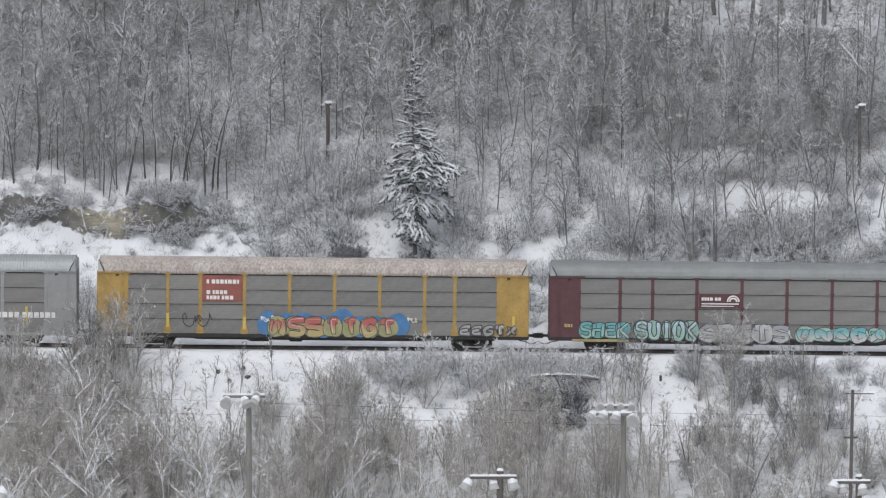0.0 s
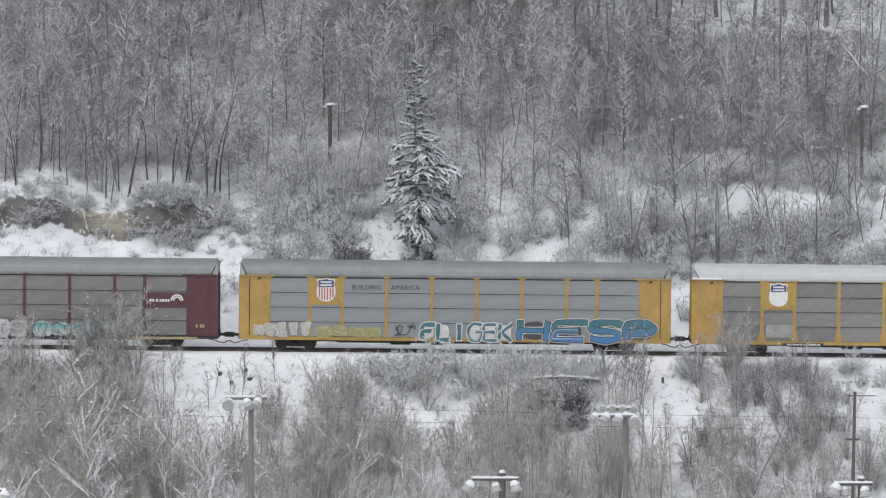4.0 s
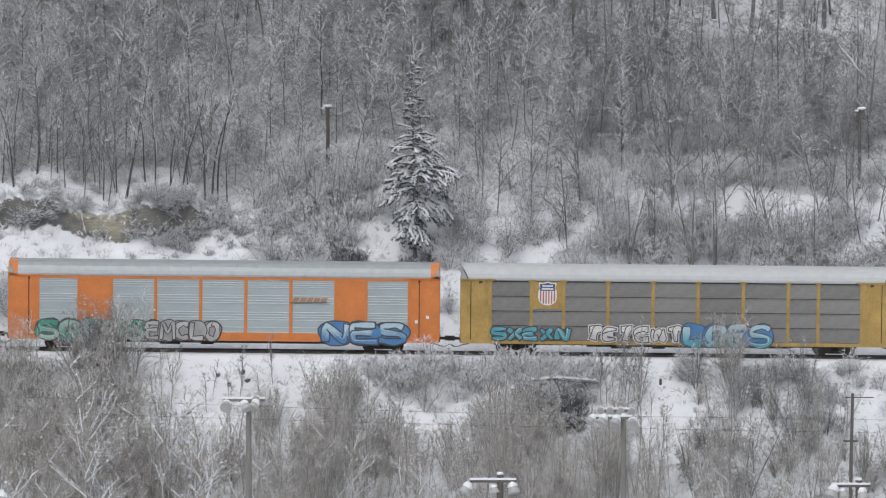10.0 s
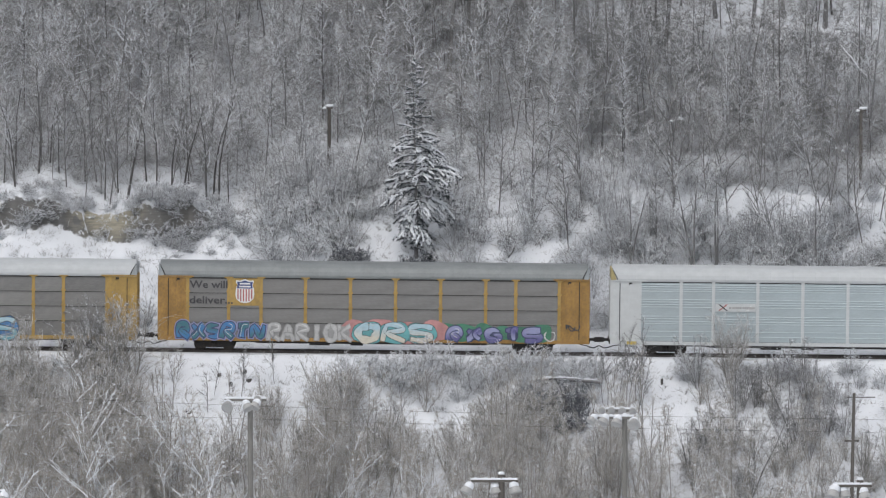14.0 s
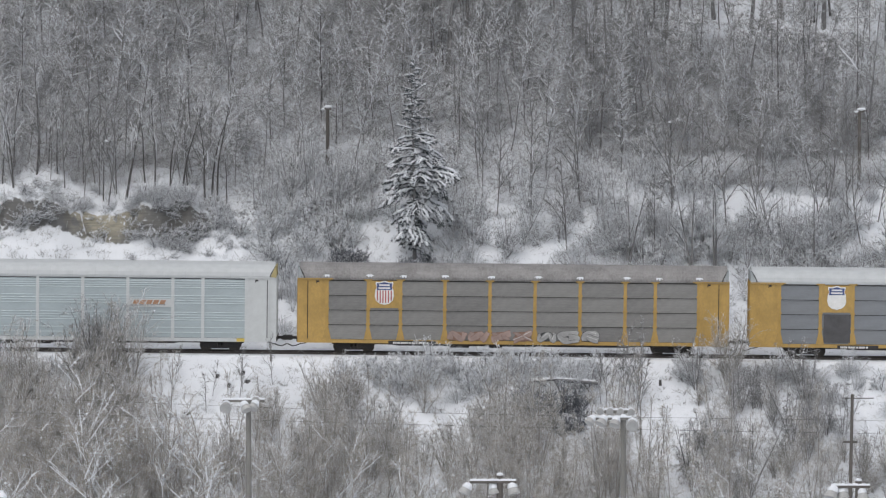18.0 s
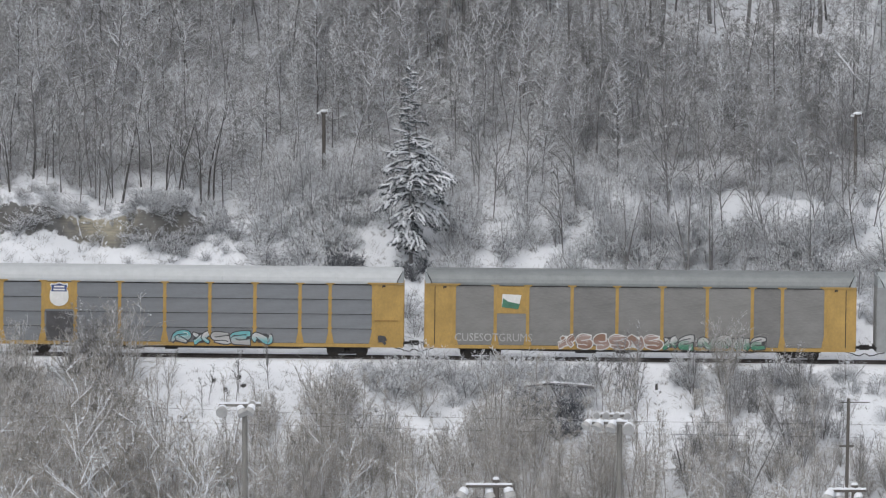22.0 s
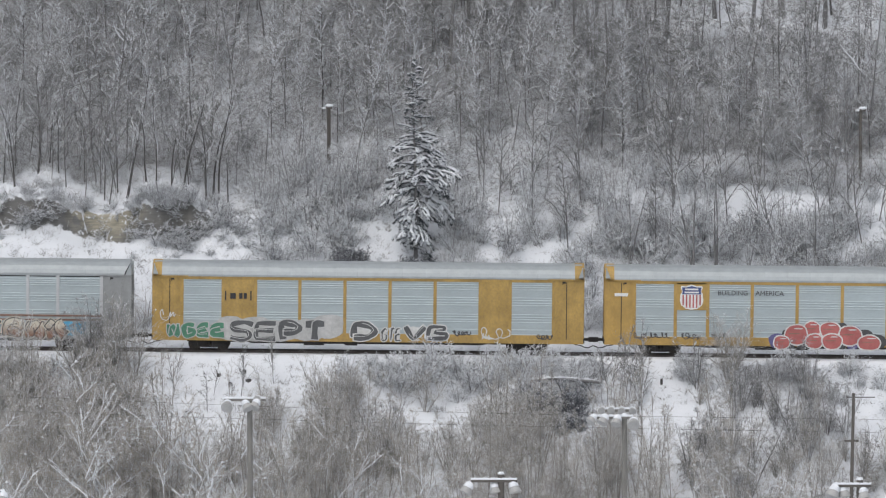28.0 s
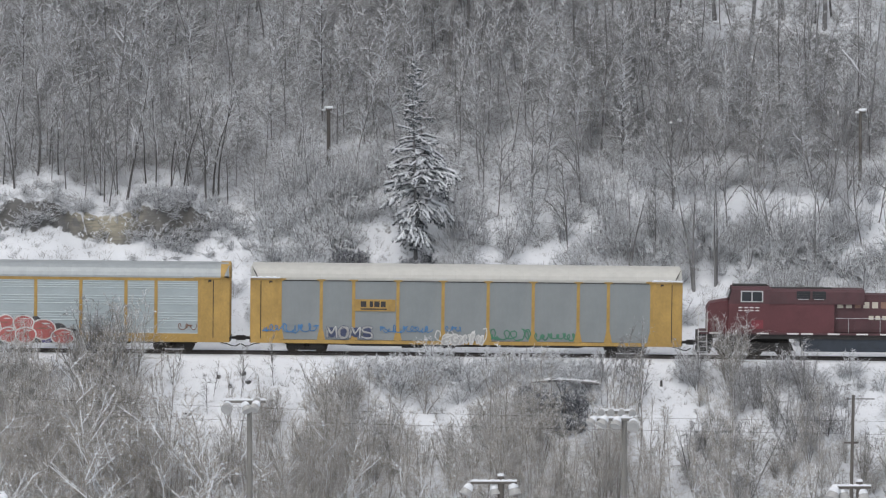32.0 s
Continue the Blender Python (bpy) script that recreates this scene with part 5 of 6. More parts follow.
# skeletons of letter-like swirls that spell nothing, in a unit square
SWIRLS = (((-0.4, -0.4), (0.35, -0.42), (0.42, -0.08), (-0.32, 0.06), (-0.36, 0.36), (0.45, 0.42)), ((-0.42, 0.42), (-0.3, -0.42), (0.05, 0.25), (0.32, -0.42), (0.42, 0.45)),
          ((0.42, 0.3), (0.0, 0.46), (-0.42, 0.1), (-0.2, -0.42), (0.3, -0.4), (0.36, -0.05), (0.0, -0.02)), ((-0.4, -0.46), (-0.34, 0.42), (0.3, 0.4), (0.34, 0.05), (-0.2, 0.0), (0.42, -0.46)),
          ((-0.42, 0.4), (0.42, 0.44), (0.05, 0.38), (0.02, -0.46)), ((0.4, 0.42), (-0.3, 0.38), (-0.38, 0.0), (0.2, 0.02), (-0.38, -0.06), (-0.3, -0.42), (0.44, -0.4)),
          ((-0.44, 0.42), (-0.1, 0.0), (-0.36, -0.44), (0.02, -0.02), (0.4, 0.44), (0.12, 0.0), (0.44, -0.44)), ((-0.38, -0.44), (-0.3, 0.4), (0.36, -0.4), (0.4, 0.45)))


def smooth(points, n=5, soft=1.0):
    """Points along a line through the given ones, soft or with corners."""
    p = [points[0]] + list(points) + [points[-1]]
    out = []
    for i in range(1, len(p) - 2):
        for j in range(n):
            t = j / n
            out.append(tuple((1 - soft) * (b + (c - b) * t) + soft * 0.5 * (2 * b + (c - a) * t + (2 * a - 5 * b + 4 * c - d) * t * t + (3 * b - a - 3 * c + d) * t ** 3) for a, b, c, d in zip(p[i - 1], p[i], p[i + 1], p[i + 2])))
    return out + [points[-1]]


def ribbon(pts, wide, y, grow=0.0, shift=(0.0, 0.0), spike=0.0, slope=0.0009):
    """A brushed stroke along a soft line, swelling and thinning, with cut or pointed ends."""
    rings, n = [], len(pts)
    for i, (x, z) in enumerate(pts):
        ax, az = pts[max(0, i - 1)]
        bx, bz = pts[min(n - 1, i + 1)]
        ln = math.hypot(bx - ax, bz - az) or 1.0
        ux, uz = (bx - ax) / ln, (bz - az) / ln
        end = min(i, n - 1 - i) / (n - 1) * 2
        w = wide * (1.12 + 0.2 * math.sin(i * 0.9)) * (1 - spike * max(0, 0.35 - end) / 0.35) + grow
        e = grow if i == n - 1 else -grow if i == 0 else 0.0
        cx, cz, d = x + ux * e + shift[0], z + uz * e + shift[1], y - slope * i
        rings.append([(cx - uz * w, d, cz + ux * w), (cx + uz * w, d, cz - ux * w), (cx + uz * w, d + 0.003, cz - ux * w), (cx - uz * w, d + 0.003, cz + ux * w)])
    return Build().loft(rings)


def piece(x0, x1, z0, z1, fills, edge="black", count=5, text="", cloud="", seed=1, rim="", fat=0.055, label="spray-painted graffiti in wild interlocking letters", line=0.085, high="", mass=""):
    """A graffiti piece: a cloud behind, then letters or swirls in layers of rim, outline, two-tone fill and shine."""
    def put(car):
        r = random.Random(seed)
        n = len(text) or count
        step_x, tall = (x1 - x0) / n, z1 - z0
        if cloud:
            for i in range(n + 1):
                cx = x0 + (x1 - x0) * i / n
                d = PLANE - 0.001 - 0.0008 * i
                part("graffiti_cloud", Build().slab(blob(r, cx, (z0 + z1) / 2 + r.uniform(0.0, 0.3) * tall, step_x * r.uniform(1.0, 1.5), tall * r.uniform(0.85, 1.1), 1, 18, (2.1, r.uniform(0, 6), 0.07)), d, d + 0.01), SPRAY[cloud], car)
        front = PLANE - 0.016
        for i in range(n):
            low, top = fills[i % len(fills)], (fills[(i + 1) % len(fills)] if not high else high)
            up = front - 0.03 * (i % 2)
            w, h = step_x * r.uniform(0.95, 1.2), tall * r.uniform(0.82, 0.98)
            lean, spike = r.uniform(-0.1, 0.2), r.choice((0.0, 0.6, 0.9))
            wide = min(step_x, tall) * (0.06 + fat) * r.uniform(0.9, 1.15)
            if text:
                wide *= 0.62 if text[i] in "ESBGRAKHM" else 0.85
                w, h, lean, spike = step_x * (0.62 if text[i] == "I" else 1.14), tall * r.uniform(0.92, 1.02), lean * 0.5, 0.0
            at = (x0 + step_x * (i + 0.5), 0.0, z0 + tall / 2)
            pts = smooth([((u + lean * v) * (w - 2 * wide) + r.uniform(-0.04, 0.04) * w, v * (h - 2 * wide)) for u, v in (STROKES[text[i]] if text else r.choice(SWIRLS))], 5, 0.45 if text and text[i] in "NMKVAHEFTL" else 0.7 if text and text[i] in "BRPD" else 1.0)
            back = Build().slab(blob(r, 0, 0, w * 0.6, h * 0.72, 1, 18, (2.6, r.uniform(0, 6), 0.05)), up + 0.002, up + 0.006)
            letter = part("graffiti_letter", back, SPRAY[mass or edge], car, label, at=at)
            if mass:
                lobes = (2.6, r.uniform(0, 6), 0.05)
                part("shadow", Build().slab(blob(r, 0, 0, w * 1.04 + line * 1.5, h * 1.0 + line * 1.5, 1, 20, lobes), up + 0.012, up + 0.014), SPRAY[edge], letter)
                part("body_fill", Build().slab(blob(r, 0, 0, w * 1.04, h * 1.0, 1, 20, lobes), up + 0.008, up + 0.010), SPRAY[mass], letter)
            if rim:
                part("rim", ribbon(pts, wide, up, line * 1.5, spike=spike, slope=0.0001), SPRAY[rim], letter)
            part("outline", ribbon(pts, wide, up - 0.006, line * 0.75, spike=spike), SPRAY[edge], letter)
            part("fill", ribbon(pts, wide, up - 0.0075, spike=spike), fade(low, top, -h / 2, h / 2), letter)
            k = len(pts) // 3
            part("highlight", ribbon(pts[k:], 0.013, up - 0.0085 - 0.0009 * k, shift=(-wide * 0.45, wide * 0.45)), SPRAY["white" if r.random() < 0.5 else fills[-1]], letter)
    return put


def bubbles(x0, x1, z0, z1, fill, edge, shadow, seed):
    """A heap of round white-edged bubbles over a dark cloud, highest in the middle."""
    def put(car):
        r = random.Random(seed)
        wide, tall = x1 - x0, z1 - z0
        for i in range(9):
            u = (i + 0.5) / 9
            h = tall * (0.45 + 0.55 * math.sin(math.pi * u))
            part("graffiti_cloud", Build().slab(blob(r, x0 + wide * u, z0 + h * 0.5, wide * 0.16, h, 1, 16, (2.3, i, 0.05)), PLANE - 0.001 - 0.0004 * i, PLANE + 0.004), SPRAY[shadow if i % 3 else "purple"], car)
        heap = ((0.36, 0.78, 0.13, 0.46), (0.52, 0.76, 0.15, 0.48), (0.22, 0.56, 0.17, 0.60), (0.70, 0.54, 0.17, 0.58), (0.38, 0.30, 0.13, 0.44), (0.54, 0.30, 0.15, 0.46), (0.09, 0.24, 0.12, 0.40), (0.87, 0.26, 0.17, 0.44))
        for i, (u, v, w, h) in enumerate(heap):
            cx, cz, w, h = x0 + wide * u, z0 + tall * v * 0.9, wide * w * 1.18, tall * h * 1.22
            d, lobes = PLANE - 0.008 - 0.009 * i, (2.2, r.uniform(0, 6), 0.03)
            back = part("graffiti_letter", Build().slab(blob(r, cx, cz, w + 0.12, h + 0.12, 1, 18, lobes), d, d + 0.01), SPRAY[edge], car, "red spray-painted bubble with a white edge")
            part("fill", Build().slab(blob(r, cx, cz, w - 0.05, h - 0.05, 1, 18, lobes), d - 0.003, d - 0.001), SPRAY[fill], back)
            part("inner_line", Build().slab(blob(r, cx - w * 0.08, cz + h * 0.05, w * 0.6, h * 0.06, 1, 12, (2.2, i, 0.1)), d - 0.005, d - 0.004), SPRAY["rust"], back)
            part("highlight", Build().slab(blob(r, cx + w * 0.1, cz + h * 0.3, w * 0.4, h * 0.07, 1, 12, (2.2, 0, 0.02)), d - 0.007, d - 0.006), SPRAY["white"], back)
    return put


def scrawl(x0, x1, z0, z1, paint, seed=1, thick=0.03, label="thin scrawled tag"):
    """A quick tag: one looping line."""
    def put(car):
        r, b = random.Random(seed), Build()
        tall, pts, u, turn = z1 - z0, [], 0.0, 0.0
        reach, high = tall * 0.3, tall * 0.4
        while u < x1 - x0:
            pts.append((x0 + u + reach * math.cos(turn), (z0 + z1) / 2 + high * math.sin(turn)))
            turn += r.uniform(0.5, 1.1) * (1 if r.random() < 0.85 else -1.6)
            u += tall * r.uniform(0.03, 0.11)
            if r.random() < 0.2:
                reach, high = tall * r.uniform(0.12, 0.4), tall * r.uniform(0.22, 0.5)
        for i, ((ax, az), (bx, bz)) in enumerate(zip(pts, pts[1:])):
            dx, dz = bx - ax, bz - az
            ln = math.hypot(dx, dz) or 1
            ox, oz = -dz / ln * thick, dx / ln * thick
            ex, ez = dx / ln * thick * 0.5, dz / ln * thick * 0.5
            b.slab([(ax + ox - ex, az + oz - ez), (ax - ox - ex, az - oz - ez), (bx - ox + ex, bz - oz + ez), (bx + ox + ex, bz + oz + ez)], PLANE - 0.004 - 0.0003 * (i % 9), PLANE + 0.002)
        part("graffiti_tag", b, SPRAY[paint], car, label)
    return put


def badge_plate(material):
    """The painted half panel between two posts that carries a railway's shield."""
    def put(car):
        part("badge_panel", Build().box(BAYS[1] + 0.08, BAYS[2] - 0.08, SIDE - 0.04, SIDE + 0.0, 3.02, 4.74), material, car)
    return put


def slash_logo(x, z, wide, paint):
    """A slanting word mark, as plain leaning bars with a dark stroke beneath."""
    def put(car):
        b, n = Build(), 5
        for i in range(n):
            a = x + wide * i / n
            b.slab([(a, z), (a + wide / n * 0.8, z), (a + wide / n * 0.8 + 0.12, z + 0.26), (a + 0.12, z + 0.26)], PLANE - 0.006, PLANE + 0.002)
        mark = part("logo", b, SPRAY[paint], car, "leaning railway mark in plain bars")
        part("stroke", Build().slab([(x - 0.2, z - 0.1), (x + wide, z - 0.05), (x + wide, z - 0.02), (x - 0.1, z - 0.05)], PLANE - 0.006, PLANE + 0.002), LETTER_BLACK, mark)
    return put


def crossed_mark(x, z, wide):
    """Two crossed strokes, one red and one dark."""
    def put(car):
        stroke = lambda a, c: Build().slab([(x, z + a), (x + 0.12, z + a), (x + wide, z + c), (x + wide - 0.12, z + c)], PLANE - 0.010 - 0.004 * (a > c), PLANE - 0.006 - 0.004 * (a > c))
        mark = part("logo", stroke(0.0, 0.4), SPRAY["red"], car, "crossed red and dark railway mark")
        part("stroke", stroke(0.4, 0.0), LETTER_BLACK, mark)
    return put


def arcs_logo(x, z, flip=False):
    """A white wheel-like mark beside a bar, over stripes."""
    def put(car):
        b = Build()
        for rad in (0.36, 0.22):
            for j in range(8):
                a, c = math.pi * j / 8, math.pi * (j + 1) / 8
                b.slab([(x + (rad - 0.05) * math.cos(a), z + (rad - 0.05) * math.sin(a)), (x + (rad + 0.05) * math.cos(a), z + (rad + 0.05) * math.sin(a)),
                        (x + (rad + 0.05) * math.cos(c), z + (rad + 0.05) * math.sin(c)), (x + (rad - 0.05) * math.cos(c), z + (rad - 0.05) * math.sin(c))], PLANE - 0.014, PLANE - 0.004)
        part("logo", b, LETTER_WHITE, car, "white arched railway mark")
    return put


SPECS = [
    ("weathered grey covered car carrier with a ribbed roof", dict(body=GREY_BODY, panel=PANEL_MID, roof=ROOF_PALE, ribs=True, rail=ROOF_PALE, post=GREY_BODY, marks=[
        bars(20.5, 26, 1.9, 0.35, LETTER_WHITE, 3), plate("reflector", 24.1, 24.25, 1.6, 2.6, SPRAY["yellow"])])),
    ("yellow car carrier with rusty white roof, red sign and graffiti", dict(body=YELLOW_DULL, panel=PANEL_DARK, roof=ROOF_RUST, cap=ROOF_CREAM, sill=BLACK, marks=[
        plate("sign", 6.68, 9.22, 3.05, 4.70, SIGN_RED, "faded red sign panel with white bars"),
        bars(6.95, 9.0, 4.18, 0.26, LETTER_WHITE, 1), bars(6.95, 8.35, 3.52, 0.24, LETTER_WHITE, 2), bars(6.95, 8.65, 3.18, 0.24, LETTER_WHITE, 3),
        piece(10.9, 19.0, 0.8, 2.2, ["gold"], "black", 7, cloud="blue", seed=11, mass="olive", high="red", line=0.055, fat=0.07),
        scrawl(10.3, 11.2, 1.8, 2.2, "white", 5), scrawl(19.3, 20.3, 1.8, 2.2, "white", 6),
        piece(23.0, 26.6, 1.0, 1.75, ["grey"], "black", 5, seed=12), scrawl(5.4, 7.1, 1.4, 2.4, "black", 9),
        plate("reflector", 4.42, 4.6, 1.4, 2.3, SPRAY["yellow"]), plate("reflector", 9.27, 9.45, 1.3, 2.1, SPRAY["yellow"]), plate("reflector", 26.3, 26.45, 1.3, 2.3, SPRAY["yellow"])])),
    ("maroon car carrier with grey panels, grey roof and pale graffiti", dict(body=MAROON, straight=True, panel=PANEL_MID, roof=ROOF_GREY, sill=BLACK, marks=[
        plate("sign", 9.5, 12.1, 2.95, 3.85, MAROON), bars(9.65, 10.9, 3.42, 0.2, LETTER_WHITE, 4, deep=0.014), plate("stripe", 9.65, 12.0, 3.18, 3.26, LETTER_WHITE, deep=0.012), plate("stripe", 9.65, 11.7, 3.04, 3.10, LETTER_WHITE, deep=0.012), arcs_logo(11.65, 3.36),
        plate("sign", 22.75, 25.3, 2.75, 3.7, MAROON), bars(22.95, 24.3, 3.12, 0.16, LETTER_WHITE, 5, deep=0.014), arcs_logo(24.7, 3.2),
        piece(2.0, 5.1, 0.95, 2.0, ["mint"], "black", text="SHEK", seed=21, high="teal", mass="teal", fat=0.075, line=0.06), piece(5.5, 9.4, 0.85, 2.15, ["mint"], "black", text="SUIOK", mass="mint", seed=22, high="ice", fat=0.075),
        piece(9.6, 15.2, 0.75, 1.95, ["silver", "grey"], "navy", text="SRETS", seed=23, fat=0.085, line=0.05, mass="silver"), piece(15.7, 21.3, 0.8, 1.85, ["silver"], "black", 5, seed=24, high="teal", fat=0.1, mass="mint", line=0.05),
        plate("sill_patch", 1.5, 5.0, 0.74, 0.9, SPRAY["gold"]), plate("sill_patch", 21.6, 26.0, 0.74, 0.9, SPRAY["gold"]), bars(1.0, 1.5, 1.65, 0.2, SPRAY["gold"], 7), bars(25.9, 26.5, 1.5, 0.2, SPRAY["gold"], 8)])),
    ("yellow car carrier with silver panels, shield badge and blue graffiti", dict(body=YELLOW, straight=True, panel=PANEL_SILVER, roof=ROOF_GREY, seams=(0.55,), marks=[
        badge_plate(YELLOW), shield(5.52, 3.28, 1.12, 1.42), words("BUILDING", 7.15, 4.02, 1.85, 0.3, STENCIL, 0.0), words("AMERICA", 9.6, 4.02, 1.85, 0.3, STENCIL, 0.0),
        piece(0.9, 4.6, 0.95, 1.9, ["silver"], "cream", 5, seed=31, high="silver", fat=0.1), piece(4.8, 9.0, 0.9, 1.75, ["olive"], "gold", 4, seed=32, high="olive", fat=0.1), scrawl(9.7, 11.2, 1.0, 1.9, "black", 33, 0.03),
        piece(11.5, 17.4, 0.7, 2.05, ["petrol"], "white", text="FLIGEK", seed=34, fat=0.065), piece(17.5, 26.6, 0.75, 2.3, ["blue"], "black", text="HESP", seed=35, rim="white", high="petrol", fat=0.08, line=0.07)])),
    ("yellow car carrier with dark panels and a white shield badge", dict(body=YELLOW, panel=PANEL_DARK, roof=ROOF_WHITE, snowcap=True, seams=(), marks=[
        badge_plate(YELLOW), shield(5.52, 3.25, 1.12, 1.42, False), plate("repaint", 4.75, 6.45, 1.25, 2.05, SPRAY["grey"]), piece(12.4, 14.4, 1.15, 1.9, ["silver"], "white", 2, seed=41, fat=0.1),
        plate("door_frame", 25.5, 26.95, 2.45, 2.5, YELLOW_BROWN), plate("nameplate", 18.3, 20.0, 0.74, 1.0, BLACK), bars(18.5, 19.8, 0.80, 0.16, LETTER_WHITE, 3, deep=0.012), plate("nameplate", 5.8, 8.4, 0.70, 0.9, BLACK), bars(6.1, 8.2, 0.76, 0.1, LETTER_WHITE, 4, deep=0.012)])),
    ("bright orange car carrier with slatted silver panels and graffiti", dict(body=ORANGE, panel=PANEL_LIGHT, roof=ROOF_PALE, slatted=True, solid=(1, 7), corner=ORANGE, seams=(1.2,), marks=[
        slash_logo(18.0, 3.3, 2.2, "orange"), piece(1.9, 8.7, 0.7, 2.1, ["mint", "green"], "black", text="SOMES", seed=51, fat=0.08, mass="green"), scrawl(1.1, 2.2, 1.0, 2.1, "white", 3, 0.025),
        piece(8.7, 13.4, 0.75, 2.05, ["grey", "silver"], "black", text="EMCLO", seed=52, mass="grey", fat=0.07), piece(19.9, 25.2, 0.6, 2.1, ["blue"], "black", text="NES", seed=53, mass="blue", high="ice", fat=0.08, line=0.11),
        plate("data_panel", 26.45, 26.65, 2.3, 2.5, LETTER_WHITE), plate("data_panel", 25.75, 25.95, 2.0, 2.2, LETTER_WHITE)])),
    ("dull yellow car carrier with shield badge and cyan graffiti", dict(body=YELLOW_DULL, straight=True, panel=PANEL_DARK, roof=ROOF_WHITE, seams=(0.55,), marks=[
        badge_plate(YELLOW_DULL), shield(5.52, 3.28, 1.12, 1.42), piece(1.95, 7.0, 0.9, 1.95, ["turquoise"], "black", 5, seed=61, high="turquoise"), piece(8.0, 14.1, 0.85, 2.05, ["silver"], "black", 6, seed=62, rim="white", high="white", fat=0.08),
        piece(14.1, 19.7, 0.65, 2.2, ["turquoise"], "black", text="LOES", seed=63, mass="blue", high="ice", fat=0.085, line=0.06), bars(5.9, 8.1, 0.62, 0.12, LETTER_WHITE, 5)])),
    ("rusty yellow car carrier with slogan lettering and colourful graffiti", dict(body=YELLOW_BROWN, straight=True, panel=PANEL_MID, roof=ROOF_GREY, post=YELLOW_DULL, seams=(0.55,), marks=[
        badge_plate(YELLOW_DULL), shield(5.52, 3.22, 1.12, 1.42), words("We will", 2.02, 4.1, 2.4, 0.48, STENCIL), words("deliver...", 2.02, 3.12, 2.75, 0.48, STENCIL),
        piece(1.2, 6.8, 0.75, 2.05, ["blue", "petrol"], "navy", 6, seed=71, rim="lilac", fat=0.08), piece(6.95, 12.3, 0.75, 1.95, ["silver"], "grey", text="RARIOK", seed=72, fat=0.08),
        piece(12.5, 17.5, 0.7, 2.05, ["cream"], "black", text="ORS", cloud="pink", mass="teal", seed=73, high="ice", fat=0.10, line=0.035), piece(18.2, 24.3, 0.8, 1.85, ["purple", "lilac"], "navy", 5, cloud="forest", seed=74, fat=0.09),
        scrawl(24.4, 25.1, 0.9, 1.6, "white", 4), scrawl(25.7, 26.6, 1.6, 2.1, "black", 5)])),
    ("white and silver car carrier with pale slatted panels", dict(body=WHITE, panel=PANEL_LIGHT, roof=ROOF_WHITE, slatted=True, post=WHITE, cap=SPRAY["gold"], seams=(0.5,), marks=[
        plate("sign", 6.68, 9.22, 2.95, 3.45, WHITE), bars(7.55, 9.15, 3.12, 0.13, SPRAY["grey"], 6, deep=0.01), crossed_mark(6.85, 3.0, 0.62), plate("sign", 18.0, 20.65, 2.95, 3.45, WHITE), slash_logo(18.2, 3.12, 2.1, "orange"),
        bars(7.0, 8.6, 0.8, 0.14, STENCIL, 7), plate("sill_patch", 1.1, 1.7, 0.8, 1.0, SPRAY["yellow"]), plate("sill_patch", 24.8, 25.3, 0.8, 1.0, SPRAY["yellow"])])),
    ("grimy yellow car carrier with dark panels, ribbed roof and shield badge", dict(body=YELLOW, panel=PANEL_DARK, roof=ROOF_RIBBED, ribs=True, lodged=True, seams=(0.55,), marks=[
        badge_plate(YELLOW), shield(5.52, 3.28, 1.12, 1.42), piece(9.4, 15.0, 0.85, 1.75, ["salmon"], "rust", 4, seed=91, fat=0.1, line=0.03), piece(15.1, 19.3, 0.85, 1.75, ["grey"], "black", 3, seed=92, fat=0.1, line=0.03), plate("nameplate", 5.8, 8.8, 0.70, 0.95, BLACK), bars(6.1, 8.4, 0.76, 0.12, LETTER_WHITE, 4, deep=0.012)])),
    ("yellow car carrier with blue-grey panels and a white shield badge", dict(body=YELLOW, panel=PANEL_BLUE, roof=ROOF_WHITE, seams=(), marks=[
        badge_plate(YELLOW), shield(5.52, 3.25, 1.12, 1.42, False), plate("repaint", 4.72, 6.4, 1.1, 2.9, STENCIL), piece(12.6, 19.0, 0.8, 1.8, ["grey", "teal", "silver"], "black", 5, seed=101, fat=0.07), scrawl(25.6, 26.2, 1.0, 1.6, "black", 5, 0.09),
        plate("door_frame", 25.5, 26.95, 2.45, 2.5, YELLOW_BROWN), plate("nameplate", 5.6, 8.2, 0.70, 0.95, BLACK), bars(5.8, 7.6, 0.76, 0.12, LETTER_WHITE, 4, deep=0.012)])),
    ("yellow car carrier with plain grey panels and a white-green badge", dict(body=YELLOW, panel=PANEL_DARK, plain=True, roof=ROOF_GREY, seams=(0.55,), marks=[
        badge_plate(YELLOW), lambda car: part("badge", Build().slab([(4.9, 3.42), (5.95, 3.3), (6.15, 4.2), (4.95, 4.25)], PLANE - 0.006, PLANE + 0.004), LETTER_WHITE, car, "white flag-shaped badge with green"),
        lambda car: part("badge_field", Build().slab([(4.9, 3.42), (5.95, 3.3), (6.05, 3.62), (5.3, 3.78), (5.0, 4.0)], PLANE - 0.012, PLANE - 0.008), SPRAY["forest"], car),
        words("CUSESOTGRUMS", 1.95, 1.25, 4.9, 0.5, SPRAY["silver"], 0.0, "thin white scrawled tag"), piece(8.5, 15.0, 0.75, 1.85, ["salmon", "rust"], "white", 6, seed=111, fat=0.09), piece(15.0, 21.8, 0.75, 1.8, ["forest"], "black", 6, seed=112, high="silver", fat=0.09)])),
    ("silver-grey car carrier with deep red sign and big blue graffiti", dict(body=GREY_BODY, panel=PANEL_LIGHT, roof=ROOF_PALE, slatted=True, post=SILVER, seams=(0.5,), marks=[
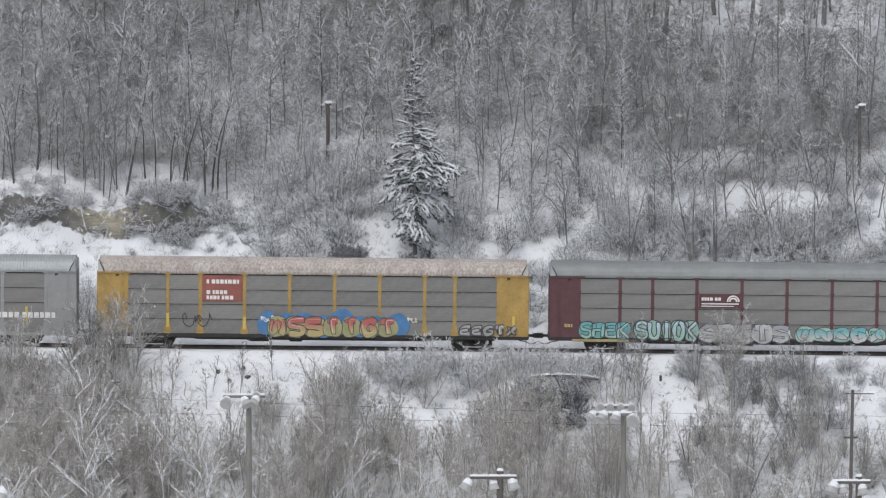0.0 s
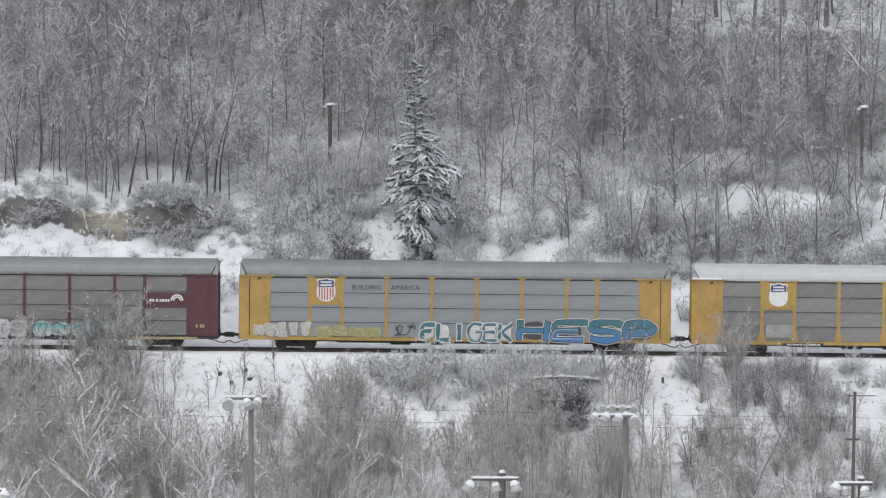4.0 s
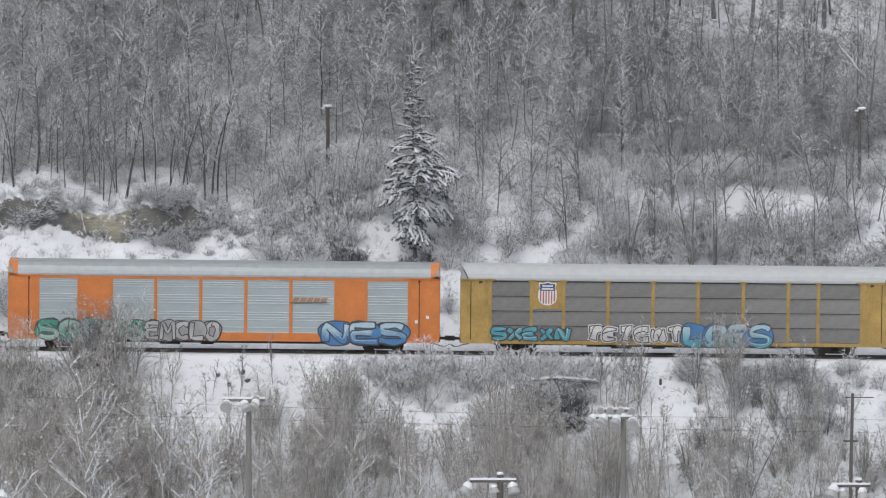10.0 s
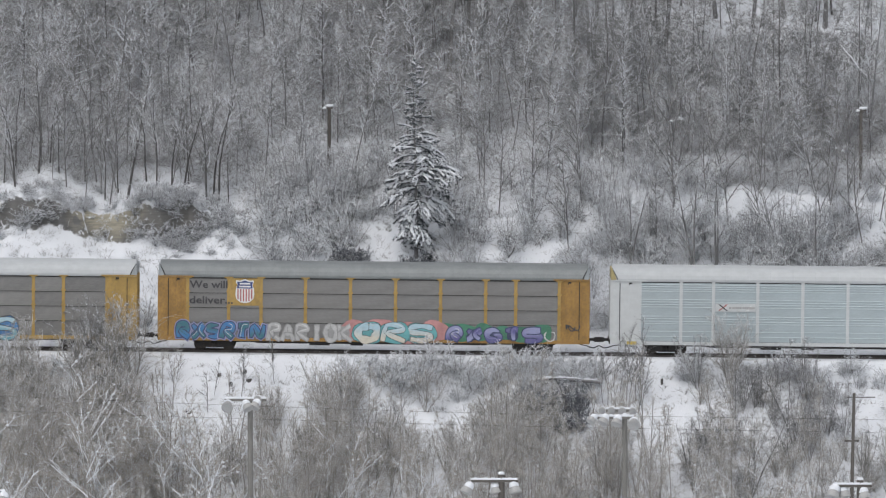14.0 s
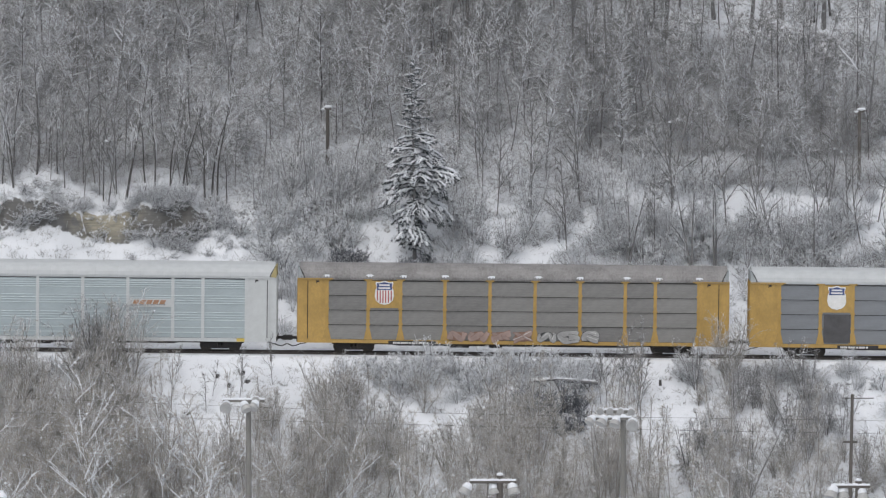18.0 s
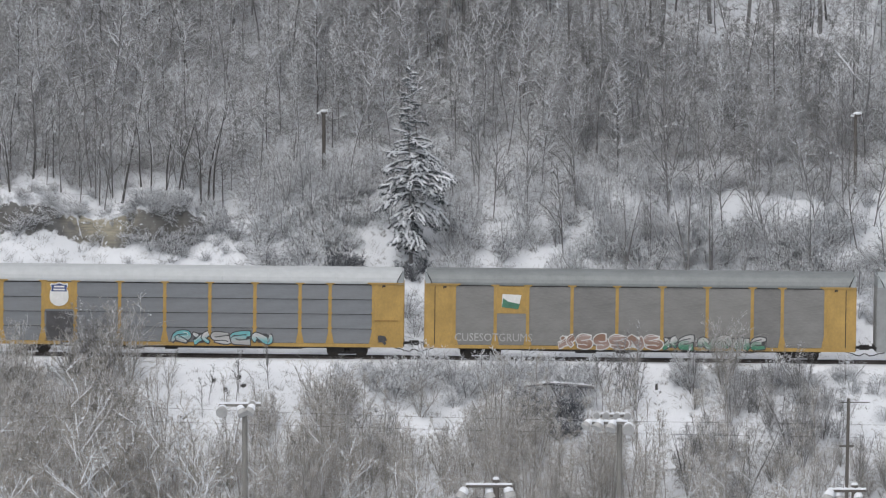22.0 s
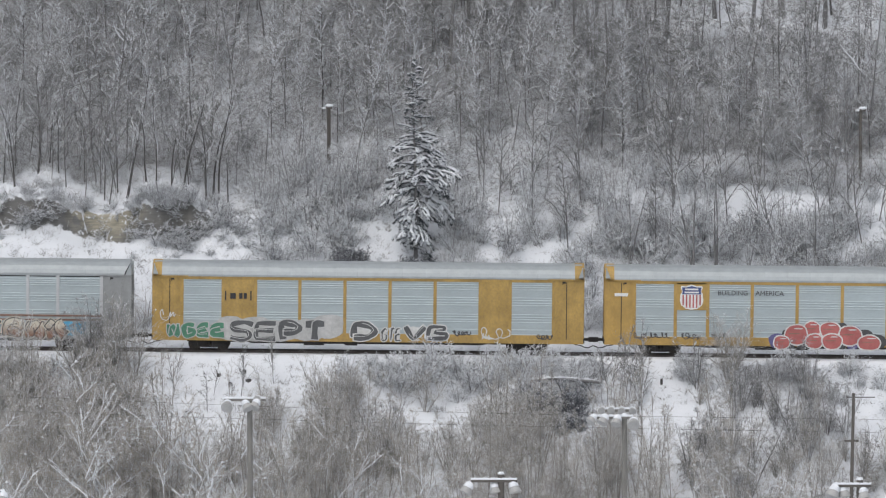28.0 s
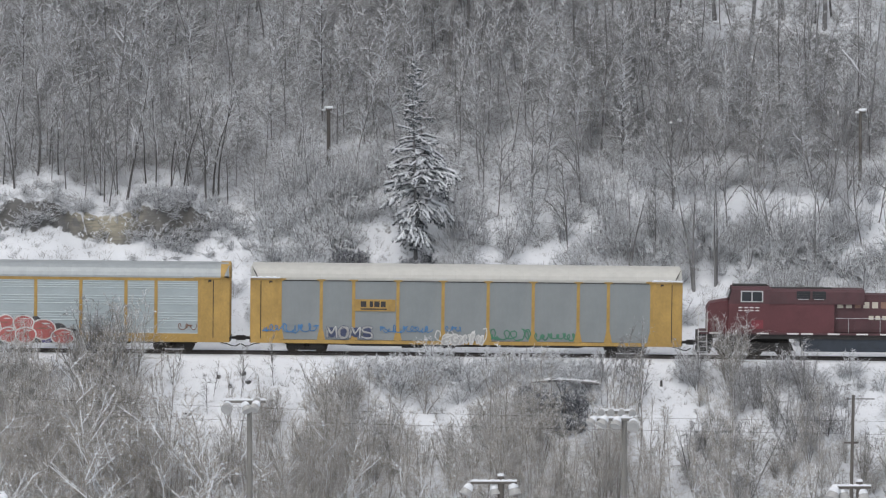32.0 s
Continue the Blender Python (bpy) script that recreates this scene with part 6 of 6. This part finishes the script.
        plate("sign", 6.6, 9.25, 4.05, 4.78, SIGN_MAROON, "deep red sign with a white bar"), bars(7.5, 9.0, 4.3, 0.26, LETTER_WHITE, 2, deep=0.012),
        plate("stripe", 1.9, 25.4, 2.2, 2.32, SPRAY["rust"]), plate("stripe", 1.9, 25.4, 1.95, 2.05, SPRAY["rust"]), plate("paint_patch", 1.9, 14.6, 0.95, 2.18, SPRAY["red"]),
        piece(2.6, 12.6, 0.65, 2.35, ["ice"], "black", text="TOBEK", mass="blue", fat=0.085, seed=121, high="sky", line=0.17), piece(15.2, 23.2, 0.7, 2.15, ["rust"], "black", 6, rim="cream", seed=122, high="cream", fat=0.1),
        piece(14.0, 15.2, 0.9, 1.8, ["sky"], "sky", 2, seed=123), piece(22.8, 24.6, 1.0, 1.9, ["sky"], "sky", 2, seed=124), scrawl(1.0, 1.8, 2.4, 3.5, "red", 3)])),
    ("yellow car carrier with slatted silver panels and black-white graffiti", dict(body=YELLOW_DULL, panel=PANEL_LIGHT, roof=ROOF_PALE, slatted=True, solid=(1, 7), corner=YELLOW_DULL, seams=(1.0,), marks=[
        bars(4.95, 6.0, 3.45, 0.36, LETTER_BLACK, 2), plate("bracket", 4.62, 4.7, 3.35, 3.95, LETTER_BLACK), plate("bracket", 6.22, 6.3, 3.35, 3.95, LETTER_BLACK),
        piece(0.9, 4.7, 0.9, 2.0, ["forest"], "silver", 4, seed=131, fat=0.09), piece(4.9, 11.1, 0.7, 2.15, ["slate"], "silver", text="SEPT", seed=132, cloud="silver", fat=0.075), piece(12.5, 14.4, 0.85, 2.1, ["slate"], "white", text="D", seed=133, fat=0.08), piece(14.5, 15.8, 0.75, 1.8, ["slate"], "white", 3, seed=134), piece(15.9, 18.8, 0.85, 1.95, ["slate"], "white", text="VB", seed=135, fat=0.08),
        scrawl(20.7, 22.5, 0.9, 1.9, "white", 8), scrawl(0.5, 1.3, 2.0, 2.8, "white", 9), scrawl(19.0, 20.2, 1.2, 1.6, "black", 10), scrawl(24.4, 25.4, 1.0, 1.4, "black", 11)])),
    ("yellow car carrier with slatted panels and red bubble graffiti", dict(body=YELLOW, panel=PANEL_LIGHT, roof=ROOF_PALE, slatted=True, corner=YELLOW, seams=(0.95,), marks=[
        badge_plate(YELLOW), shield(5.52, 3.1, 1.38, 1.48), words("BUILDING", 7.2, 3.98, 1.85, 0.3, STENCIL, 0.0), words("AMERICA", 9.55, 3.98, 1.8, 0.3, STENCIL, 0.0), plate("data_panel", 0.65, 1.5, 3.85, 4.05, LETTER_WHITE),
        bubbles(10.6, 17.7, 0.65, 2.4, "red", "white", "black", 141),
        scrawl(1.9, 4.2, 1.15, 1.6, "black", 3, 0.025), scrawl(4.9, 6.0, 1.15, 1.6, "black", 4, 0.025), scrawl(6.7, 7.8, 1.15, 1.6, "black", 5, 0.025), scrawl(24.1, 25.2, 1.5, 2.0, "rust", 6, 0.025), scrawl(18.6, 19.4, 1.3, 1.6, "black", 7, 0.02)])),
    ("yellow car carrier with plain silver-grey panels and blue tags", dict(body=YELLOW, panel=PANEL_SMOOTH, plain=True, roof=ROOF_CREAM, cap=ROOF_CREAM, snowcap=True, seams=(0.55,), marks=[
        plate("sign", 6.55, 9.2, 2.85, 3.6, YELLOW, "yellow sign plate with dark bars"), bars(7.0, 8.6, 3.12, 0.36, LETTER_BLACK, 2, deep=0.012), plate("underline", 7.0, 8.65, 2.95, 3.03, LETTER_BLACK, deep=0.012),
        scrawl(0.8, 2.0, 1.5, 2.0, "blue", 2, 0.026), scrawl(2.1, 4.3, 1.4, 2.1, "blue", 3, 0.03), piece(4.8, 7.8, 1.05, 1.95, ["grey"], "navy", text="MOMS", seed=152, fat=0.05, line=0.035), scrawl(8.1, 11.4, 1.5, 2.0, "blue", 5, 0.024), scrawl(12.4, 13.4, 1.6, 2.0, "blue", 6, 0.026),
        piece(12.2, 14.8, 0.75, 1.5, ["silver"], "white", 5, seed=151), scrawl(11.7, 15.0, 0.7, 1.9, "white", 7, 0.03), scrawl(15.1, 17.8, 1.0, 1.9, "forest", 8, 0.034), scrawl(18.0, 20.6, 1.1, 1.6, "forest", 9, 0.036)])),
]
CARS = [(i, autorack(label, spec)) for i, (label, spec) in enumerate(SPECS)]
# ---- the locomotive behind the last car ----
LOCO_RED = surface("locomotive_red", (0.112, 0.034, 0.040), 0.5, vary=0.2, scale=0.8, dirt=(0.13, 0.05, 0.05), amount=0.4)
LOCO_DARK = surface("sooty_red_paint", (0.085, 0.034, 0.04), 0.6, vary=0.25, scale=0.8, dirt=(0.07, 0.05, 0.05), amount=0.5)
TANK = surface("grey_fuel_tank", (0.035, 0.045, 0.06), 0.6, 0.2, dirt=(0.06, 0.065, 0.075))
GLASS = surface("dark_window_glass", (0.03, 0.035, 0.04), 0.15, vary=0.1, amount=0.05, bump=0.0)
ALLOY = surface("bright_window_frame", (0.52, 0.53, 0.54), 0.5, 0.2)


def locomotive():
    loco = thing("locomotive", "dirty red diesel locomotive with a dark red hood", "locomotive")
    s = -1.5
    part("frame", Build().box(0.6, 21.6, -1.45, 1.45, 1.25, 1.58).box(0.45, 0.62, -1.5, 1.5, 0.25, 1.6).box(21.6, 21.8, -1.5, 1.5, 0.25, 1.6), BLACK, loco)
    part("walkway", Build().box(0.6, 21.6, -1.56, 1.56, 1.58, 1.70), LOCO_DARK, loco)
    for x in (1.2, 4.2, 6.1, 7.0, 8.7, 10.5, 12.0, 13.6):
        part("edge_stripe", Build().box(x, x + 0.75, -1.575, -1.55, 1.60, 1.69), LETTER_WHITE, loco)
    nose = Build().slab([(1.07, 1.70), (2.40, 1.70), (2.40, 3.72), (1.25, 3.50), (1.07, 3.2)], -1.18, 1.0)
    part("nose", nose, LOCO_RED, loco)
    part("cab", Build().slab([(2.40, 1.70), (5.0, 1.70), (5.0, 3.52), (2.40, 3.52)], s, 1.5), LOCO_RED, loco)
    cab_section = [(-1.5, 3.52), (-1.5, 4.42), (-1.2, 4.55), (0, 4.62), (0.9, 4.55), (1.2, 4.42), (1.2, 3.52)]
    part("cab_top", Build().loft([[(x + (0.22 if z > 4.4 and x < 3 else 0), y, z) for y, z in cab_section] for x in (2.38, 5.0)]), LOCO_DARK, loco)
    part("windscreen", Build().slab([(2.39, 3.85), (2.55, 4.35), (2.51, 4.37), (2.35, 3.87)], -1.2, 1.2), GLASS, loco)
    window = part("cab_window", Build().box(3.16, 4.58, s - 0.04, s + 0.02, 3.62, 4.34), ALLOY, loco, "bright-framed cab side window")
    for x0, x1 in ((3.24, 3.83), (3.91, 4.50)):
        part("pane", Build().box(x0, x1, s - 0.05, s, 3.69, 4.27), GLASS, window)
    part("engine_hood", Build().box(5.0, 9.1, -1.42, 1.42, 1.70, 3.52), LOCO_RED, loco)
    hood_section = [(-1.46, 3.52), (-1.46, 4.30), (-1.2, 4.44), (0.9, 4.44), (1.1, 4.3), (1.1, 3.52)]
    part("hood_top", Build().loft([[(x, y, z) for y, z in hood_section] for x in (5.0, 11.0)]), LOCO_DARK, loco)
    part("long_hood", Build().box(9.1, 16.2, -1.0, 1.0, 1.70, 4.12), LOCO_DARK, loco)
    part("hood_side", Build().box(9.1, 16.2, -1.12, -1.0, 1.75, 4.0), LOCO_DARK, loco)
    part("radiator", Build().slab([(16.2, 1.70), (20.4, 1.70), (20.4, 4.3), (16.2, 4.3)], -1.2, 1.2).slab([(16.2, 3.9), (20.4, 3.9), (20.4, 4.4), (16.2, 4.4)], -1.5, 1.5), LOCO_DARK, loco)
    for x in (6.7, 7.7):
        grille = part("intake", Build().box(x, x + 0.85, -1.49, -1.44, 3.86, 4.34), GLASS, loco)
        for i in range(4):
            part("louvre", Build().box(x + 0.04, x + 0.81, -1.51, -1.48, 3.90 + i * 0.11, 3.93 + i * 0.11), BLACK, grille)
        part("sill_strip", Build().box(x + 0.1, x + 0.75, -1.51, -1.47, 3.81, 3.85), ALLOY, loco)
    for x in (9.3, 10.4, 11.5, 12.6, 13.7, 14.8):
        part("hood_door", Build().box(x, x + 1.0, -1.15, -1.11, 1.9, 3.9), LOCO_DARK, loco)
    part("vent_panel", Build().box(3.85, 4.6, s - 0.02, s + 0.02, 1.95, 2.5), surface("fresh_red_patch", (0.22, 0.035, 0.05)), loco)
    part("tank_end", Build().box(7.05, 7.2, -1.35, -1.2, 0.4, 0.95), LETTER_WHITE, loco)
    part("fuel_tank", Build().slab([(7.2, 0.45), (13.6, 0.45), (13.8, 0.6), (13.8, 1.25), (7.1, 1.25), (7.1, 0.6)], -1.38, 1.38), TANK, loco)
    part("roof_rail", Build().box(2.7, 4.9, -0.6, 0.5, 4.56, 4.66).box(5.2, 9.0, -0.5, 0.4, 4.40, 4.48), BLACK, loco)
    for i in range(4):
        x = 3.02 + i * 0.36
        part("lettering", Build().box(x, x + 0.24, s - 0.02, s, 3.24, 3.31).box(x, x + 0.24, s - 0.02, s, 3.06, 3.12), LETTER_WHITE, loco)
    for i in range(8):
        x = 9.3 + i * 0.55
        part("lettering", Build().box(x, x + 0.37, -1.17, -1.13, 3.28, 3.68), SPRAY["rust"] if i in (2, 5) else SPRAY["cream"], loco)
    for i in range(6):
        x = 11.3 + i * 0.42
        part("lettering", Build().box(x, x + 0.3, -1.17, -1.13, 2.55, 2.8), SPRAY["cream"], loco)
    part("pilot", Build().slab([(0.62, 0.35), (1.25, 0.35), (1.45, 0.8), (1.45, 1.25), (0.62, 1.25)], -1.15, 1.15), BLACK, loco)
    for x in (0.5, 1.05):
        part("grab_rail", Build().pipe([(x, -1.5, 0.5), (x, -1.5, 2.85), (x + 0.05, -1.35, 2.95)], 0.025), LETTER_WHITE, loco)
    for i in range(5):
        part("step", Build().box(0.5, 1.05, -1.52, -1.2, 0.42 + i * 0.32, 0.46 + i * 0.32), ALLOY, loco)
    b = Build().pipe([(9.2, -1.5, 2.65), (16.0, -1.5, 2.65), (20.5, -1.52, 2.65)], 0.02)
    for x in range(10, 21, 2):
        b.pipe([(x, -1.5, 1.7), (x, -1.5, 2.65)], 0.018)
    part("handrail", b, ALLOY, loco)
    part("coupler", Build().box(0.12, 0.5, -0.1, 0.1, 0.76, 0.98).box(0.14, 0.34, -0.2, 0.16, 0.72, 1.02), BLACK, loco)
    part("coupler", Build().box(21.7, 22.3, -0.1, 0.1, 0.76, 0.98).box(22.2, 22.5, -0.2, 0.16, 0.72, 1.02), BLACK, loco)
    for x in (4.1, 17.9):
        f = Build()
        for y in (-1.08, 0.94):
            f.slab([(-2.5, 0.45), (-2.3, 0.95), (2.3, 0.95), (2.5, 0.45), (1.6, 0.40), (-1.6, 0.40)], y, y + 0.14)
            for dx in (-1.85, 0, 1.85):
                f.box(dx - 0.22, dx + 0.22, y - 0.1, y + 0.14, 0.34, 0.78)
        truck = part("truck", f.box(-2.2, 2.2, -0.6, 0.6, 0.6, 1.2), BLACK, loco, at=(x, 0, 0))
        for dx in (-1.85, 0, 1.85):
            w = Build()
            for y in (-0.75, 0.75):
                w.wheel((0, y, 0), 0.53, 0.07)
            part("wheelset", w.pipe([(0, -1.05, 0), (0, 1.05, 0)], 0.09, 10), WHEEL, truck, at=(dx, 0, 0.53))
    for child in loco.children:
        if not child.name.startswith(("truck", "coupler", "fuel", "frame")):
            child.location.z -= 0.06
    return loco


LOCO = locomotive()

# ---- lamp masts, poles and wires in the yard below ----
HEAD = surface("pale_lamp_housing", (0.42, 0.42, 0.41), 0.6, vary=0.1)


def lamp_head(mast, x, y, z, tilt, size=1.0):
    """A bell-shaped flood lamp that hangs from its arm, with snow lying on it."""
    rings, k = [], 14
    for r, d in ((0.10, 0.0), (0.16, -0.06), (0.27, -0.26), (0.36, -0.50), (0.37, -0.60), (0.30, -0.61)):
        rings.append([(r * size * math.cos(2 * math.pi * i / k), r * size * math.sin(2 * math.pi * i / k), d * size) for i in range(k)])
    head = part("lamp_head", Build().loft(rings), HEAD, mast, "pale bell-shaped flood lamp capped with snow", at=(x, y, z))
    head.rotation_euler = (radians(tilt[0]), radians(tilt[1]), 0)
    cap = [[(r * size * math.cos(2 * math.pi * i / k), r * size * math.sin(2 * math.pi * i / k), d * size) for i in range(k)] for r, d in ((0.30, -0.24), (0.27, -0.05), (0.18, 0.09), (0.06, 0.13))]
    part("snow_cap", Build().loft(cap), SNOW, head)


def mast(label, x, y, top, arms, heads, material, radius=0.15):
    base = height(x, y)
    m = thing("lamp_mast", label, "lamp mast", pose(x, y, base), "yard lamp masts")
    h = top - base
    part("pole", Build().pipe([(0, 0, -0.3), (0, 0, h * 0.5), (0, 0, h)], [radius * 1.35, radius * 1.15, radius], 12), material, m)
    part("snow_cap", Build().ball((0, 0, h + 0.04), radius * 1.1, radius * 1.1, 0.12), SNOW, m)
    for x0, x1, z, yy in arms:
        part("cross_arm", Build().box(x0, x1, yy - 0.07, yy + 0.07, h + z - 0.07, h + z + 0.07), material, m)
        rows = []
        for i in range(14):
            px = x0 + (x1 - x0) * i / 13
            t = 0.07 + 0.05 * abs(math.sin(i * 1.3 + x))
            rows.append([(px, yy - 0.08, h + z + 0.07), (px, yy - 0.06, h + z + 0.07 + t), (px, yy + 0.06, h + z + 0.07 + t), (px, yy + 0.08, h + z + 0.07)])
        part("snow_ridge", Build().loft(rows), SNOW, m)
    for hx, hy, hz, ta, tb, size in heads:
        lamp_head(m, hx, hy, h + hz, (ta, tb), size)
    return m


mast("tall grey lamp mast with snow-capped flood lamps on a cross arm", -10.25, -60, 2.26, [(-1.35, 0.85, 0.0, -0.1)],
     [(-1.15, -0.25, -0.12, -62, 10, 0.85), (-0.25, -0.2, -0.1, -30, -25, 0.8), (0.4, -0.2, -0.05, -30, 30, 0.78), (0.45, 0.1, 0.12, -70, 30, 0.6)], CONCRETE, 0.14)
mast("tall lamp mast with a cluster of snow-capped flood lamps", 9.54, -60, 1.42, [(-1.7, 0.45, -0.1, -0.15), (-1.0, 0.4, 0.25, 0.25)],
     [(-1.6, -0.25, -0.0, -25, 38, 0.72), (-1.0, -0.25, -0.0, -25, 30, 0.8), (-0.35, -0.25, -0.05, -30, 20, 0.8), (0.45, -0.35, -0.2, -62, 0, 0.88),
      (-1.15, 0.3, 0.38, -60, 25, 0.5), (-0.65, 0.3, 0.38, -60, 25, 0.55), (-0.1, 0.3, 0.36, -60, 20, 0.55), (0.42, 0.3, 0.36, -60, 0, 0.55)], CONCRETE, 0.135)
mast("lamp mast with tilted flood lamps on a snowy cross arm", 3.02, -60, -1.69, [(-1.6, 0.85, -0.35, -0.1)],
     [(-1.65, -0.15, -0.5, -12, 28, 0.9), (-0.35, 0.1, -0.5, -10, -10, 0.85), (0.62, 0.0, -0.45, -12, -14, 0.92)], WOOD, 0.17)
mast("lamp mast with snow-covered flood lamps beside a wooden pole", 21.98, -60, -1.99, [(-1.45, 0.6, -0.3, -0.1)],
     [(-1.3, -0.15, -0.35, -20, 20, 1.0), (-0.9, 0.1, -0.4, -14, -10, 0.9), (0.15, 0.0, -0.45, -14, -10, 0.9)], WOOD, 0.17)

mast("lamp mast with a snow-capped flood lamp on a short arm", -24.0, -60, -2.45, [(-0.5, 0.8, -0.2, -0.1)], [(0.74, -0.1, -0.25, -20, 10, 0.9)], WOOD, 0.17)


def utility_pole():
    x, y = 22.95, -40.0
    z = height(x, y)
    p = thing("utility_pole", "slender dark wooden utility pole with a small cross arm", "utility pole", pose(x, y, z))
    h = 0.85 - z
    part("pole", Build().pipe([(-0.08, 0, -0.3), (0.0, 0, h * 0.5), (0.16, 0, h)], [0.15, 0.12, 0.085], 10), WOOD, p)
    part("cross_arm", Build().box(-0.25, 1.35, -0.04, 0.04, h - 0.25, h - 0.20), WOOD, p)
    part("bracket", Build().box(-0.35, 0.45, -0.06, 0.06, h - 2.75, h - 2.65), WOOD, p)
    part("insulator", Build().ball((-0.28, 0, h - 2.6), 0.06, 0.06, 0.1), HEAD, p)
    part("insulator", Build().ball((0.42, 0, h - 2.6), 0.06, 0.06, 0.1), HEAD, p)


utility_pole()


def wire(z0, z1, sag):
    xs = [-75 + 150 * i / 40 for i in range(41)]
    pts = [(x, -40, z0 + (z1 - z0) * (x + 25) / 50 - sag * math.sin(math.pi * ((x + 25) % 50) / 50)) for x in xs]
    solid("overhead_wire", Build().pipe(pts, 0.006, 4), BLACK, "thin dark overhead wire across the slope", "wire", "overhead wires")


wire(-0.14, -1.38, 0.15)
wire(0.7, -0.63, 0.25)


def hill_post(x, y, top, wide, arm):
    z = height(x, y)
    p = thing("wooden_post", "dark weathered post with a snow-covered box on top", "post", pose(x, y, z), "hillside posts")
    h = top - z
    part("pole", Build().pipe([(0, 0, -0.3), (0, 0, h)], [wide * 0.46, wide * 0.38], 8), WOOD, p)
    part("box", Build().box(-0.18 + arm, 0.22 + arm, -0.15, 0.15, h - 0.06, h + 0.10), WOOD, p)
    part("snow_cap", Build().ball((0.02 + arm, 0, h + 0.13), 0.30, 0.22, 0.13, 10, 6), SNOW, p)
    part("snow_cap", Build().ball((-0.32 + arm, 0, h - 0.02), 0.16, 0.14, 0.09, 8, 5), SNOW, p)


hill_post(-7.73, 21.2, 14.71, 0.30, 0.0)
hill_post(27.9, 20.0, 14.59, 0.26, 0.12)

# ---- small things beside the line ----
part_of_marker = thing("track_marker", "thin white trackside marker post in the snow", "marker post", pose(-10.86, -3.0, height(-10.86, -3.0)))
part("post", Build().pipe([(0, 0, -0.3), (0.03, 0, 0.55)], 0.035, 8), WOOD, part_of_marker)
part("tip", Build().box(0.01, 0.055, -0.03, 0.03, 0.55, 1.05), HEAD, part_of_marker)


def stump(x, y, wide, tall):
    """A weathered stump that pokes out of the drift under a cap of snow."""
    z = height(x, y)
    st = thing("stump", "small dark tree stump with a cap of snow", "tree stump", pose(x, y, z, 0, 0, x * 50), "stumps on the bank")
    ring = lambda r, h: [(r * (1 + 0.18 * math.sin(3 * a + x)) * math.cos(a), r * math.sin(a), h + 0.04 * math.sin(2 * a + y)) for a in (2 * math.pi * j / 9 for j in range(9))]
    part("wood", Build().loft([ring(wide * 1.25, -0.25), ring(wide, tall * 0.4), ring(wide * 0.9, tall)]), TRUNK_DARK, st)
    part("snow_cap", Build().loft([ring(wide * 1.0, tall - 0.02), ring(wide * 0.95, tall + 0.07), ring(wide * 0.5, tall + 0.13)]), SNOW, st)


for sx, sy, wide, tall in ((-14.12, -4.30, 0.11, 0.20), (-12.53, -4.24, 0.13, 0.22), (-12.25, -4.92, 0.20, 0.10), (-13.35, -5.45, 0.12, 0.14), (-15.95, -7.0, 0.17, 0.16), (13.64, -4.84, 0.08, 0.34)):
    stump(sx, sy, wide, tall)


def fallen_log():
    log = thing("fallen_tree", "fallen snow-covered trunk lying across brambles", "fallen tree", pose(5.3, -6.0, -1.31))
    part("trunk", Build().pipe([(0, 0, -0.1), (1.4, 0.05, 0.12), (2.8, 0.0, 0.03), (4.4, -0.1, -0.12)], [0.06, 0.12, 0.14, 0.10], 10), BARK, log)
    rows = []
    for i in range(20):
        x = 0.1 + i * 0.22
        z = 0.02 + 0.11 * math.sin(min(1, x / 2.2) * 1.57) - max(0, x - 2.2) * 0.075
        t = 0.06 + 0.035 * math.sin(i * 1.7) + 0.02 * math.sin(i * 4.1)
        rows.append([(x, -0.15, z + 0.02), (x, -0.11, z + t), (x, 0.0, z + t + 0.04), (x, 0.12, z + t), (x, 0.15, z + 0.02)])
    part("snow_ridge", Build().loft(rows), SNOW, log)
    for x, dx in ((1.0, -0.6), (1.7, 0.5), (2.6, -0.5), (3.4, 0.7)):
        part("branch", Build().pipe([(x, 0, 0.0), (x + dx * 0.5, 0.1, -0.5), (x + dx, 0.1, -1.2)], [0.05, 0.035, 0.02], 6), BARK, log)


fallen_log()
def motions():
    """The train rolls by; each wheel turns with it while its car is on this stretch of the line."""
    for i, car in CARS + [(16, LOCO)]:
        start = -21.935 + PITCH * (i - 1) - (0.74 if i == 16 else 0.0)
        walk(car, [(t, pose(start - d, 0, GRADE * (start - d), 0, 0.59, 0)) for t, d in enumerate(ROLLED)])
        for truck in [c for c in car.children if c.name.startswith("truck")]:
            for wheels in truck.children:
                x, _, z = wheels.location
                here = start + truck.location.x + x
                rows, last = [(0.0, pose(x, 0, z))], -1.0
                for f in range(1, 32 * FPS):
                    t = f / FPS
                    d = float(np.interp(t, range(33), ROLLED))
                    if abs(here - d) < 33:
                        rows.append((t, pose(x, 0, z, 0, -math.degrees(d / z) % 360, 0)))
                rows.append((32.0, pose(x, 0, z, 0, -math.degrees(ROLLED[-1] / z) % 360, 0)) if abs(here - ROLLED[-1]) < 33 else (32.0, rows[-1][1]))
                walk(wheels, rows)


motions()
